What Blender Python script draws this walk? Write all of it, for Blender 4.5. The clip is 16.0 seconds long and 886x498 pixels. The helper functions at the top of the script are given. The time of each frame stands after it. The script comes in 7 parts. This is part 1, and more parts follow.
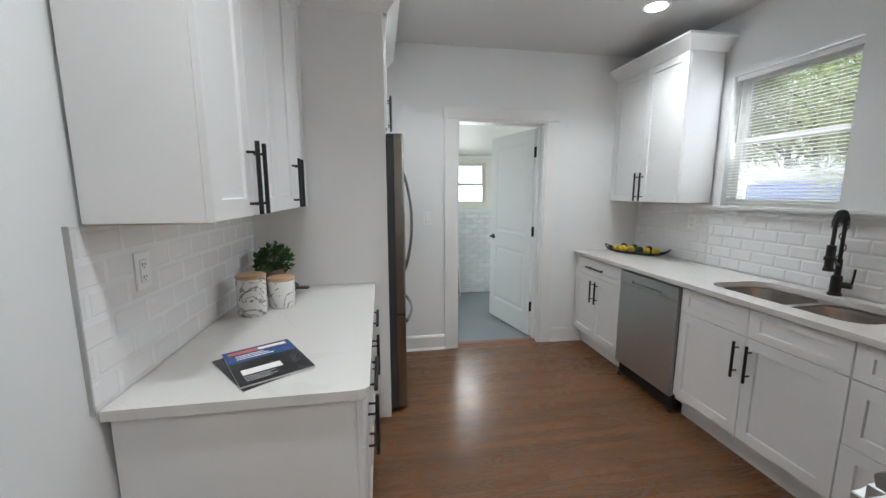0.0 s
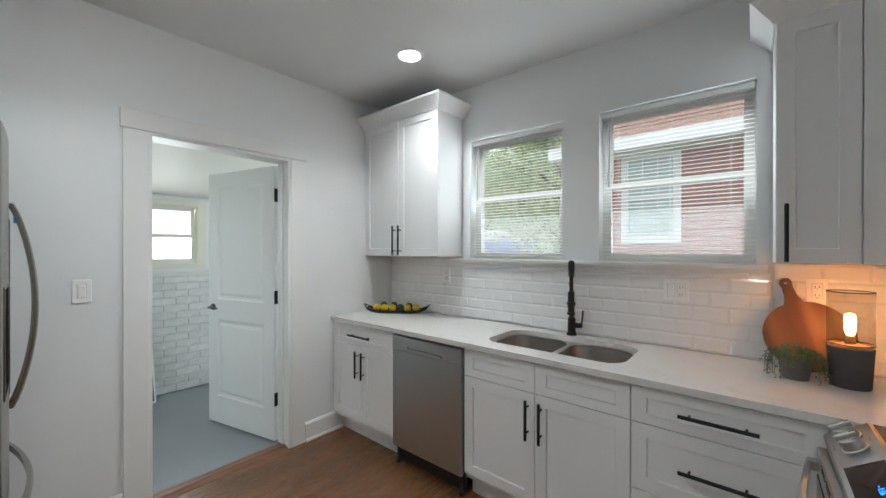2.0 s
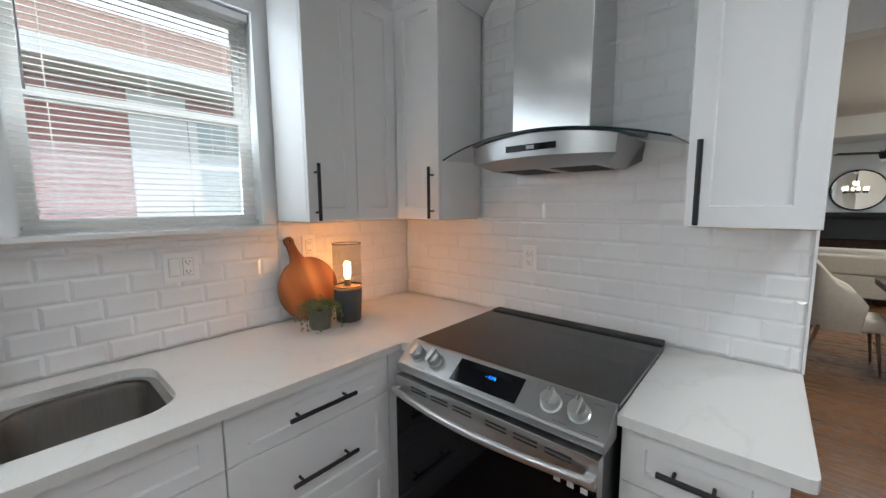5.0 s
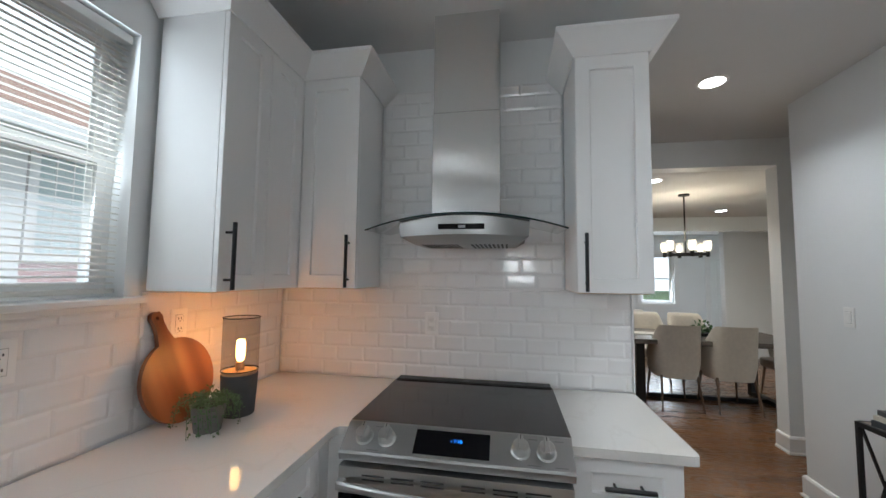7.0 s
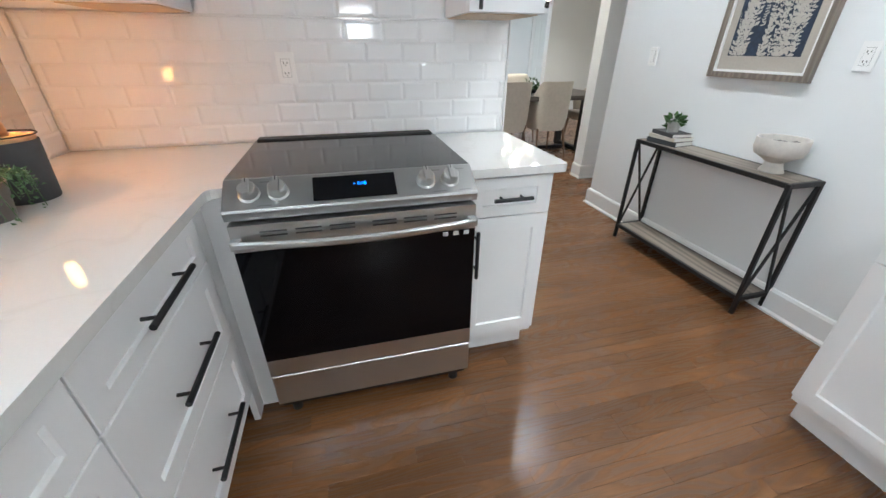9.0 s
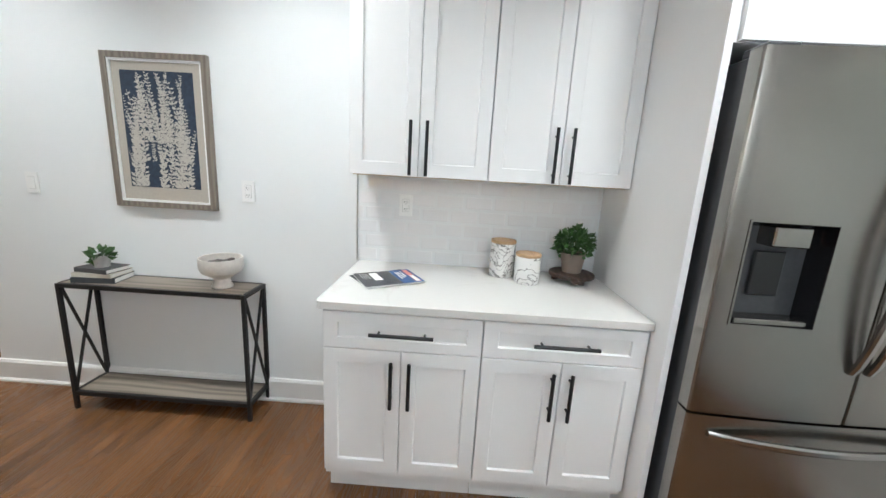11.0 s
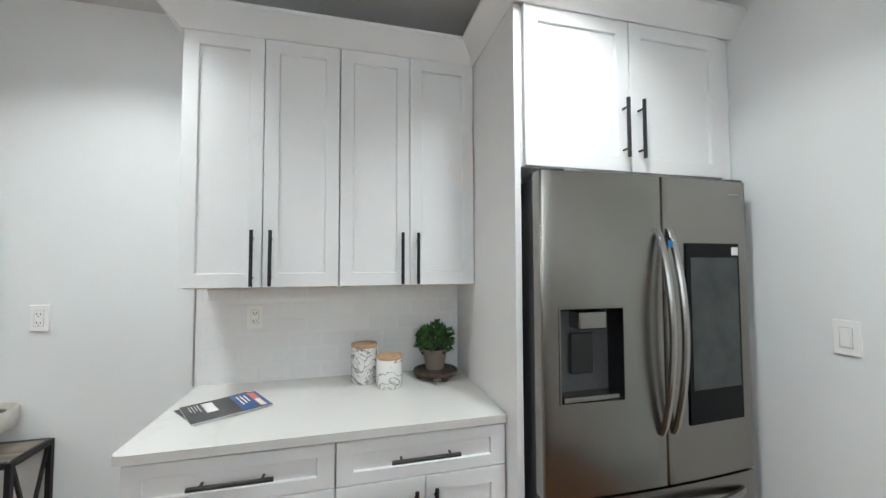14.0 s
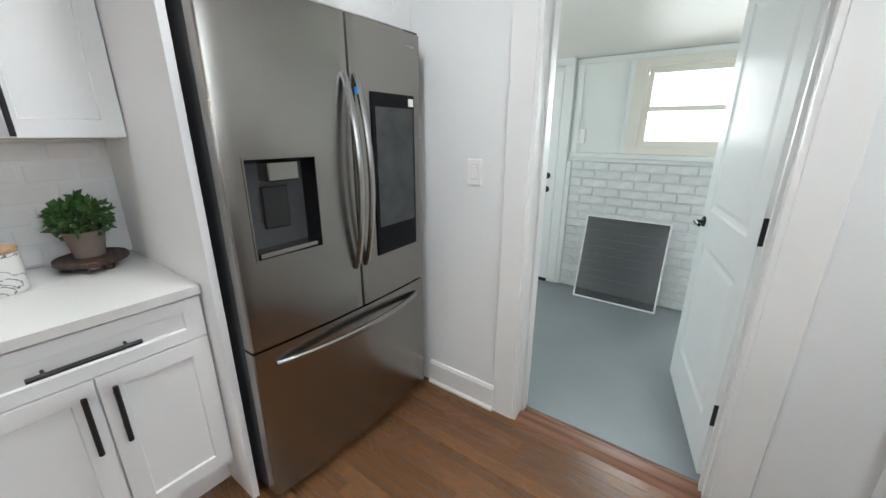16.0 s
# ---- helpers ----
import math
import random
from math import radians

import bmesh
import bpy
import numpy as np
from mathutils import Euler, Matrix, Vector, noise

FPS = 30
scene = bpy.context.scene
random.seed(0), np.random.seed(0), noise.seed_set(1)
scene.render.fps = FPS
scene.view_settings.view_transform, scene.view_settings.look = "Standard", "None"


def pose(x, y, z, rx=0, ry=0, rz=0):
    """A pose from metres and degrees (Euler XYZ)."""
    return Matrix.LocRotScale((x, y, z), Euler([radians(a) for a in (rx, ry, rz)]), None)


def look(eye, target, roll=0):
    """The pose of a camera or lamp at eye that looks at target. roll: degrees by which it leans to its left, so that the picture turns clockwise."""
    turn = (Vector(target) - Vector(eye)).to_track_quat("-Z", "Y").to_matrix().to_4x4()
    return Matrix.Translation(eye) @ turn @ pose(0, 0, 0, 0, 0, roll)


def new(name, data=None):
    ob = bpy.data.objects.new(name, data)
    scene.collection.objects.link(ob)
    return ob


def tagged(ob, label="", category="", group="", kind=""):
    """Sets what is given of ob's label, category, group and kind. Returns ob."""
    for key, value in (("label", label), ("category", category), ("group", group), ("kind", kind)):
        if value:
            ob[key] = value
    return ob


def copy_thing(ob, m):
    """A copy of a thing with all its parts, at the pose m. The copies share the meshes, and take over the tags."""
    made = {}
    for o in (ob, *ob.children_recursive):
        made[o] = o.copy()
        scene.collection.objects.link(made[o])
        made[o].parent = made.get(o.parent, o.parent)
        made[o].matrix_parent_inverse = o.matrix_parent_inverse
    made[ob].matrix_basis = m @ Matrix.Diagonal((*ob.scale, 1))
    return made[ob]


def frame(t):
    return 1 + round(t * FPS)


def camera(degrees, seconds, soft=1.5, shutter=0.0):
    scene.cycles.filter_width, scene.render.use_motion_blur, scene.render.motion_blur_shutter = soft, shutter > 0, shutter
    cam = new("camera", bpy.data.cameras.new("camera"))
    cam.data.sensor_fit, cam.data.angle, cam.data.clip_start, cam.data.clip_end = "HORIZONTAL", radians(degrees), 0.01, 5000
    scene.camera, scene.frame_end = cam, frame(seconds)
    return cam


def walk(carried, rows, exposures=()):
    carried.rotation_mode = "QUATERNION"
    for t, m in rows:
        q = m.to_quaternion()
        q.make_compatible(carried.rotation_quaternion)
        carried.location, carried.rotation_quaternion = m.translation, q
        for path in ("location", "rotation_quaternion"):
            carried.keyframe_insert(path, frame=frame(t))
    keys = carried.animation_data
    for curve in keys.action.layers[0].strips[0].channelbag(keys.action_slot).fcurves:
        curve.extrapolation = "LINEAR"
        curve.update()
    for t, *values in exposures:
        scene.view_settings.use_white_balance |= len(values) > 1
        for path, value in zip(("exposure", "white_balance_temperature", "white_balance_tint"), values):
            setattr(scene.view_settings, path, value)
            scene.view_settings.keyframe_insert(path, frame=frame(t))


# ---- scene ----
cam = camera(99.8, 16.0)
PATH = [
    (0, (0.201, 0.093, 1.471), (0.526, 2.044, 1.171), 0.0),
    (0.5, (0.178, 0.234, 1.492), (1.004, 2.038, 1.239), -0.1),
    (1, (0.219, 0.452, 1.53), (1.31, 2.128, 1.543), 0.3),
    (1.5, (0.294, 0.62, 1.524), (1.517, 2.197, 1.645), 0.0),
    (2, (0.34, 0.819, 1.454), (1.873, 2.103, 1.451), -0.0),
    (2.5, (0.401, 0.94, 1.397), (2.06, 2.009, 1.073), -0.2),
    (3, (0.621, 1.041, 1.357), (2.435, 1.678, 0.807), -0.2),
    (3.5, (0.779, 1.197, 1.34), (2.7, 1.161, 0.784), 0.3),
    (4, (0.827, 1.371, 1.377), (2.627, 0.673, 0.856), -0.2),
    (4.5, (0.874, 1.488, 1.387), (2.505, 0.386, 1.032), -0.4),
    (5, (0.975, 1.555, 1.46), (2.284, 0.062, 1.228), -0.4),
    (5.2, (0.98, 1.564, 1.507), (2.156, -0.045, 1.335), -0.6),
    (7.3, (1.464, 1.878, 1.435), (1.794, -0.089, 1.579), 0.8),
    (7.5, (1.45, 1.853, 1.41), (1.821, -0.111, 1.373), -0.3),
    (8, (1.565, 1.833, 1.324), (1.901, -0.066, 0.792), -0.3),
    (8.5, (1.681, 1.824, 1.298), (1.75, 0.012, 0.453), -0.3),
    (9, (1.644, 1.745, 1.28), (1.196, 0.041, 0.333), 0.3),
    (9.5, (1.545, 1.668, 1.283), (0.447, 0.277, 0.355), 0.2),
    (10, (1.497, 1.619, 1.304), (-0.093, 0.817, 0.394), 0.2),
    (10.2, (1.486, 1.579, 1.327), (-0.22, 1.03, 0.439), 0.8),
    (12.3, (1.538, 1.734, 1.581), (-0.417, 2.113, 1.76), -0.1),
    (12.5, (1.548, 1.736, 1.593), (-0.396, 2.116, 1.867), -0.1),
    (13, (1.546, 1.747, 1.584), (-0.361, 2.136, 2.045), -0.1),
    (13.5, (1.513, 1.766, 1.53), (-0.408, 2.183, 1.9), -0.1),
    (14, (1.504, 1.802, 1.488), (-0.433, 2.292, 1.571), -0.2),
    (14.5, (1.52, 1.805, 1.415), (-0.34, 2.507, 1.196), -0.5),
    (15, (1.549, 1.794, 1.373), (-0.186, 2.637, 0.844), -0.5),
    (15.5, (1.573, 1.821, 1.373), (0.025, 2.908, 0.723), -0.5),
    (16, (1.52, 1.931, 1.416), (0.397, 3.473, 0.815), 0.1),
]
EXPOSURES = [(0.0, -0.33, 6000, 6), (1.5, -0.3, 6000, 5), (2.5, -0.42, 6000, 4), (3.5, -0.06, 5900, 5), (4.2, -0.1, 5900, 5), (5.2, -0.3, 5850, 5), (7.3, -0.5, 5850, 5), (8.0, 0.02, 5750, 4), (8.5, 0.2, 5700, 4),
             (9.0, 0.36, 5750, 4), (10.2, 0.42, 5900, 4), (12.3, 0.03, 6000, 4), (14.0, -0.06, 6000, 3), (15.0, 0.1, 6000, 4), (15.5, 0.3, 6000, 4), (16.0, 0.1, 6000, 5)]
walk(cam, [(t, look(eye, target, roll)) for t, eye, target, roll in PATH], EXPOSURES)

# ---- world, sun and lamps ----
world = bpy.data.worlds.new("overcast_sky")
scene.world = world
world.use_nodes = True
wn = world.node_tree.nodes
sky = wn.new("ShaderNodeTexSky")
sky.sky_type, sky.sun_disc = "NISHITA", False
sky.sun_elevation, sky.sun_rotation = radians(57), radians(231)
sky.air_density, sky.dust_density = 1.0, 4.0
world.node_tree.links.new(sky.outputs[0], wn["Background"].inputs[0])
wn["Background"].inputs[1].default_value = 0.15
sun = new("sun", bpy.data.lights.new("sun", "SUN"))
sun.data.energy, sun.data.angle, sun.data.color = 3.0, radians(15), (1.0, 0.96, 0.9)
sun.matrix_world = look((-5, -4, 10), (0, 0, 0))

CAN_POWER, WINDOW_POWER = 9.2, 9.0


def area_lamp(name, m, w, h, power, color=(1, 1, 1), shape="RECTANGLE", spread=180):
    ob = new(name, bpy.data.lights.new(name, "AREA"))
    ob.data.shape, ob.data.size, ob.data.energy, ob.data.color = shape, w, power, color
    if shape == "RECTANGLE":
        ob.data.size_y = h
    ob.data.spread = radians(spread)
    ob.matrix_world = m
    return ob


# daylight standing in the openings; the porch's two side openings are unseen additions
area_lamp("daylight_east", look((2.776, 2.16, 1.84), (0, 2.16, 1.5)), 0.7, 0.88, WINDOW_POWER, (0.93, 0.97, 1.0))
area_lamp("daylight_east", look((2.776, 1.18, 1.84), (0, 1.18, 1.5)), 0.7, 0.88, WINDOW_POWER, (0.93, 0.97, 1.0))
area_lamp("porch_daylight_and_fill", look((1.32, 5.44, 1.58), (1.32, 3.4, 1.1)), 0.74, 0.55, 14.0, (1.0, 0.99, 0.96), spread=130)
# added fill from the east, through an unseen opening
area_lamp("porch_daylight_and_fill", look((3.24, 4.5, 1.5), (1.0, 4.5, 1.0)), 0.9, 0.9, 14.0, (1.0, 0.99, 0.96))

# added fill from the west, to brighten the open door leaf
area_lamp("porch_daylight_and_fill", look((-0.95, 4.3, 1.5), (1.6, 4.1, 0.9)), 0.8, 0.9, 8.0, (1.0, 0.99, 0.96))


# ---- materials ----
def mat(name, color, rough=0.5, metal=0.0, var=0.0, scale=8.0, bump=0.0, bump_scale=60.0, coat=0.0, aniso=0.0, vary_obj=0.0, stretch=None, spec=0.5):
    m = bpy.data.materials.new(name)
    m.use_nodes = True
    nt = m.node_tree
    b = nt.nodes["Principled BSDF"]
    b.inputs["Base Color"].default_value = (*color, 1)
    b.inputs["Roughness"].default_value = rough
    b.inputs["Metallic"].default_value = metal
    b.inputs["Coat Weight"].default_value = coat
    b.inputs["Anisotropic"].default_value = aniso
    if aniso:
        tg = nt.nodes.new("ShaderNodeTangent")
        tg.direction_type, tg.axis = "RADIAL", "Z"
        nt.links.new(tg.outputs[0], b.inputs["Tangent"])
    b.inputs["Specular IOR Level"].default_value = spec
    tc = nt.nodes.new("ShaderNodeTexCoord")
    mp = nt.nodes.new("ShaderNodeMapping")
    nt.links.new(tc.outputs["Object"], mp.inputs[0])
    if stretch:
        mp.inputs["Scale"].default_value = stretch
    if var or vary_obj:
        n1 = nt.nodes.new("ShaderNodeTexNoise")
        n1.inputs["Scale"].default_value, n1.inputs["Detail"].default_value = scale, 6
        nt.links.new(mp.outputs[0], n1.inputs["Vector"])
        hsv = nt.nodes.new("ShaderNodeHueSaturation")
        hsv.inputs["Color"].default_value = (*color, 1)
        mr = nt.nodes.new("ShaderNodeMapRange")
        mr.inputs["From Min"].default_value, mr.inputs["From Max"].default_value = 0.3, 0.7
        mr.inputs["To Min"].default_value, mr.inputs["To Max"].default_value = 1 - var, 1 + var
        nt.links.new(n1.outputs["Fac"], mr.inputs["Value"])
        val = mr.outputs[0]
        if vary_obj:
            oi = nt.nodes.new("ShaderNodeObjectInfo")
            mr2 = nt.nodes.new("ShaderNodeMapRange")
            mr2.inputs["To Min"].default_value, mr2.inputs["To Max"].default_value = 1 - vary_obj, 1 + vary_obj
            nt.links.new(oi.outputs["Random"], mr2.inputs["Value"])
            mul = nt.nodes.new("ShaderNodeMath")
            mul.operation = "MULTIPLY"
            nt.links.new(val, mul.inputs[0])
            nt.links.new(mr2.outputs[0], mul.inputs[1])
            val = mul.outputs[0]
        nt.links.new(val, hsv.inputs["Value"])
        nt.links.new(hsv.outputs[0], b.inputs["Base Color"])
        rr = nt.nodes.new("ShaderNodeMapRange")
        rr.inputs["To Min"].default_value, rr.inputs["To Max"].default_value = rough * 0.85, min(1, rough * 1.15)
        nt.links.new(n1.outputs["Fac"], rr.inputs["Value"])
        nt.links.new(rr.outputs[0], b.inputs["Roughness"])
    if bump:
        n2 = nt.nodes.new("ShaderNodeTexNoise")
        n2.inputs["Scale"].default_value, n2.inputs["Detail"].default_value = bump_scale, 4
        nt.links.new(mp.outputs[0], n2.inputs["Vector"])
        bp = nt.nodes.new("ShaderNodeBump")
        bp.inputs["Strength"].default_value, bp.inputs["Distance"].default_value = bump, 0.002
        nt.links.new(n2.outputs["Fac"], bp.inputs["Height"])
        nt.links.new(bp.outputs[0], b.inputs["Normal"])
    return m


def glow(name, color, strength):
    m = bpy.data.materials.new(name)
    m.use_nodes = True
    b = m.node_tree.nodes["Principled BSDF"]
    b.inputs["Base Color"].default_value = (*color, 1)
    b.inputs["Emission Color"].default_value = (*color, 1)
    b.inputs["Emission Strength"].default_value = strength
    return m


def glass_mat(name, color=(1, 1, 1), rough=0.0, mix=0.12):
    """Clear pane: mostly transparent, with a mirror reflection on top."""
    m = bpy.data.materials.new(name)
    m.use_nodes = True
    nt = m.node_tree
    out = nt.nodes["Material Output"]
    tr, gl, mx, fr = (nt.nodes.new("ShaderNode" + s) for s in ("BsdfTransparent", "BsdfGlossy", "MixShader", "Fresnel"))
    tr.inputs[0].default_value = (*color, 1)
    gl.inputs["Roughness"].default_value = rough
    fr.inputs[0].default_value = 1.45
    nt.links.new(fr.outputs[0], mx.inputs[0])
    nt.links.new(tr.outputs[0], mx.inputs[1])
    nt.links.new(gl.outputs[0], mx.inputs[2])
    nt.links.new(mx.outputs[0], out.inputs[0])
    return m


WALL = mat("wall_paint", (0.835, 0.85, 0.855), 0.55, var=0.02, scale=1.5, bump=0.08, bump_scale=180)
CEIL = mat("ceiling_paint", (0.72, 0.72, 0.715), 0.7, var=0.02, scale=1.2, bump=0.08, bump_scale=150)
TRIM = mat("trim_paint", (0.84, 0.84, 0.83), 0.45, var=0.015, scale=3, bump=0.04, bump_scale=90)
CAB = mat("cabinet_paint", (0.86, 0.86, 0.86), 0.42, var=0.012, scale=4, bump=0.03, bump_scale=120)
CABIN = mat("cabinet_underside", (0.62, 0.48, 0.33), 0.5, var=0.1, scale=14, stretch=(1, 8, 1))
BLACK = mat("black_metal", (0.008, 0.008, 0.009), 0.5, var=0.2, scale=40, bump=0.05, bump_scale=300)
TILE = mat("glazed_tile", (0.87, 0.87, 0.875), 0.07, var=0.015, scale=6, bump=0.02, bump_scale=14, vary_obj=0.015)
GROUT = mat("grout", (0.76, 0.76, 0.76), 0.8, var=0.04, scale=60, bump=0.2, bump_scale=250)
STEEL = mat("brushed_steel", (0.54, 0.54, 0.53), 0.33, 1.0, var=0.012, scale=10, aniso=0.5, stretch=(1, 1, 60))
DSTEEL = mat("dark_stainless", (0.31, 0.295, 0.275), 0.24, 1.0, var=0.012, scale=10, aniso=0.55, stretch=(1, 1, 60))
SINKST = mat("sink_steel", (0.42, 0.40, 0.38), 0.3, 1.0, var=0.06, scale=12, stretch=(1, 12, 1))
CHROME = mat("chrome", (0.75, 0.75, 0.75), 0.12, 1.0)
BGLASS = mat("black_glass", (0.003, 0.003, 0.004), 0.05, var=0.1, scale=20, spec=0.16)
COOKTOP = mat("cooktop_glass", (0.012, 0.011, 0.011), 0.12, var=0.15, scale=30, spec=0.4)
BPLASTIC = mat("black_plastic", (0.015, 0.015, 0.016), 0.45, var=0.1, scale=60)
GPLASTIC = mat("grey_plastic", (0.06, 0.062, 0.068), 0.4, var=0.1, scale=60)
WPLASTIC = mat("white_plastic", (0.90, 0.90, 0.89), 0.3, var=0.01, scale=20)
DSLOT = mat("dark_slot", (0.03, 0.03, 0.03), 0.6)
PANE = glass_mat("window_glass")


def glare_pane():
    """Window glass with the veil of daylight glare mixed in as patchy translucent white."""
    m = glass_mat("glare_veiled_glass")
    nt = m.node_tree
    out = nt.nodes["Material Output"]
    clear = out.inputs[0].links[0].from_socket
    tl, mx, n, mr = (nt.nodes.new("ShaderNode" + k) for k in ("BsdfTranslucent", "MixShader", "TexNoise", "MapRange"))
    tl.inputs[0].default_value = (0.93, 0.93, 0.92, 1)
    n.inputs["Scale"].default_value, n.inputs["Detail"].default_value = 5.0, 5
    mr.inputs["To Min"].default_value, mr.inputs["To Max"].default_value = 0.04, 0.10
    nt.links.new(n.outputs["Fac"], mr.inputs["Value"])
    nt.links.new(mr.outputs[0], mx.inputs[0])
    nt.links.new(clear, mx.inputs[1])
    nt.links.new(tl.outputs[0], mx.inputs[2])
    nt.links.new(mx.outputs[0], out.inputs[0])
    return m


# pane whose milky glare is part of the material
GLAREGLASS = glare_pane()
MIRROR = mat("mirror_silver", (0.9, 0.9, 0.9), 0.015, 1.0)
PORCHFL = mat("porch_floor_paint", (0.22, 0.245, 0.26), 0.42, var=0.06, scale=3, bump=0.06, bump_scale=60)
PORCHW = mat("porch_paint", (0.80, 0.83, 0.80), 0.45, var=0.02, scale=3, bump=0.05, bump_scale=80)


def quartz():
    m = mat("white_quartz", (0.74, 0.73, 0.705), 0.06, bump=0.0)
    nt = m.node_tree
    b = nt.nodes["Principled BSDF"]
    tc = nt.nodes.new("ShaderNodeTexCoord")
    n = nt.nodes.new("ShaderNodeTexNoise")
    n.inputs["Scale"].default_value, n.inputs["Detail"].default_value, n.inputs["Distortion"].default_value = 1.6, 9, 1.2
    nt.links.new(tc.outputs["Object"], n.inputs["Vector"])
    cr = nt.nodes.new("ShaderNodeValToRGB")
    e = cr.color_ramp.elements
    e[0].position, e[0].color = 0.482, (0.74, 0.73, 0.705, 1)
    e[1].position, e[1].color = 0.516, (0.74, 0.73, 0.705, 1)
    mid = cr.color_ramp.elements.new(0.5)
    mid.color = (0.705, 0.692, 0.665, 1)
    nt.links.new(n.outputs["Fac"], cr.inputs[0])
    n2 = nt.nodes.new("ShaderNodeTexNoise")
    n2.inputs["Scale"].default_value = 220
    nt.links.new(tc.outputs["Object"], n2.inputs["Vector"])
    mx = nt.nodes.new("ShaderNodeMix")
    mx.data_type, mx.blend_type = "RGBA", "MULTIPLY"
    mx.inputs["Factor"].default_value = 0.06
    nt.links.new(cr.outputs[0], mx.inputs["A"])
    nt.links.new(n2.outputs["Fac"], mx.inputs["B"])
    nt.links.new(mx.outputs["Result"], b.inputs["Base Color"])
    return m


QUARTZ = quartz()


def wood(name, dark, light, rough, grain, along=1, rnd=True, coat=0.0, ring=0.35, warp=9.0, lines=0.5, detail=7.0):
    """Oak-like grain that runs along one axis of the object's own space."""
    m = bpy.data.materials.new(name)
    m.use_nodes = True
    nt = m.node_tree
    b = nt.nodes["Principled BSDF"]
    b.inputs["Coat Weight"].default_value, b.inputs["Coat Roughness"].default_value = coat, 0.12
    tc, mp, oi = (nt.nodes.new("ShaderNode" + s) for s in ("TexCoord", "Mapping", "ObjectInfo"))
    sc = [grain] * 3
    sc[along] = grain * 0.09
    mp.inputs["Scale"].default_value = sc
    nt.links.new(tc.outputs["Object"], mp.inputs[0])
    add = nt.nodes.new("ShaderNodeVectorMath")
    add.operation = "MULTIPLY_ADD"
    add.inputs[1].default_value = (37.0, 53.0, 71.0) if rnd else (0, 0, 0)
    nt.links.new(oi.outputs["Random"], add.inputs[0])
    nt.links.new(mp.outputs[0], add.inputs[2])
    w = nt.nodes.new("ShaderNodeTexWave")
    w.wave_type = "RINGS"
    w.rings_direction = "XYZ"[along] if along < 3 else "X"
    w.inputs["Scale"].default_value, w.inputs["Distortion"].default_value = ring, warp
    w.inputs["Detail"].default_value, w.inputs["Detail Scale"].default_value = 3, 1.4
    nt.links.new(add.outputs[0], w.inputs["Vector"])
    n = nt.nodes.new("ShaderNodeTexNoise")
    n.inputs["Scale"].default_value, n.inputs["Detail"].default_value = 2.2, detail
    nt.links.new(add.outputs[0], n.inputs["Vector"])
    mixf = nt.nodes.new("ShaderNodeMath")
    mixf.operation = "MULTIPLY_ADD"
    mixf.inputs[1].default_value = lines
    nt.links.new(w.outputs["Fac"], mixf.inputs[0])
    half = nt.nodes.new("ShaderNodeMath")
    half.operation = "MULTIPLY"
    half.inputs[1].default_value = 1.05 - lines
    nt.links.new(n.outputs["Fac"], half.inputs[0])
    nt.links.new(half.outputs[0], mixf.inputs[2])
    cr = nt.nodes.new("ShaderNodeValToRGB")
    cr.color_ramp.elements[0].position, cr.color_ramp.elements[0].color = 0.15, (*dark, 1)
    cr.color_ramp.elements[1].position, cr.color_ramp.elements[1].color = 0.8, (*light, 1)
    nt.links.new(mixf.outputs[0], cr.inputs[0])
    hsv = nt.nodes.new("ShaderNodeHueSaturation")
    mr = nt.nodes.new("ShaderNodeMapRange")
    mr.inputs["To Min"].default_value, mr.inputs["To Max"].default_value = (0.78, 1.2) if rnd else (1, 1)
    nt.links.new(oi.outputs["Random"], mr.inputs["Value"])
    nt.links.new(mr.outputs[0], hsv.inputs["Value"])
    nt.links.new(cr.outputs[0], hsv.inputs["Color"])
    nt.links.new(hsv.outputs[0], b.inputs["Base Color"])
    rr = nt.nodes.new("ShaderNodeMapRange")
    rr.inputs["To Min"].default_value, rr.inputs["To Max"].default_value = rough * 0.8, rough * 1.3
    nt.links.new(n.outputs["Fac"], rr.inputs["Value"])
    nt.links.new(rr.outputs[0], b.inputs["Roughness"])
    bp = nt.nodes.new("ShaderNodeBump")
    bp.inputs["Strength"].default_value, bp.inputs["Distance"].default_value = 0.12, 0.002
    nt.links.new(mixf.outputs[0], bp.inputs["Height"])
    nt.links.new(bp.outputs[0], b.inputs["Normal"])
    return m


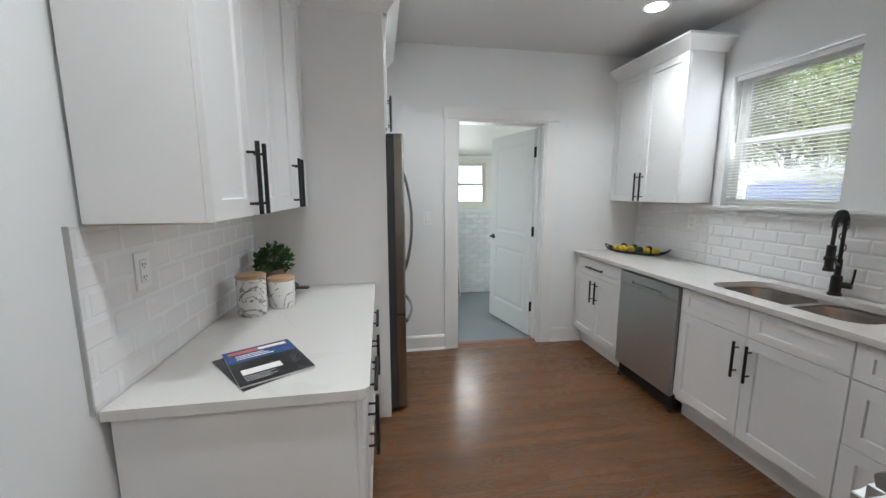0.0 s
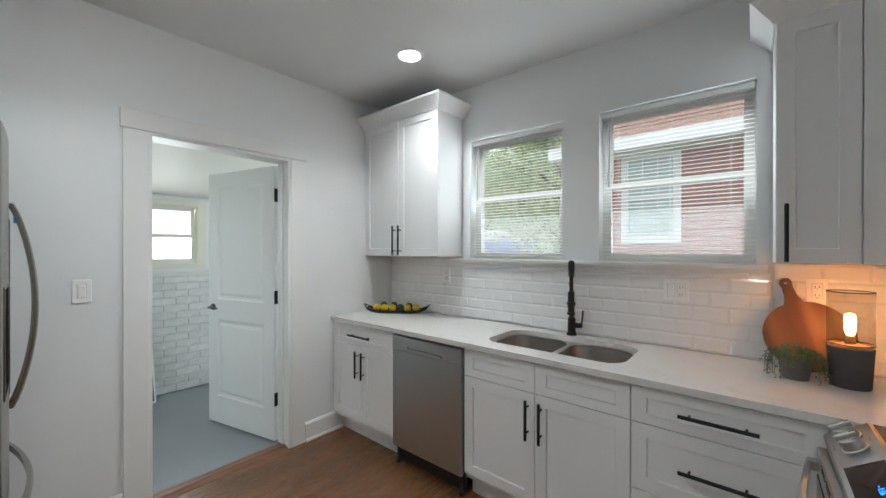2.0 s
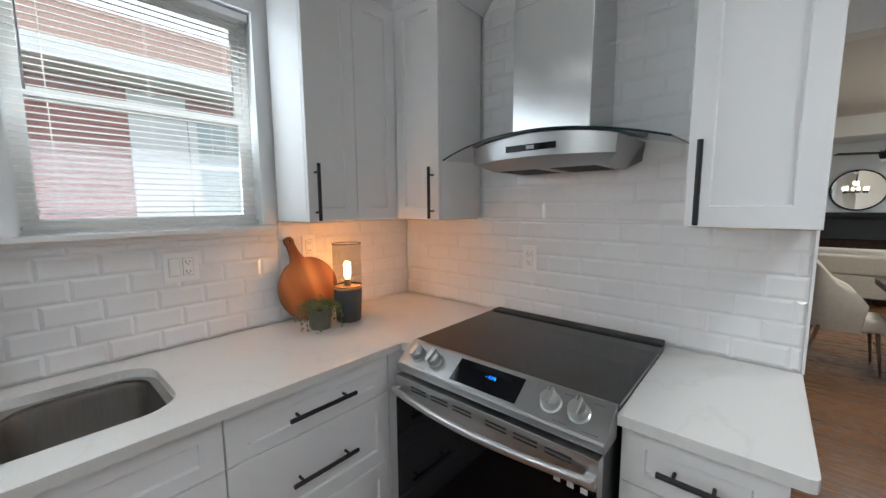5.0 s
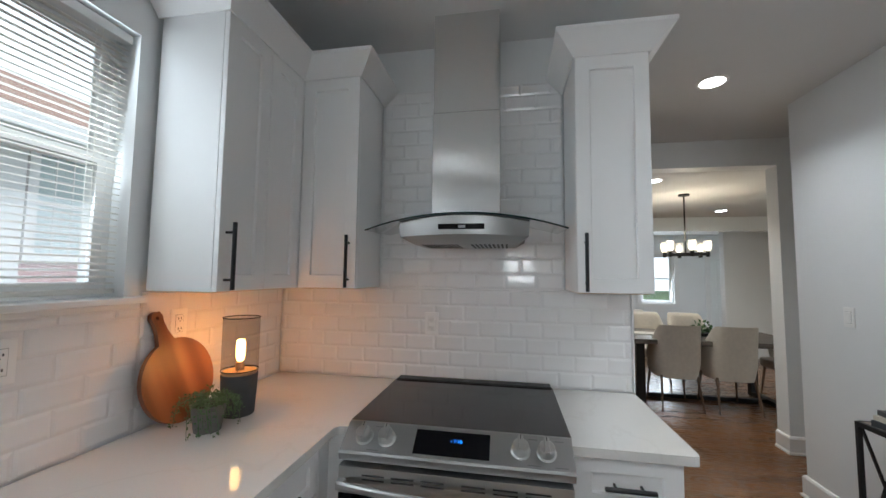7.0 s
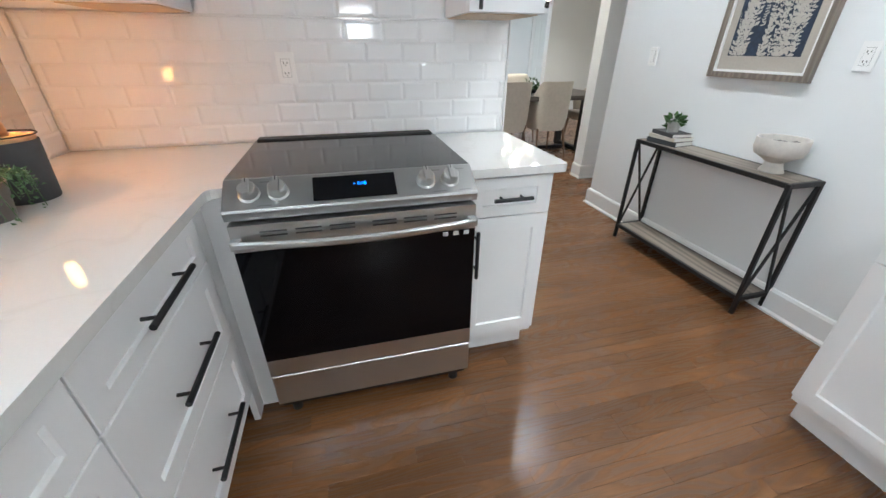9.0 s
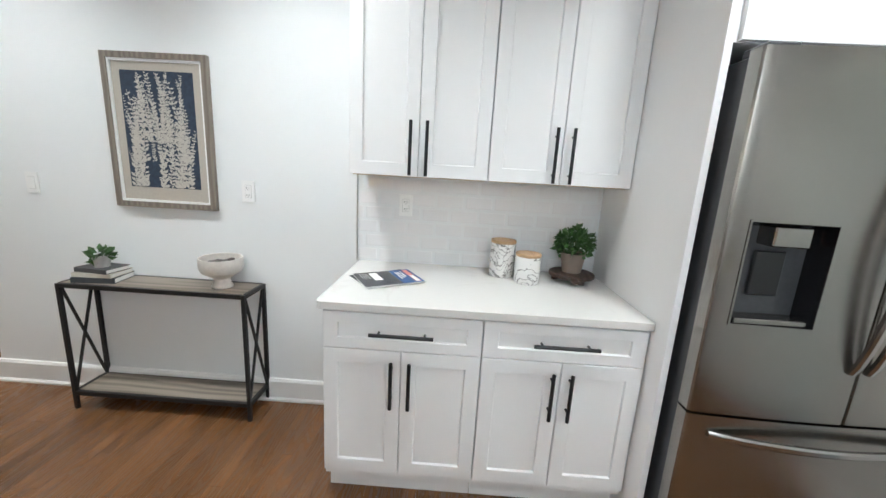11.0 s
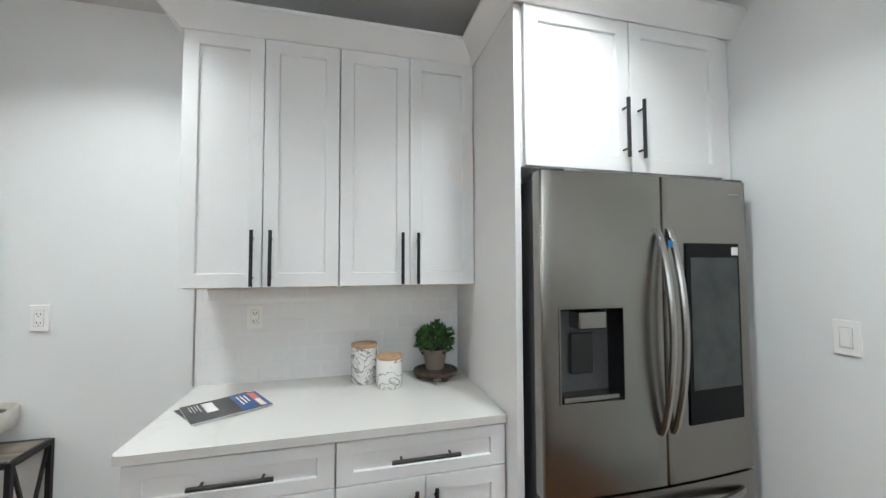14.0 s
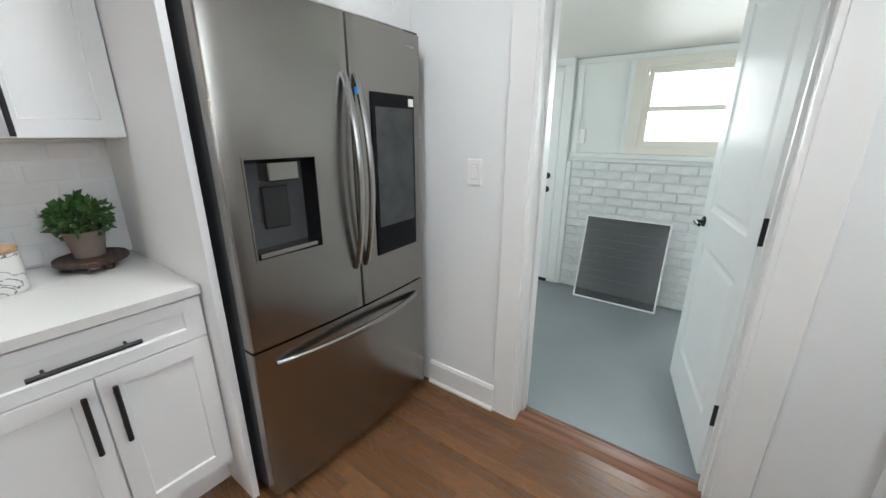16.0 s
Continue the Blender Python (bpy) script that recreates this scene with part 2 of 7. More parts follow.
def oak_strip(name, dark, light, rough):
    """Flat-sawn oak: growth rings met at a slant give long arches, with short dark pores over them."""
    m = bpy.data.materials.new(name)
    m.use_nodes = True
    nt = m.node_tree
    L, N_ = nt.links.new, lambda kind: nt.nodes.new("ShaderNode" + kind)
    b = nt.nodes["Principled BSDF"]
    tc, oi = N_("TexCoord"), N_("ObjectInfo")

    def math_(op, a, k):
        n = N_("Math")
        n.operation = op
        L(a, n.inputs[0])
        if isinstance(k, (int, float)):
            n.inputs[1].default_value = k
        else:
            L(k, n.inputs[1])
        return n.outputs[0]

    def field(scale, detail, shift):
        mp, add, n = N_("Mapping"), N_("VectorMath"), N_("TexNoise")
        mp.inputs["Scale"].default_value = scale
        add.operation = "MULTIPLY_ADD"
        add.inputs[1].default_value = shift
        L(tc.outputs["Object"], mp.inputs[0])
        L(oi.outputs["Random"], add.inputs[0])
        L(mp.outputs[0], add.inputs[2])
        n.inputs["Scale"].default_value, n.inputs["Detail"].default_value = 1.0, detail
        L(add.outputs[0], n.inputs["Vector"])
        return n.outputs["Fac"]

    slow = field((1.5, 11.0, 1.0), 0.6, (137.0, 53.0, 71.0))
    rings = math_("SINE", math_("MULTIPLY", slow, 85.0), 0.0)
    rings = math_("MULTIPLY_ADD", rings, 0.5)
    rings.node.inputs[2].default_value = 0.5
    rings = math_("POWER", rings, 1.6)
    pores = field((16.0, 420.0, 1.0), 2.0, (91.0, 17.0, 29.0))
    stain = field((3.0, 14.0, 1.0), 3.0, (23.0, 61.0, 47.0))
    tone = math_("ADD", math_("MULTIPLY", rings, 0.26), math_("ADD", math_("MULTIPLY", pores, 0.44), math_("MULTIPLY", stain, 0.60)))
    cr = N_("ValToRGB")
    cr.color_ramp.elements[0].position, cr.color_ramp.elements[0].color = 0.35, (*dark, 1)
    cr.color_ramp.elements[1].position, cr.color_ramp.elements[1].color = 0.88, (*light, 1)
    L(tone, cr.inputs[0])
    hsv, mr = N_("HueSaturation"), N_("MapRange")
    mr.inputs["To Min"].default_value, mr.inputs["To Max"].default_value = 0.76, 1.22
    L(oi.outputs["Random"], mr.inputs["Value"])
    L(mr.outputs[0], hsv.inputs["Value"])
    L(cr.outputs[0], hsv.inputs["Color"])
    L(hsv.outputs[0], b.inputs["Base Color"])
    rr = N_("MapRange")
    rr.inputs["To Min"].default_value, rr.inputs["To Max"].default_value = rough * 1.25, rough * 0.8
    L(tone, rr.inputs["Value"])
    L(rr.outputs[0], b.inputs["Roughness"])
    bp = N_("Bump")
    bp.inputs["Strength"].default_value, bp.inputs["Distance"].default_value = 0.16, 0.0015
    L(tone, bp.inputs["Height"])
    L(bp.outputs[0], b.inputs["Normal"])
    return m


OAK = oak_strip("stained_oak", (0.084, 0.037, 0.0150), (0.222, 0.106, 0.044), 0.28)
OAKBASE = mat("oak_gap", (0.05, 0.025, 0.012), 0.6)


# ---- building helpers ----
def box(bm, x0, x1, y0, y1, z0, z1, bev=0.0, seg=1):
    m = Matrix.Translation(((x0 + x1) / 2, (y0 + y1) / 2, (z0 + z1) / 2)) @ Matrix.Diagonal((abs(x1 - x0), abs(y1 - y0), abs(z1 - z0), 1))
    vs = bmesh.ops.create_cube(bm, size=1.0, matrix=m)["verts"]
    if bev:
        es = list({e for v in vs for e in v.link_edges})
        bmesh.ops.bevel(bm, geom=es, offset=bev, segments=seg, affect="EDGES", profile=0.6)
    return bm


def tube(bm, p, q, r, seg=12, r2=None):
    p, q = Vector(p), Vector(q)
    d = q - p
    m = Matrix.Translation((p + q) / 2) @ d.to_track_quat("Z", "Y").to_matrix().to_4x4()
    bmesh.ops.create_cone(bm, cap_ends=True, segments=seg, radius1=r, radius2=r if r2 is None else r2, depth=d.length, matrix=m)
    return bm


def pipe(bm, pts, r, seg=10):
    """A round bar along a line of points."""
    pts = [Vector(p) for p in pts]
    rings, side = [], None
    for i, p in enumerate(pts):
        d = (pts[min(i + 1, len(pts) - 1)] - pts[max(i - 1, 0)]).normalized()
        if side is None:
            side = d.orthogonal().normalized()
        side = (side - d * side.dot(d)).normalized()
        up = d.cross(side)
        rr = r[i] if isinstance(r, (list, tuple)) else r
        rings.append([bm.verts.new(p + rr * (math.cos(a) * side + math.sin(a) * up)) for a in [2 * math.pi * k / seg for k in range(seg)]])
    for a, b in zip(rings, rings[1:]):
        for k in range(seg):
            bm.faces.new((a[k], a[(k + 1) % seg], b[(k + 1) % seg], b[k]))
    bm.faces.new(rings[0][::-1])
    bm.faces.new(rings[-1])
    return bm


def lathe(bm, profile, seg=32, at=(0, 0, 0)):
    """A turned shape from (radius, height) pairs."""
    rings = []
    for r, z in profile:
        rings.append([bm.verts.new((at[0] + r * math.cos(2 * math.pi * k / seg), at[1] + r * math.sin(2 * math.pi * k / seg), at[2] + z)) for k in range(seg)])
    for a, b in zip(rings, rings[1:]):
        for k in range(seg):
            bm.faces.new((a[k], a[(k + 1) % seg], b[(k + 1) % seg], b[k]))
    bm.faces.new(rings[0][::-1])
    bm.faces.new(rings[-1])
    return bm


def rrect(x0, x1, y0, y1, r, n=6):
    """Corners-rounded rectangle as a loop of points."""
    out = []
    for cx, cy, a0 in ((x1 - r, y1 - r, 0), (x0 + r, y1 - r, 90), (x0 + r, y0 + r, 180), (x1 - r, y0 + r, 270)):
        out += [(cx + r * math.cos(radians(a0 + 90 * k / n)), cy + r * math.sin(radians(a0 + 90 * k / n))) for k in range(n + 1)]
    return out


def slab(bm, outer, holes, z0, z1, axis=2):
    """A plate of any outline with holes through it."""
    def v3(p, z):
        return (p[0], p[1], z) if axis == 2 else ((z, p[0], p[1]) if axis == 0 else (p[0], z, p[1]))
    for z in (z0, z1):
        es = []
        for loop in [outer, *holes]:
            vs = [bm.verts.new(v3(p, z)) for p in loop]
            es += [bm.edges.new((vs[i], vs[(i + 1) % len(vs)])) for i in range(len(vs))]
        bmesh.ops.triangle_fill(bm, use_beauty=True, use_dissolve=False, edges=es)
    for loop in [outer, *holes]:
        a = [bm.verts.new(v3(p, z0)) for p in loop]
        b = [bm.verts.new(v3(p, z1)) for p in loop]
        for i in range(len(loop)):
            j = (i + 1) % len(loop)
            bm.faces.new((a[i], a[j], b[j], b[i]))
    bmesh.ops.remove_doubles(bm, verts=bm.verts, dist=1e-5)
    bmesh.ops.recalc_face_normals(bm, faces=bm.faces)
    return bm


def loft(bm, loops, cap0=True, cap1=True):
    rings = [[bm.verts.new(p) for p in loop] for loop in loops]
    n = len(rings[0])
    for a, b in zip(rings, rings[1:]):
        for k in range(n):
            bm.faces.new((a[k], a[(k + 1) % n], b[(k + 1) % n], b[k]))
    if cap0:
        bm.faces.new(rings[0][::-1])
    if cap1:
        bm.faces.new(rings[-1])
    return bm


def sweep(bm, path, profile):
    """A moulding: profile of (out, up) pairs carried along a level line of (x, y, z) points, mitred; out is to the right of the way."""
    pts = [Vector(p) for p in path]
    rings = []
    for i, p in enumerate(pts):
        d0 = (p - pts[i - 1]).normalized() if i else None
        d1 = (pts[i + 1] - p).normalized() if i < len(pts) - 1 else None
        n0 = Vector((d0.y, -d0.x, 0)) if d0 else None
        n1 = Vector((d1.y, -d1.x, 0)) if d1 else None
        n = ((n0 + n1) / (1 + n0.dot(n1))) if n0 and n1 else (n0 or n1)
        rings.append([bm.verts.new(p + n * o + Vector((0, 0, u))) for o, u in profile])
    k = len(profile)
    for a, b in zip(rings, rings[1:]):
        for j in range(k):
            bm.faces.new((a[j], a[(j + 1) % k], b[(j + 1) % k], b[j]))
    bm.faces.new(rings[0][::-1])
    bm.faces.new(rings[-1])
    bmesh.ops.recalc_face_normals(bm, faces=bm.faces)
    return bm


def mesh_of(name, bm, material, smooth=None):
    me = bpy.data.meshes.new(name)
    bm.normal_update()
    if smooth:
        for f in bm.faces:
            f.smooth = True
        for e in bm.edges:
            e.smooth = not (len(e.link_faces) == 2 and e.calc_face_angle(0) > radians(smooth))
    bm.to_mesh(me)
    bm.free()
    me.materials.append(material)
    return me


def part(name, bm, material, parent, label="", smooth=None):
    ob = new(name, mesh_of(name, bm, material, smooth))
    ob.parent = parent
    if label:
        ob["label"] = label
    return ob


def thing(name, m, label, category, group="", kind=""):
    ob = new(name)
    ob.empty_display_size = 0.1
    ob.matrix_world = m if isinstance(m, Matrix) else Matrix.Translation(m)
    return tagged(ob, label, category, group, kind)


def solid(name, bm, material, label, category, kind="structure", smooth=None, group=""):
    return tagged(new(name, mesh_of(name, bm, material, smooth)), label, category, group, kind)


def bm_():
    return bmesh.new()


# ---- the shell: kitchen, porch, dining and living rooms ----
E, W, N, S, TOP = 2.70, -0.53, 3.427, -0.067, 2.705
COUNTER, UP0, UP1, UP1S = 0.915, 1.392, 2.475, 2.388
WIN = ((1.785, 2.525), (0.815, 1.554))   # along y
WZ0, WZ1 = 1.375, 2.285
DOORX, DOORZ = (0.88, 1.712), 2.105

b = bm_()
slab(b, [(-2.3, -0.2), (N + 0.14, -0.2), (N + 0.14, 3.0), (-2.3, 3.0)],
     [[(y0, WZ0), (y1, WZ0), (y1, WZ1), (y0, WZ1)] for y0, y1 in WIN], E + 0.008, E + 0.20, axis=0)
solid("wall_east", b, WALL, "white painted kitchen wall with two window openings", "wall")
b = bm_()
slab(b, [(W - 0.2, -0.2), (DOORX[0], -0.2), (DOORX[0], DOORZ), (DOORX[1], DOORZ), (DOORX[1], -0.2), (E + 0.008, -0.2), (E + 0.008, 3.0), (W - 0.2, 3.0)],
     [], N, N + 0.14, axis=1)
solid("wall_north", b, WALL, "white painted wall with a doorway to the porch", "wall")
b = box(bm_(), W - 0.16, W, -1.135, N, -0.2, 3.0, 0.004)
solid("wall_west", b, WALL, "white painted wall beside the cabinets and console", "wall")
b = box(bm_(), 0.862, E + 0.008, S - 0.13, S - 0.008, -0.2, 3.0)
solid("wall_south", b, WALL, "short white wall behind the range", "wall")
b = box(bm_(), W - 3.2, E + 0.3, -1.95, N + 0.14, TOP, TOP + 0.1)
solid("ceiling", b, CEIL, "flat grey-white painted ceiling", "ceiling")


def baseboard(path, name="baseboard"):
    prof = [(0, 0), (0.03, 0), (0.03, 0.012), (0.018, 0.022), (0.018, 0.125), (0.010, 0.140), (0, 0.142)]
    b = sweep(bm_(), path, prof)
    return solid(name, b, TRIM, "white painted baseboard with shoe moulding", "baseboard")


baseboard([(0.35, N, 0), (DOORX[0] - 0.112, N, 0)])
baseboard([(DOORX[1] + 0.112, N, 0), (2.15, N, 0)])
baseboard([(W - 0.16, -1.135, 0), (W, -1.135, 0), (W, 1.13, 0)])


# ---- kitchen cabinets (local: x to the right, front towards -y, wall at y = 0) ----
def bar_handle(parent, p, length, upright, depth_y):
    """A black bar pull; p is its middle, on the door's face."""
    x, z = p
    y0, y1 = depth_y, depth_y - 0.034
    b = bm_()
    h = length / 2
    if upright:
        tube(b, (x, y1, z - h), (x, y1, z + h), 0.0074, 12)
        for s in (-1, 1):
            tube(b, (x, y0, z + s * (h - 0.035)), (x, y1, z + s * (h - 0.035)), 0.0045, 8)
    else:
        tube(b, (x - h, y1, z), (x + h, y1, z), 0.0074, 12)
        for s in (-1, 1):
            tube(b, (x + s * (h - 0.035), y0, z), (x + s * (h - 0.035), y1, z), 0.0045, 8)
    return part("handle", b, BLACK, parent, "matt black bar handle", smooth=40)


def shaker(name, parent, x0, x1, z0, z1, y, rail=0.057):
    """A framed front with a sunk panel; y is the body's front."""
    g, t = 0.0022, 0.020
    x0, x1, z0, z1 = x0 + g, x1 - g, z0 + g, z1 - g
    r = min(rail, (z1 - z0) * 0.28)
    ring = lambda ix, iz, yy: [(x0 + ix, yy, z0 + iz), (x1 - ix, yy, z0 + iz), (x1 - ix, yy, z1 - iz), (x0 + ix, yy, z1 - iz)]
    b = loft(bm_(), [ring(0, 0, y - 0.001), ring(0, 0, y - t + 0.0018), ring(0.0018, 0.0018, y - t), ring(rail, r, y - t), ring(rail + 0.0012, r + 0.0012, y - t + 0.0015),
                     ring(rail + 0.0038, r + 0.0038, y - t + 0.0095)])
    bmesh.ops.recalc_face_normals(b, faces=b.faces)
    return part(name, b, CAB, parent)


def base_cabinet(m, w, d, layout, label, group="base cabinets", ends=(0, 0), hollow=False):
    """layout: rows from the top, each (height, kind)."""
    c = thing("base_cabinet", m, label, "cabinet", group)
    b = bm_()
    if hollow:
        box(b, 0.001, w - 0.001, -(d - 0.021), -0.012, 0.118, 0.64, 0.001)
        part("front_rail", box(bm_(), 0.001, w - 0.001, -(d - 0.021), -(d - 0.040), 0.641, 0.884), CAB, c)
        for x in (0.001, w - 0.019):
            part("side_panel", box(bm_(), x, x + 0.018, -(d - 0.041), -0.012, 0.641, 0.884), CAB, c)
    else:
        box(b, 0.001, w - 0.001, -(d - 0.021), -0.012, 0.118, 0.884, 0.001)
    part("body", b, CAB, c)
    b = box(bm_(), 0.001 + ends[0], w - 0.001 - ends[1], -(d - 0.085), -(d - 0.10), 0.0, 0.118)
    part("toe_kick", b, CAB, c)
    yf = -(d - 0.021)
    z = 0.874
    for h, kind in layout:
        z0 = z - h
        if kind == "drawer":
            f = shaker("drawer_front", c, 0, w, z0, z, yf)
            bar_handle(f, (w / 2, z0 + h / 2), min(0.25, 0.36 * w + 0.03), False, yf - 0.02)
        elif kind == "false2":
            shaker("false_front", c, 0, w / 2, z0, z, yf)
            shaker("false_front", c, w / 2, w, z0, z, yf)
        elif kind == "doors":
            for s, (a, e) in enumerate(((0, w / 2), (w / 2, w))):
                f = shaker("door", c, a, e, z0, z, yf)
                hx = w / 2 + (-0.036 if s == 0 else 0.036)
                bar_handle(f, (hx, z - 0.135), 0.20, True, yf - 0.02)
        elif kind == "door_left_pull":
            f = shaker("door", c, 0, w, z0, z, yf)
            bar_handle(f, (0.036, z - 0.14), 0.20, True, yf - 0.02)
        z = z0
    return c


def wall_cabinet(m, w, d, doors, label, z0=UP0, z1=UP1, group="wall cabinets"):
    """doors: (x0, x1, handle x or None)."""
    c = thing("wall_cabinet", m, label, "cabinet", group)
    part("body", box(bm_(), 0.001, w - 0.001, -(d - 0.021), -0.012, z0 + 0.002, z1, 0.001), CAB, c)
    part("underside", box(bm_(), 0.012, w - 0.012, -(d - 0.03), -0.014, z0 - 0.002, z0 + 0.001), CABIN, c, "bare wood underside")
    yf = -(d - 0.021)
    for x0, x1, hx in doors:
        f = shaker("door", c, x0, x1, z0, z1, yf)
        if hx is not None:
            bar_handle(f, (hx, z0 + 0.125), 0.235, True, yf - 0.02)
    return c


CROWN = [(0, 0), (0.006, 0), (0.014, 0.012), (0.034, 0.032), (0.068, 0.068), (0.080, 0.078), (0.080, 0.094), (0.0, 0.094)]


def crown(path, name="crown_moulding"):
    b = sweep(bm_(), path, CROWN)
    return solid(name, b, CAB, "white cove crown moulding on the wall cabinets", "moulding", kind="", smooth=25)


BD = 0.645   # depth of a base cabinet with its door
EASTM = lambda y: pose(E, y, 0, 0, 0, -90)
WESTM = lambda y: pose(W, y, 0, 0, 0, 90)
SOUTHM = lambda x: pose(x, S, 0, 0, 0, 180)
EF = E - 2.080          # depth of the sink run
WF = 0.137 - W
SF = 0.540 - S

base_cabinet(EASTM(3.425), 0.705, EF, [(0.155, "drawer"), (0.57, "doors")], "white shaker base cabinet with one drawer and two doors")
base_cabinet(EASTM(2.118), 0.889, EF, [(0.155, "false2"), (0.57, "doors")], "white shaker sink cabinet with two doors", hollow=True)
base_cabinet(EASTM(1.228), 0.597, EF, [(0.155, "drawer"), (0.285, "drawer"), (0.285, "drawer")], "white shaker cabinet with three drawers")
base_cabinet(WESTM(1.130), 0.632, WF, [(0.155, "drawer"), (0.57, "doors")], "white shaker base cabinet with one drawer and two doors")
base_cabinet(WESTM(1.763), 0.632, WF, [(0.155, "drawer"), (0.57, "doors")], "white shaker base cabinet with one drawer and two doors")
base_cabinet(SOUTHM(1.236), 0.336, SF, [(0.155, "drawer"), (0.57, "door_left_pull")], "narrow white shaker base cabinet beside the range", ends=(0, 0.01))
b = bm_()
box(b, 2.082, 2.105, 0.545, 0.629, 0.0, 0.884, 0.001)
box(b, 2.004, 2.082, 0.545, 0.560, 0.0, 0.884, 0.001)
solid("corner_filler", b, CAB, "white filler panel in the cabinet corner", "filler panel", kind="")

wall_cabinet(EASTM(3.425), 0.835, E - 2.393, [(0, 0.4175, 0.385), (0.4175, 0.835, 0.45)], "white two-door shaker wall cabinet beside the window")
wall_cabinet(WESTM(1.131), 0.629, -0.218 - W, [(0, 0.3145, 0.2785), (0.3145, 0.629, 0.3505)], "tall white two-door shaker wall cabinet")
wall_cabinet(WESTM(1.761), 0.634, -0.218 - W, [(0, 0.317, 0.281), (0.317, 0.634, 0.353)], "tall white two-door shaker wall cabinet")
wall_cabinet(EASTM(0.757), 0.487, E - 2.408, [(0, 0.245, 0.034), (0.245, 0.487, None)], "white shaker wall cabinet in the corner by the window", z1=UP1S)
wall_cabinet(SOUTHM(2.408), 0.284, 0.27 - S, [(0, 0.284, 0.25)], "white shaker wall cabinet beside the hood", z1=UP1S)
wall_cabinet(SOUTHM(1.168), 0.294, 0.27 - S, [(0, 0.294, 0.034)], "narrow white shaker wall cabinet at the wall's end", z1=UP1S)
b = box(bm_(), 2.409, E - 0.012, S + 0.004, 0.269, UP0 + 0.002, UP1S)
solid("corner_cabinet_body", b, CAB, "white blind body of the corner wall cabinet", "cabinet", kind="")

zc = UP1 - 0.004
crown([(2.393, N - 0.004, zc), (2.393, 2.588, zc), (E, 2.588, zc)])
crown([(W, 1.129, zc), (-0.218, 1.129, zc), (-0.218, 2.392, zc)])
zs = UP1S - 0.004
crown([(E, 0.759, zs), (2.408, 0.759, zs), (2.408, 0.270, zs), (2.122, 0.270, zs), (2.122, S, zs)])
crown([(1.170, S, zs), (1.170, 0.270, zs), (0.872, 0.270, zs), (0.872, S - 0.1, zs)])

# refrigerator surround: tall panel and cabinet over it
b = box(bm_(), W + 0.004, 0.240, 2.397, 2.422, 0.0, UP1, 0.001)
solid("tall_side_panel", b, CAB, "tall white cabinet panel beside the refrigerator", "panel", kind="")
fc = thing("wall_cabinet", pose(W, 2.424, 0, 0, 0, 90), "deep white two-door cabinet over the refrigerator", "cabinet", "wall cabinets")
fw, fd = N - 2.424 - 0.004, 0.256 - W
part("body", box(bm_(), 0.001, fw, -(fd - 0.021), -0.012, 1.852, UP1, 0.001), CAB, fc)
part("filler", box(bm_(), 0.948, fw, -(fd - 0.012), -(fd - 0.020), 1.80, UP1, 0.001), CAB, fc)
for a, e, hx in ((0.008, 0.474, 0.438), (0.474, 0.944, 0.512)):
    f = shaker("door", fc, a, e, 1.853, UP1, -(fd - 0.021))
    bar_handle(f, (hx, 1.853 + 0.17), 0.235, True, -(fd - 0.001))
crown([(-0.214, 2.397, zc), (0.258, 2.397, zc), (0.258, N - 0.002, zc)])

# ---- worktops and sink ----
SINK = rrect(2.178, 2.585, 1.290, 2.052, 0.10, 8)
b = bm_()
outer = [(E - 0.006, N - 0.004), (2.052, N - 0.004), (2.052, 0.600), (2.049, 0.582), (2.040, 0.571), (2.022, 0.566), (2.004, 0.566), (2.004, S + 0.006), (E - 0.006, S + 0.006)]
slab(b, outer, [SINK], 0.885, COUNTER)
solid("worktop", b, QUARTZ, "white quartz worktop with the sink cut into it", "worktop", kind="")
b = slab(bm_(), [(W + 0.006, 2.394)] + [(W + 0.006, 1.108)] + [(0.127, 1.108), (0.147, 1.114), (0.157, 1.13), (0.157, 2.394)], [], 0.885, COUNTER)
solid("worktop", b, QUARTZ, "white quartz worktop beside the refrigerator", "worktop", kind="")
b = slab(bm_(), [(1.240, S + 0.006), (1.240, 0.566), (0.880, 0.566), (0.866, 0.560), (0.862, 0.548), (0.862, S + 0.006)], [], 0.885, COUNTER)
solid("worktop", b, QUARTZ, "small white quartz worktop beside the range", "worktop", kind="")

sink = thing("sink", (0, 0, 0), "double-bowl stainless steel undermount sink", "sink")
bowls = [(1.312, 1.640), (1.672, 2.030)]
b = bm_()
slab(b, rrect(2.150, 2.612, 1.262, 2.080, 0.11, 8), [rrect(2.196, 2.568, y0, y1, 0.085, 8) for y0, y1 in bowls], 0.874, 0.8845)
part("flange", b, SINKST, sink)
for y0, y1 in bowls:
    b = bm_()
    loops = []
    for dz, ins, r in ((0.0, 0.0, 0.085), (-0.02, 0.004, 0.085), (-0.15, 0.012, 0.08), (-0.178, 0.022, 0.075), (-0.192, 0.045, 0.06)):
        loops.append([(x, y, 0.874 + dz) for x, y in rrect(2.196 + ins, 2.568 - ins, y0 + ins, y1 - ins, r, 8)])
    loft(b, loops, cap0=False, cap1=True)
    bmesh.ops.recalc_face_normals(b, faces=b.faces)
    bmesh.ops.reverse_faces(b, faces=b.faces)
    bowl = part("bowl", b, SINKST, sink, smooth=50)
    yc = (y0 + y1) / 2
    part("drain", lathe(bm_(), [(0.044, 0), (0.044, 0.004), (0.036, 0.004), (0.03, 0.001), (0.0, 0.001)][:-1] + [(0.004, 0.001)], 24, (2.43, yc, 0.682)), CHROME, bowl, "chrome strainer", smooth=40)

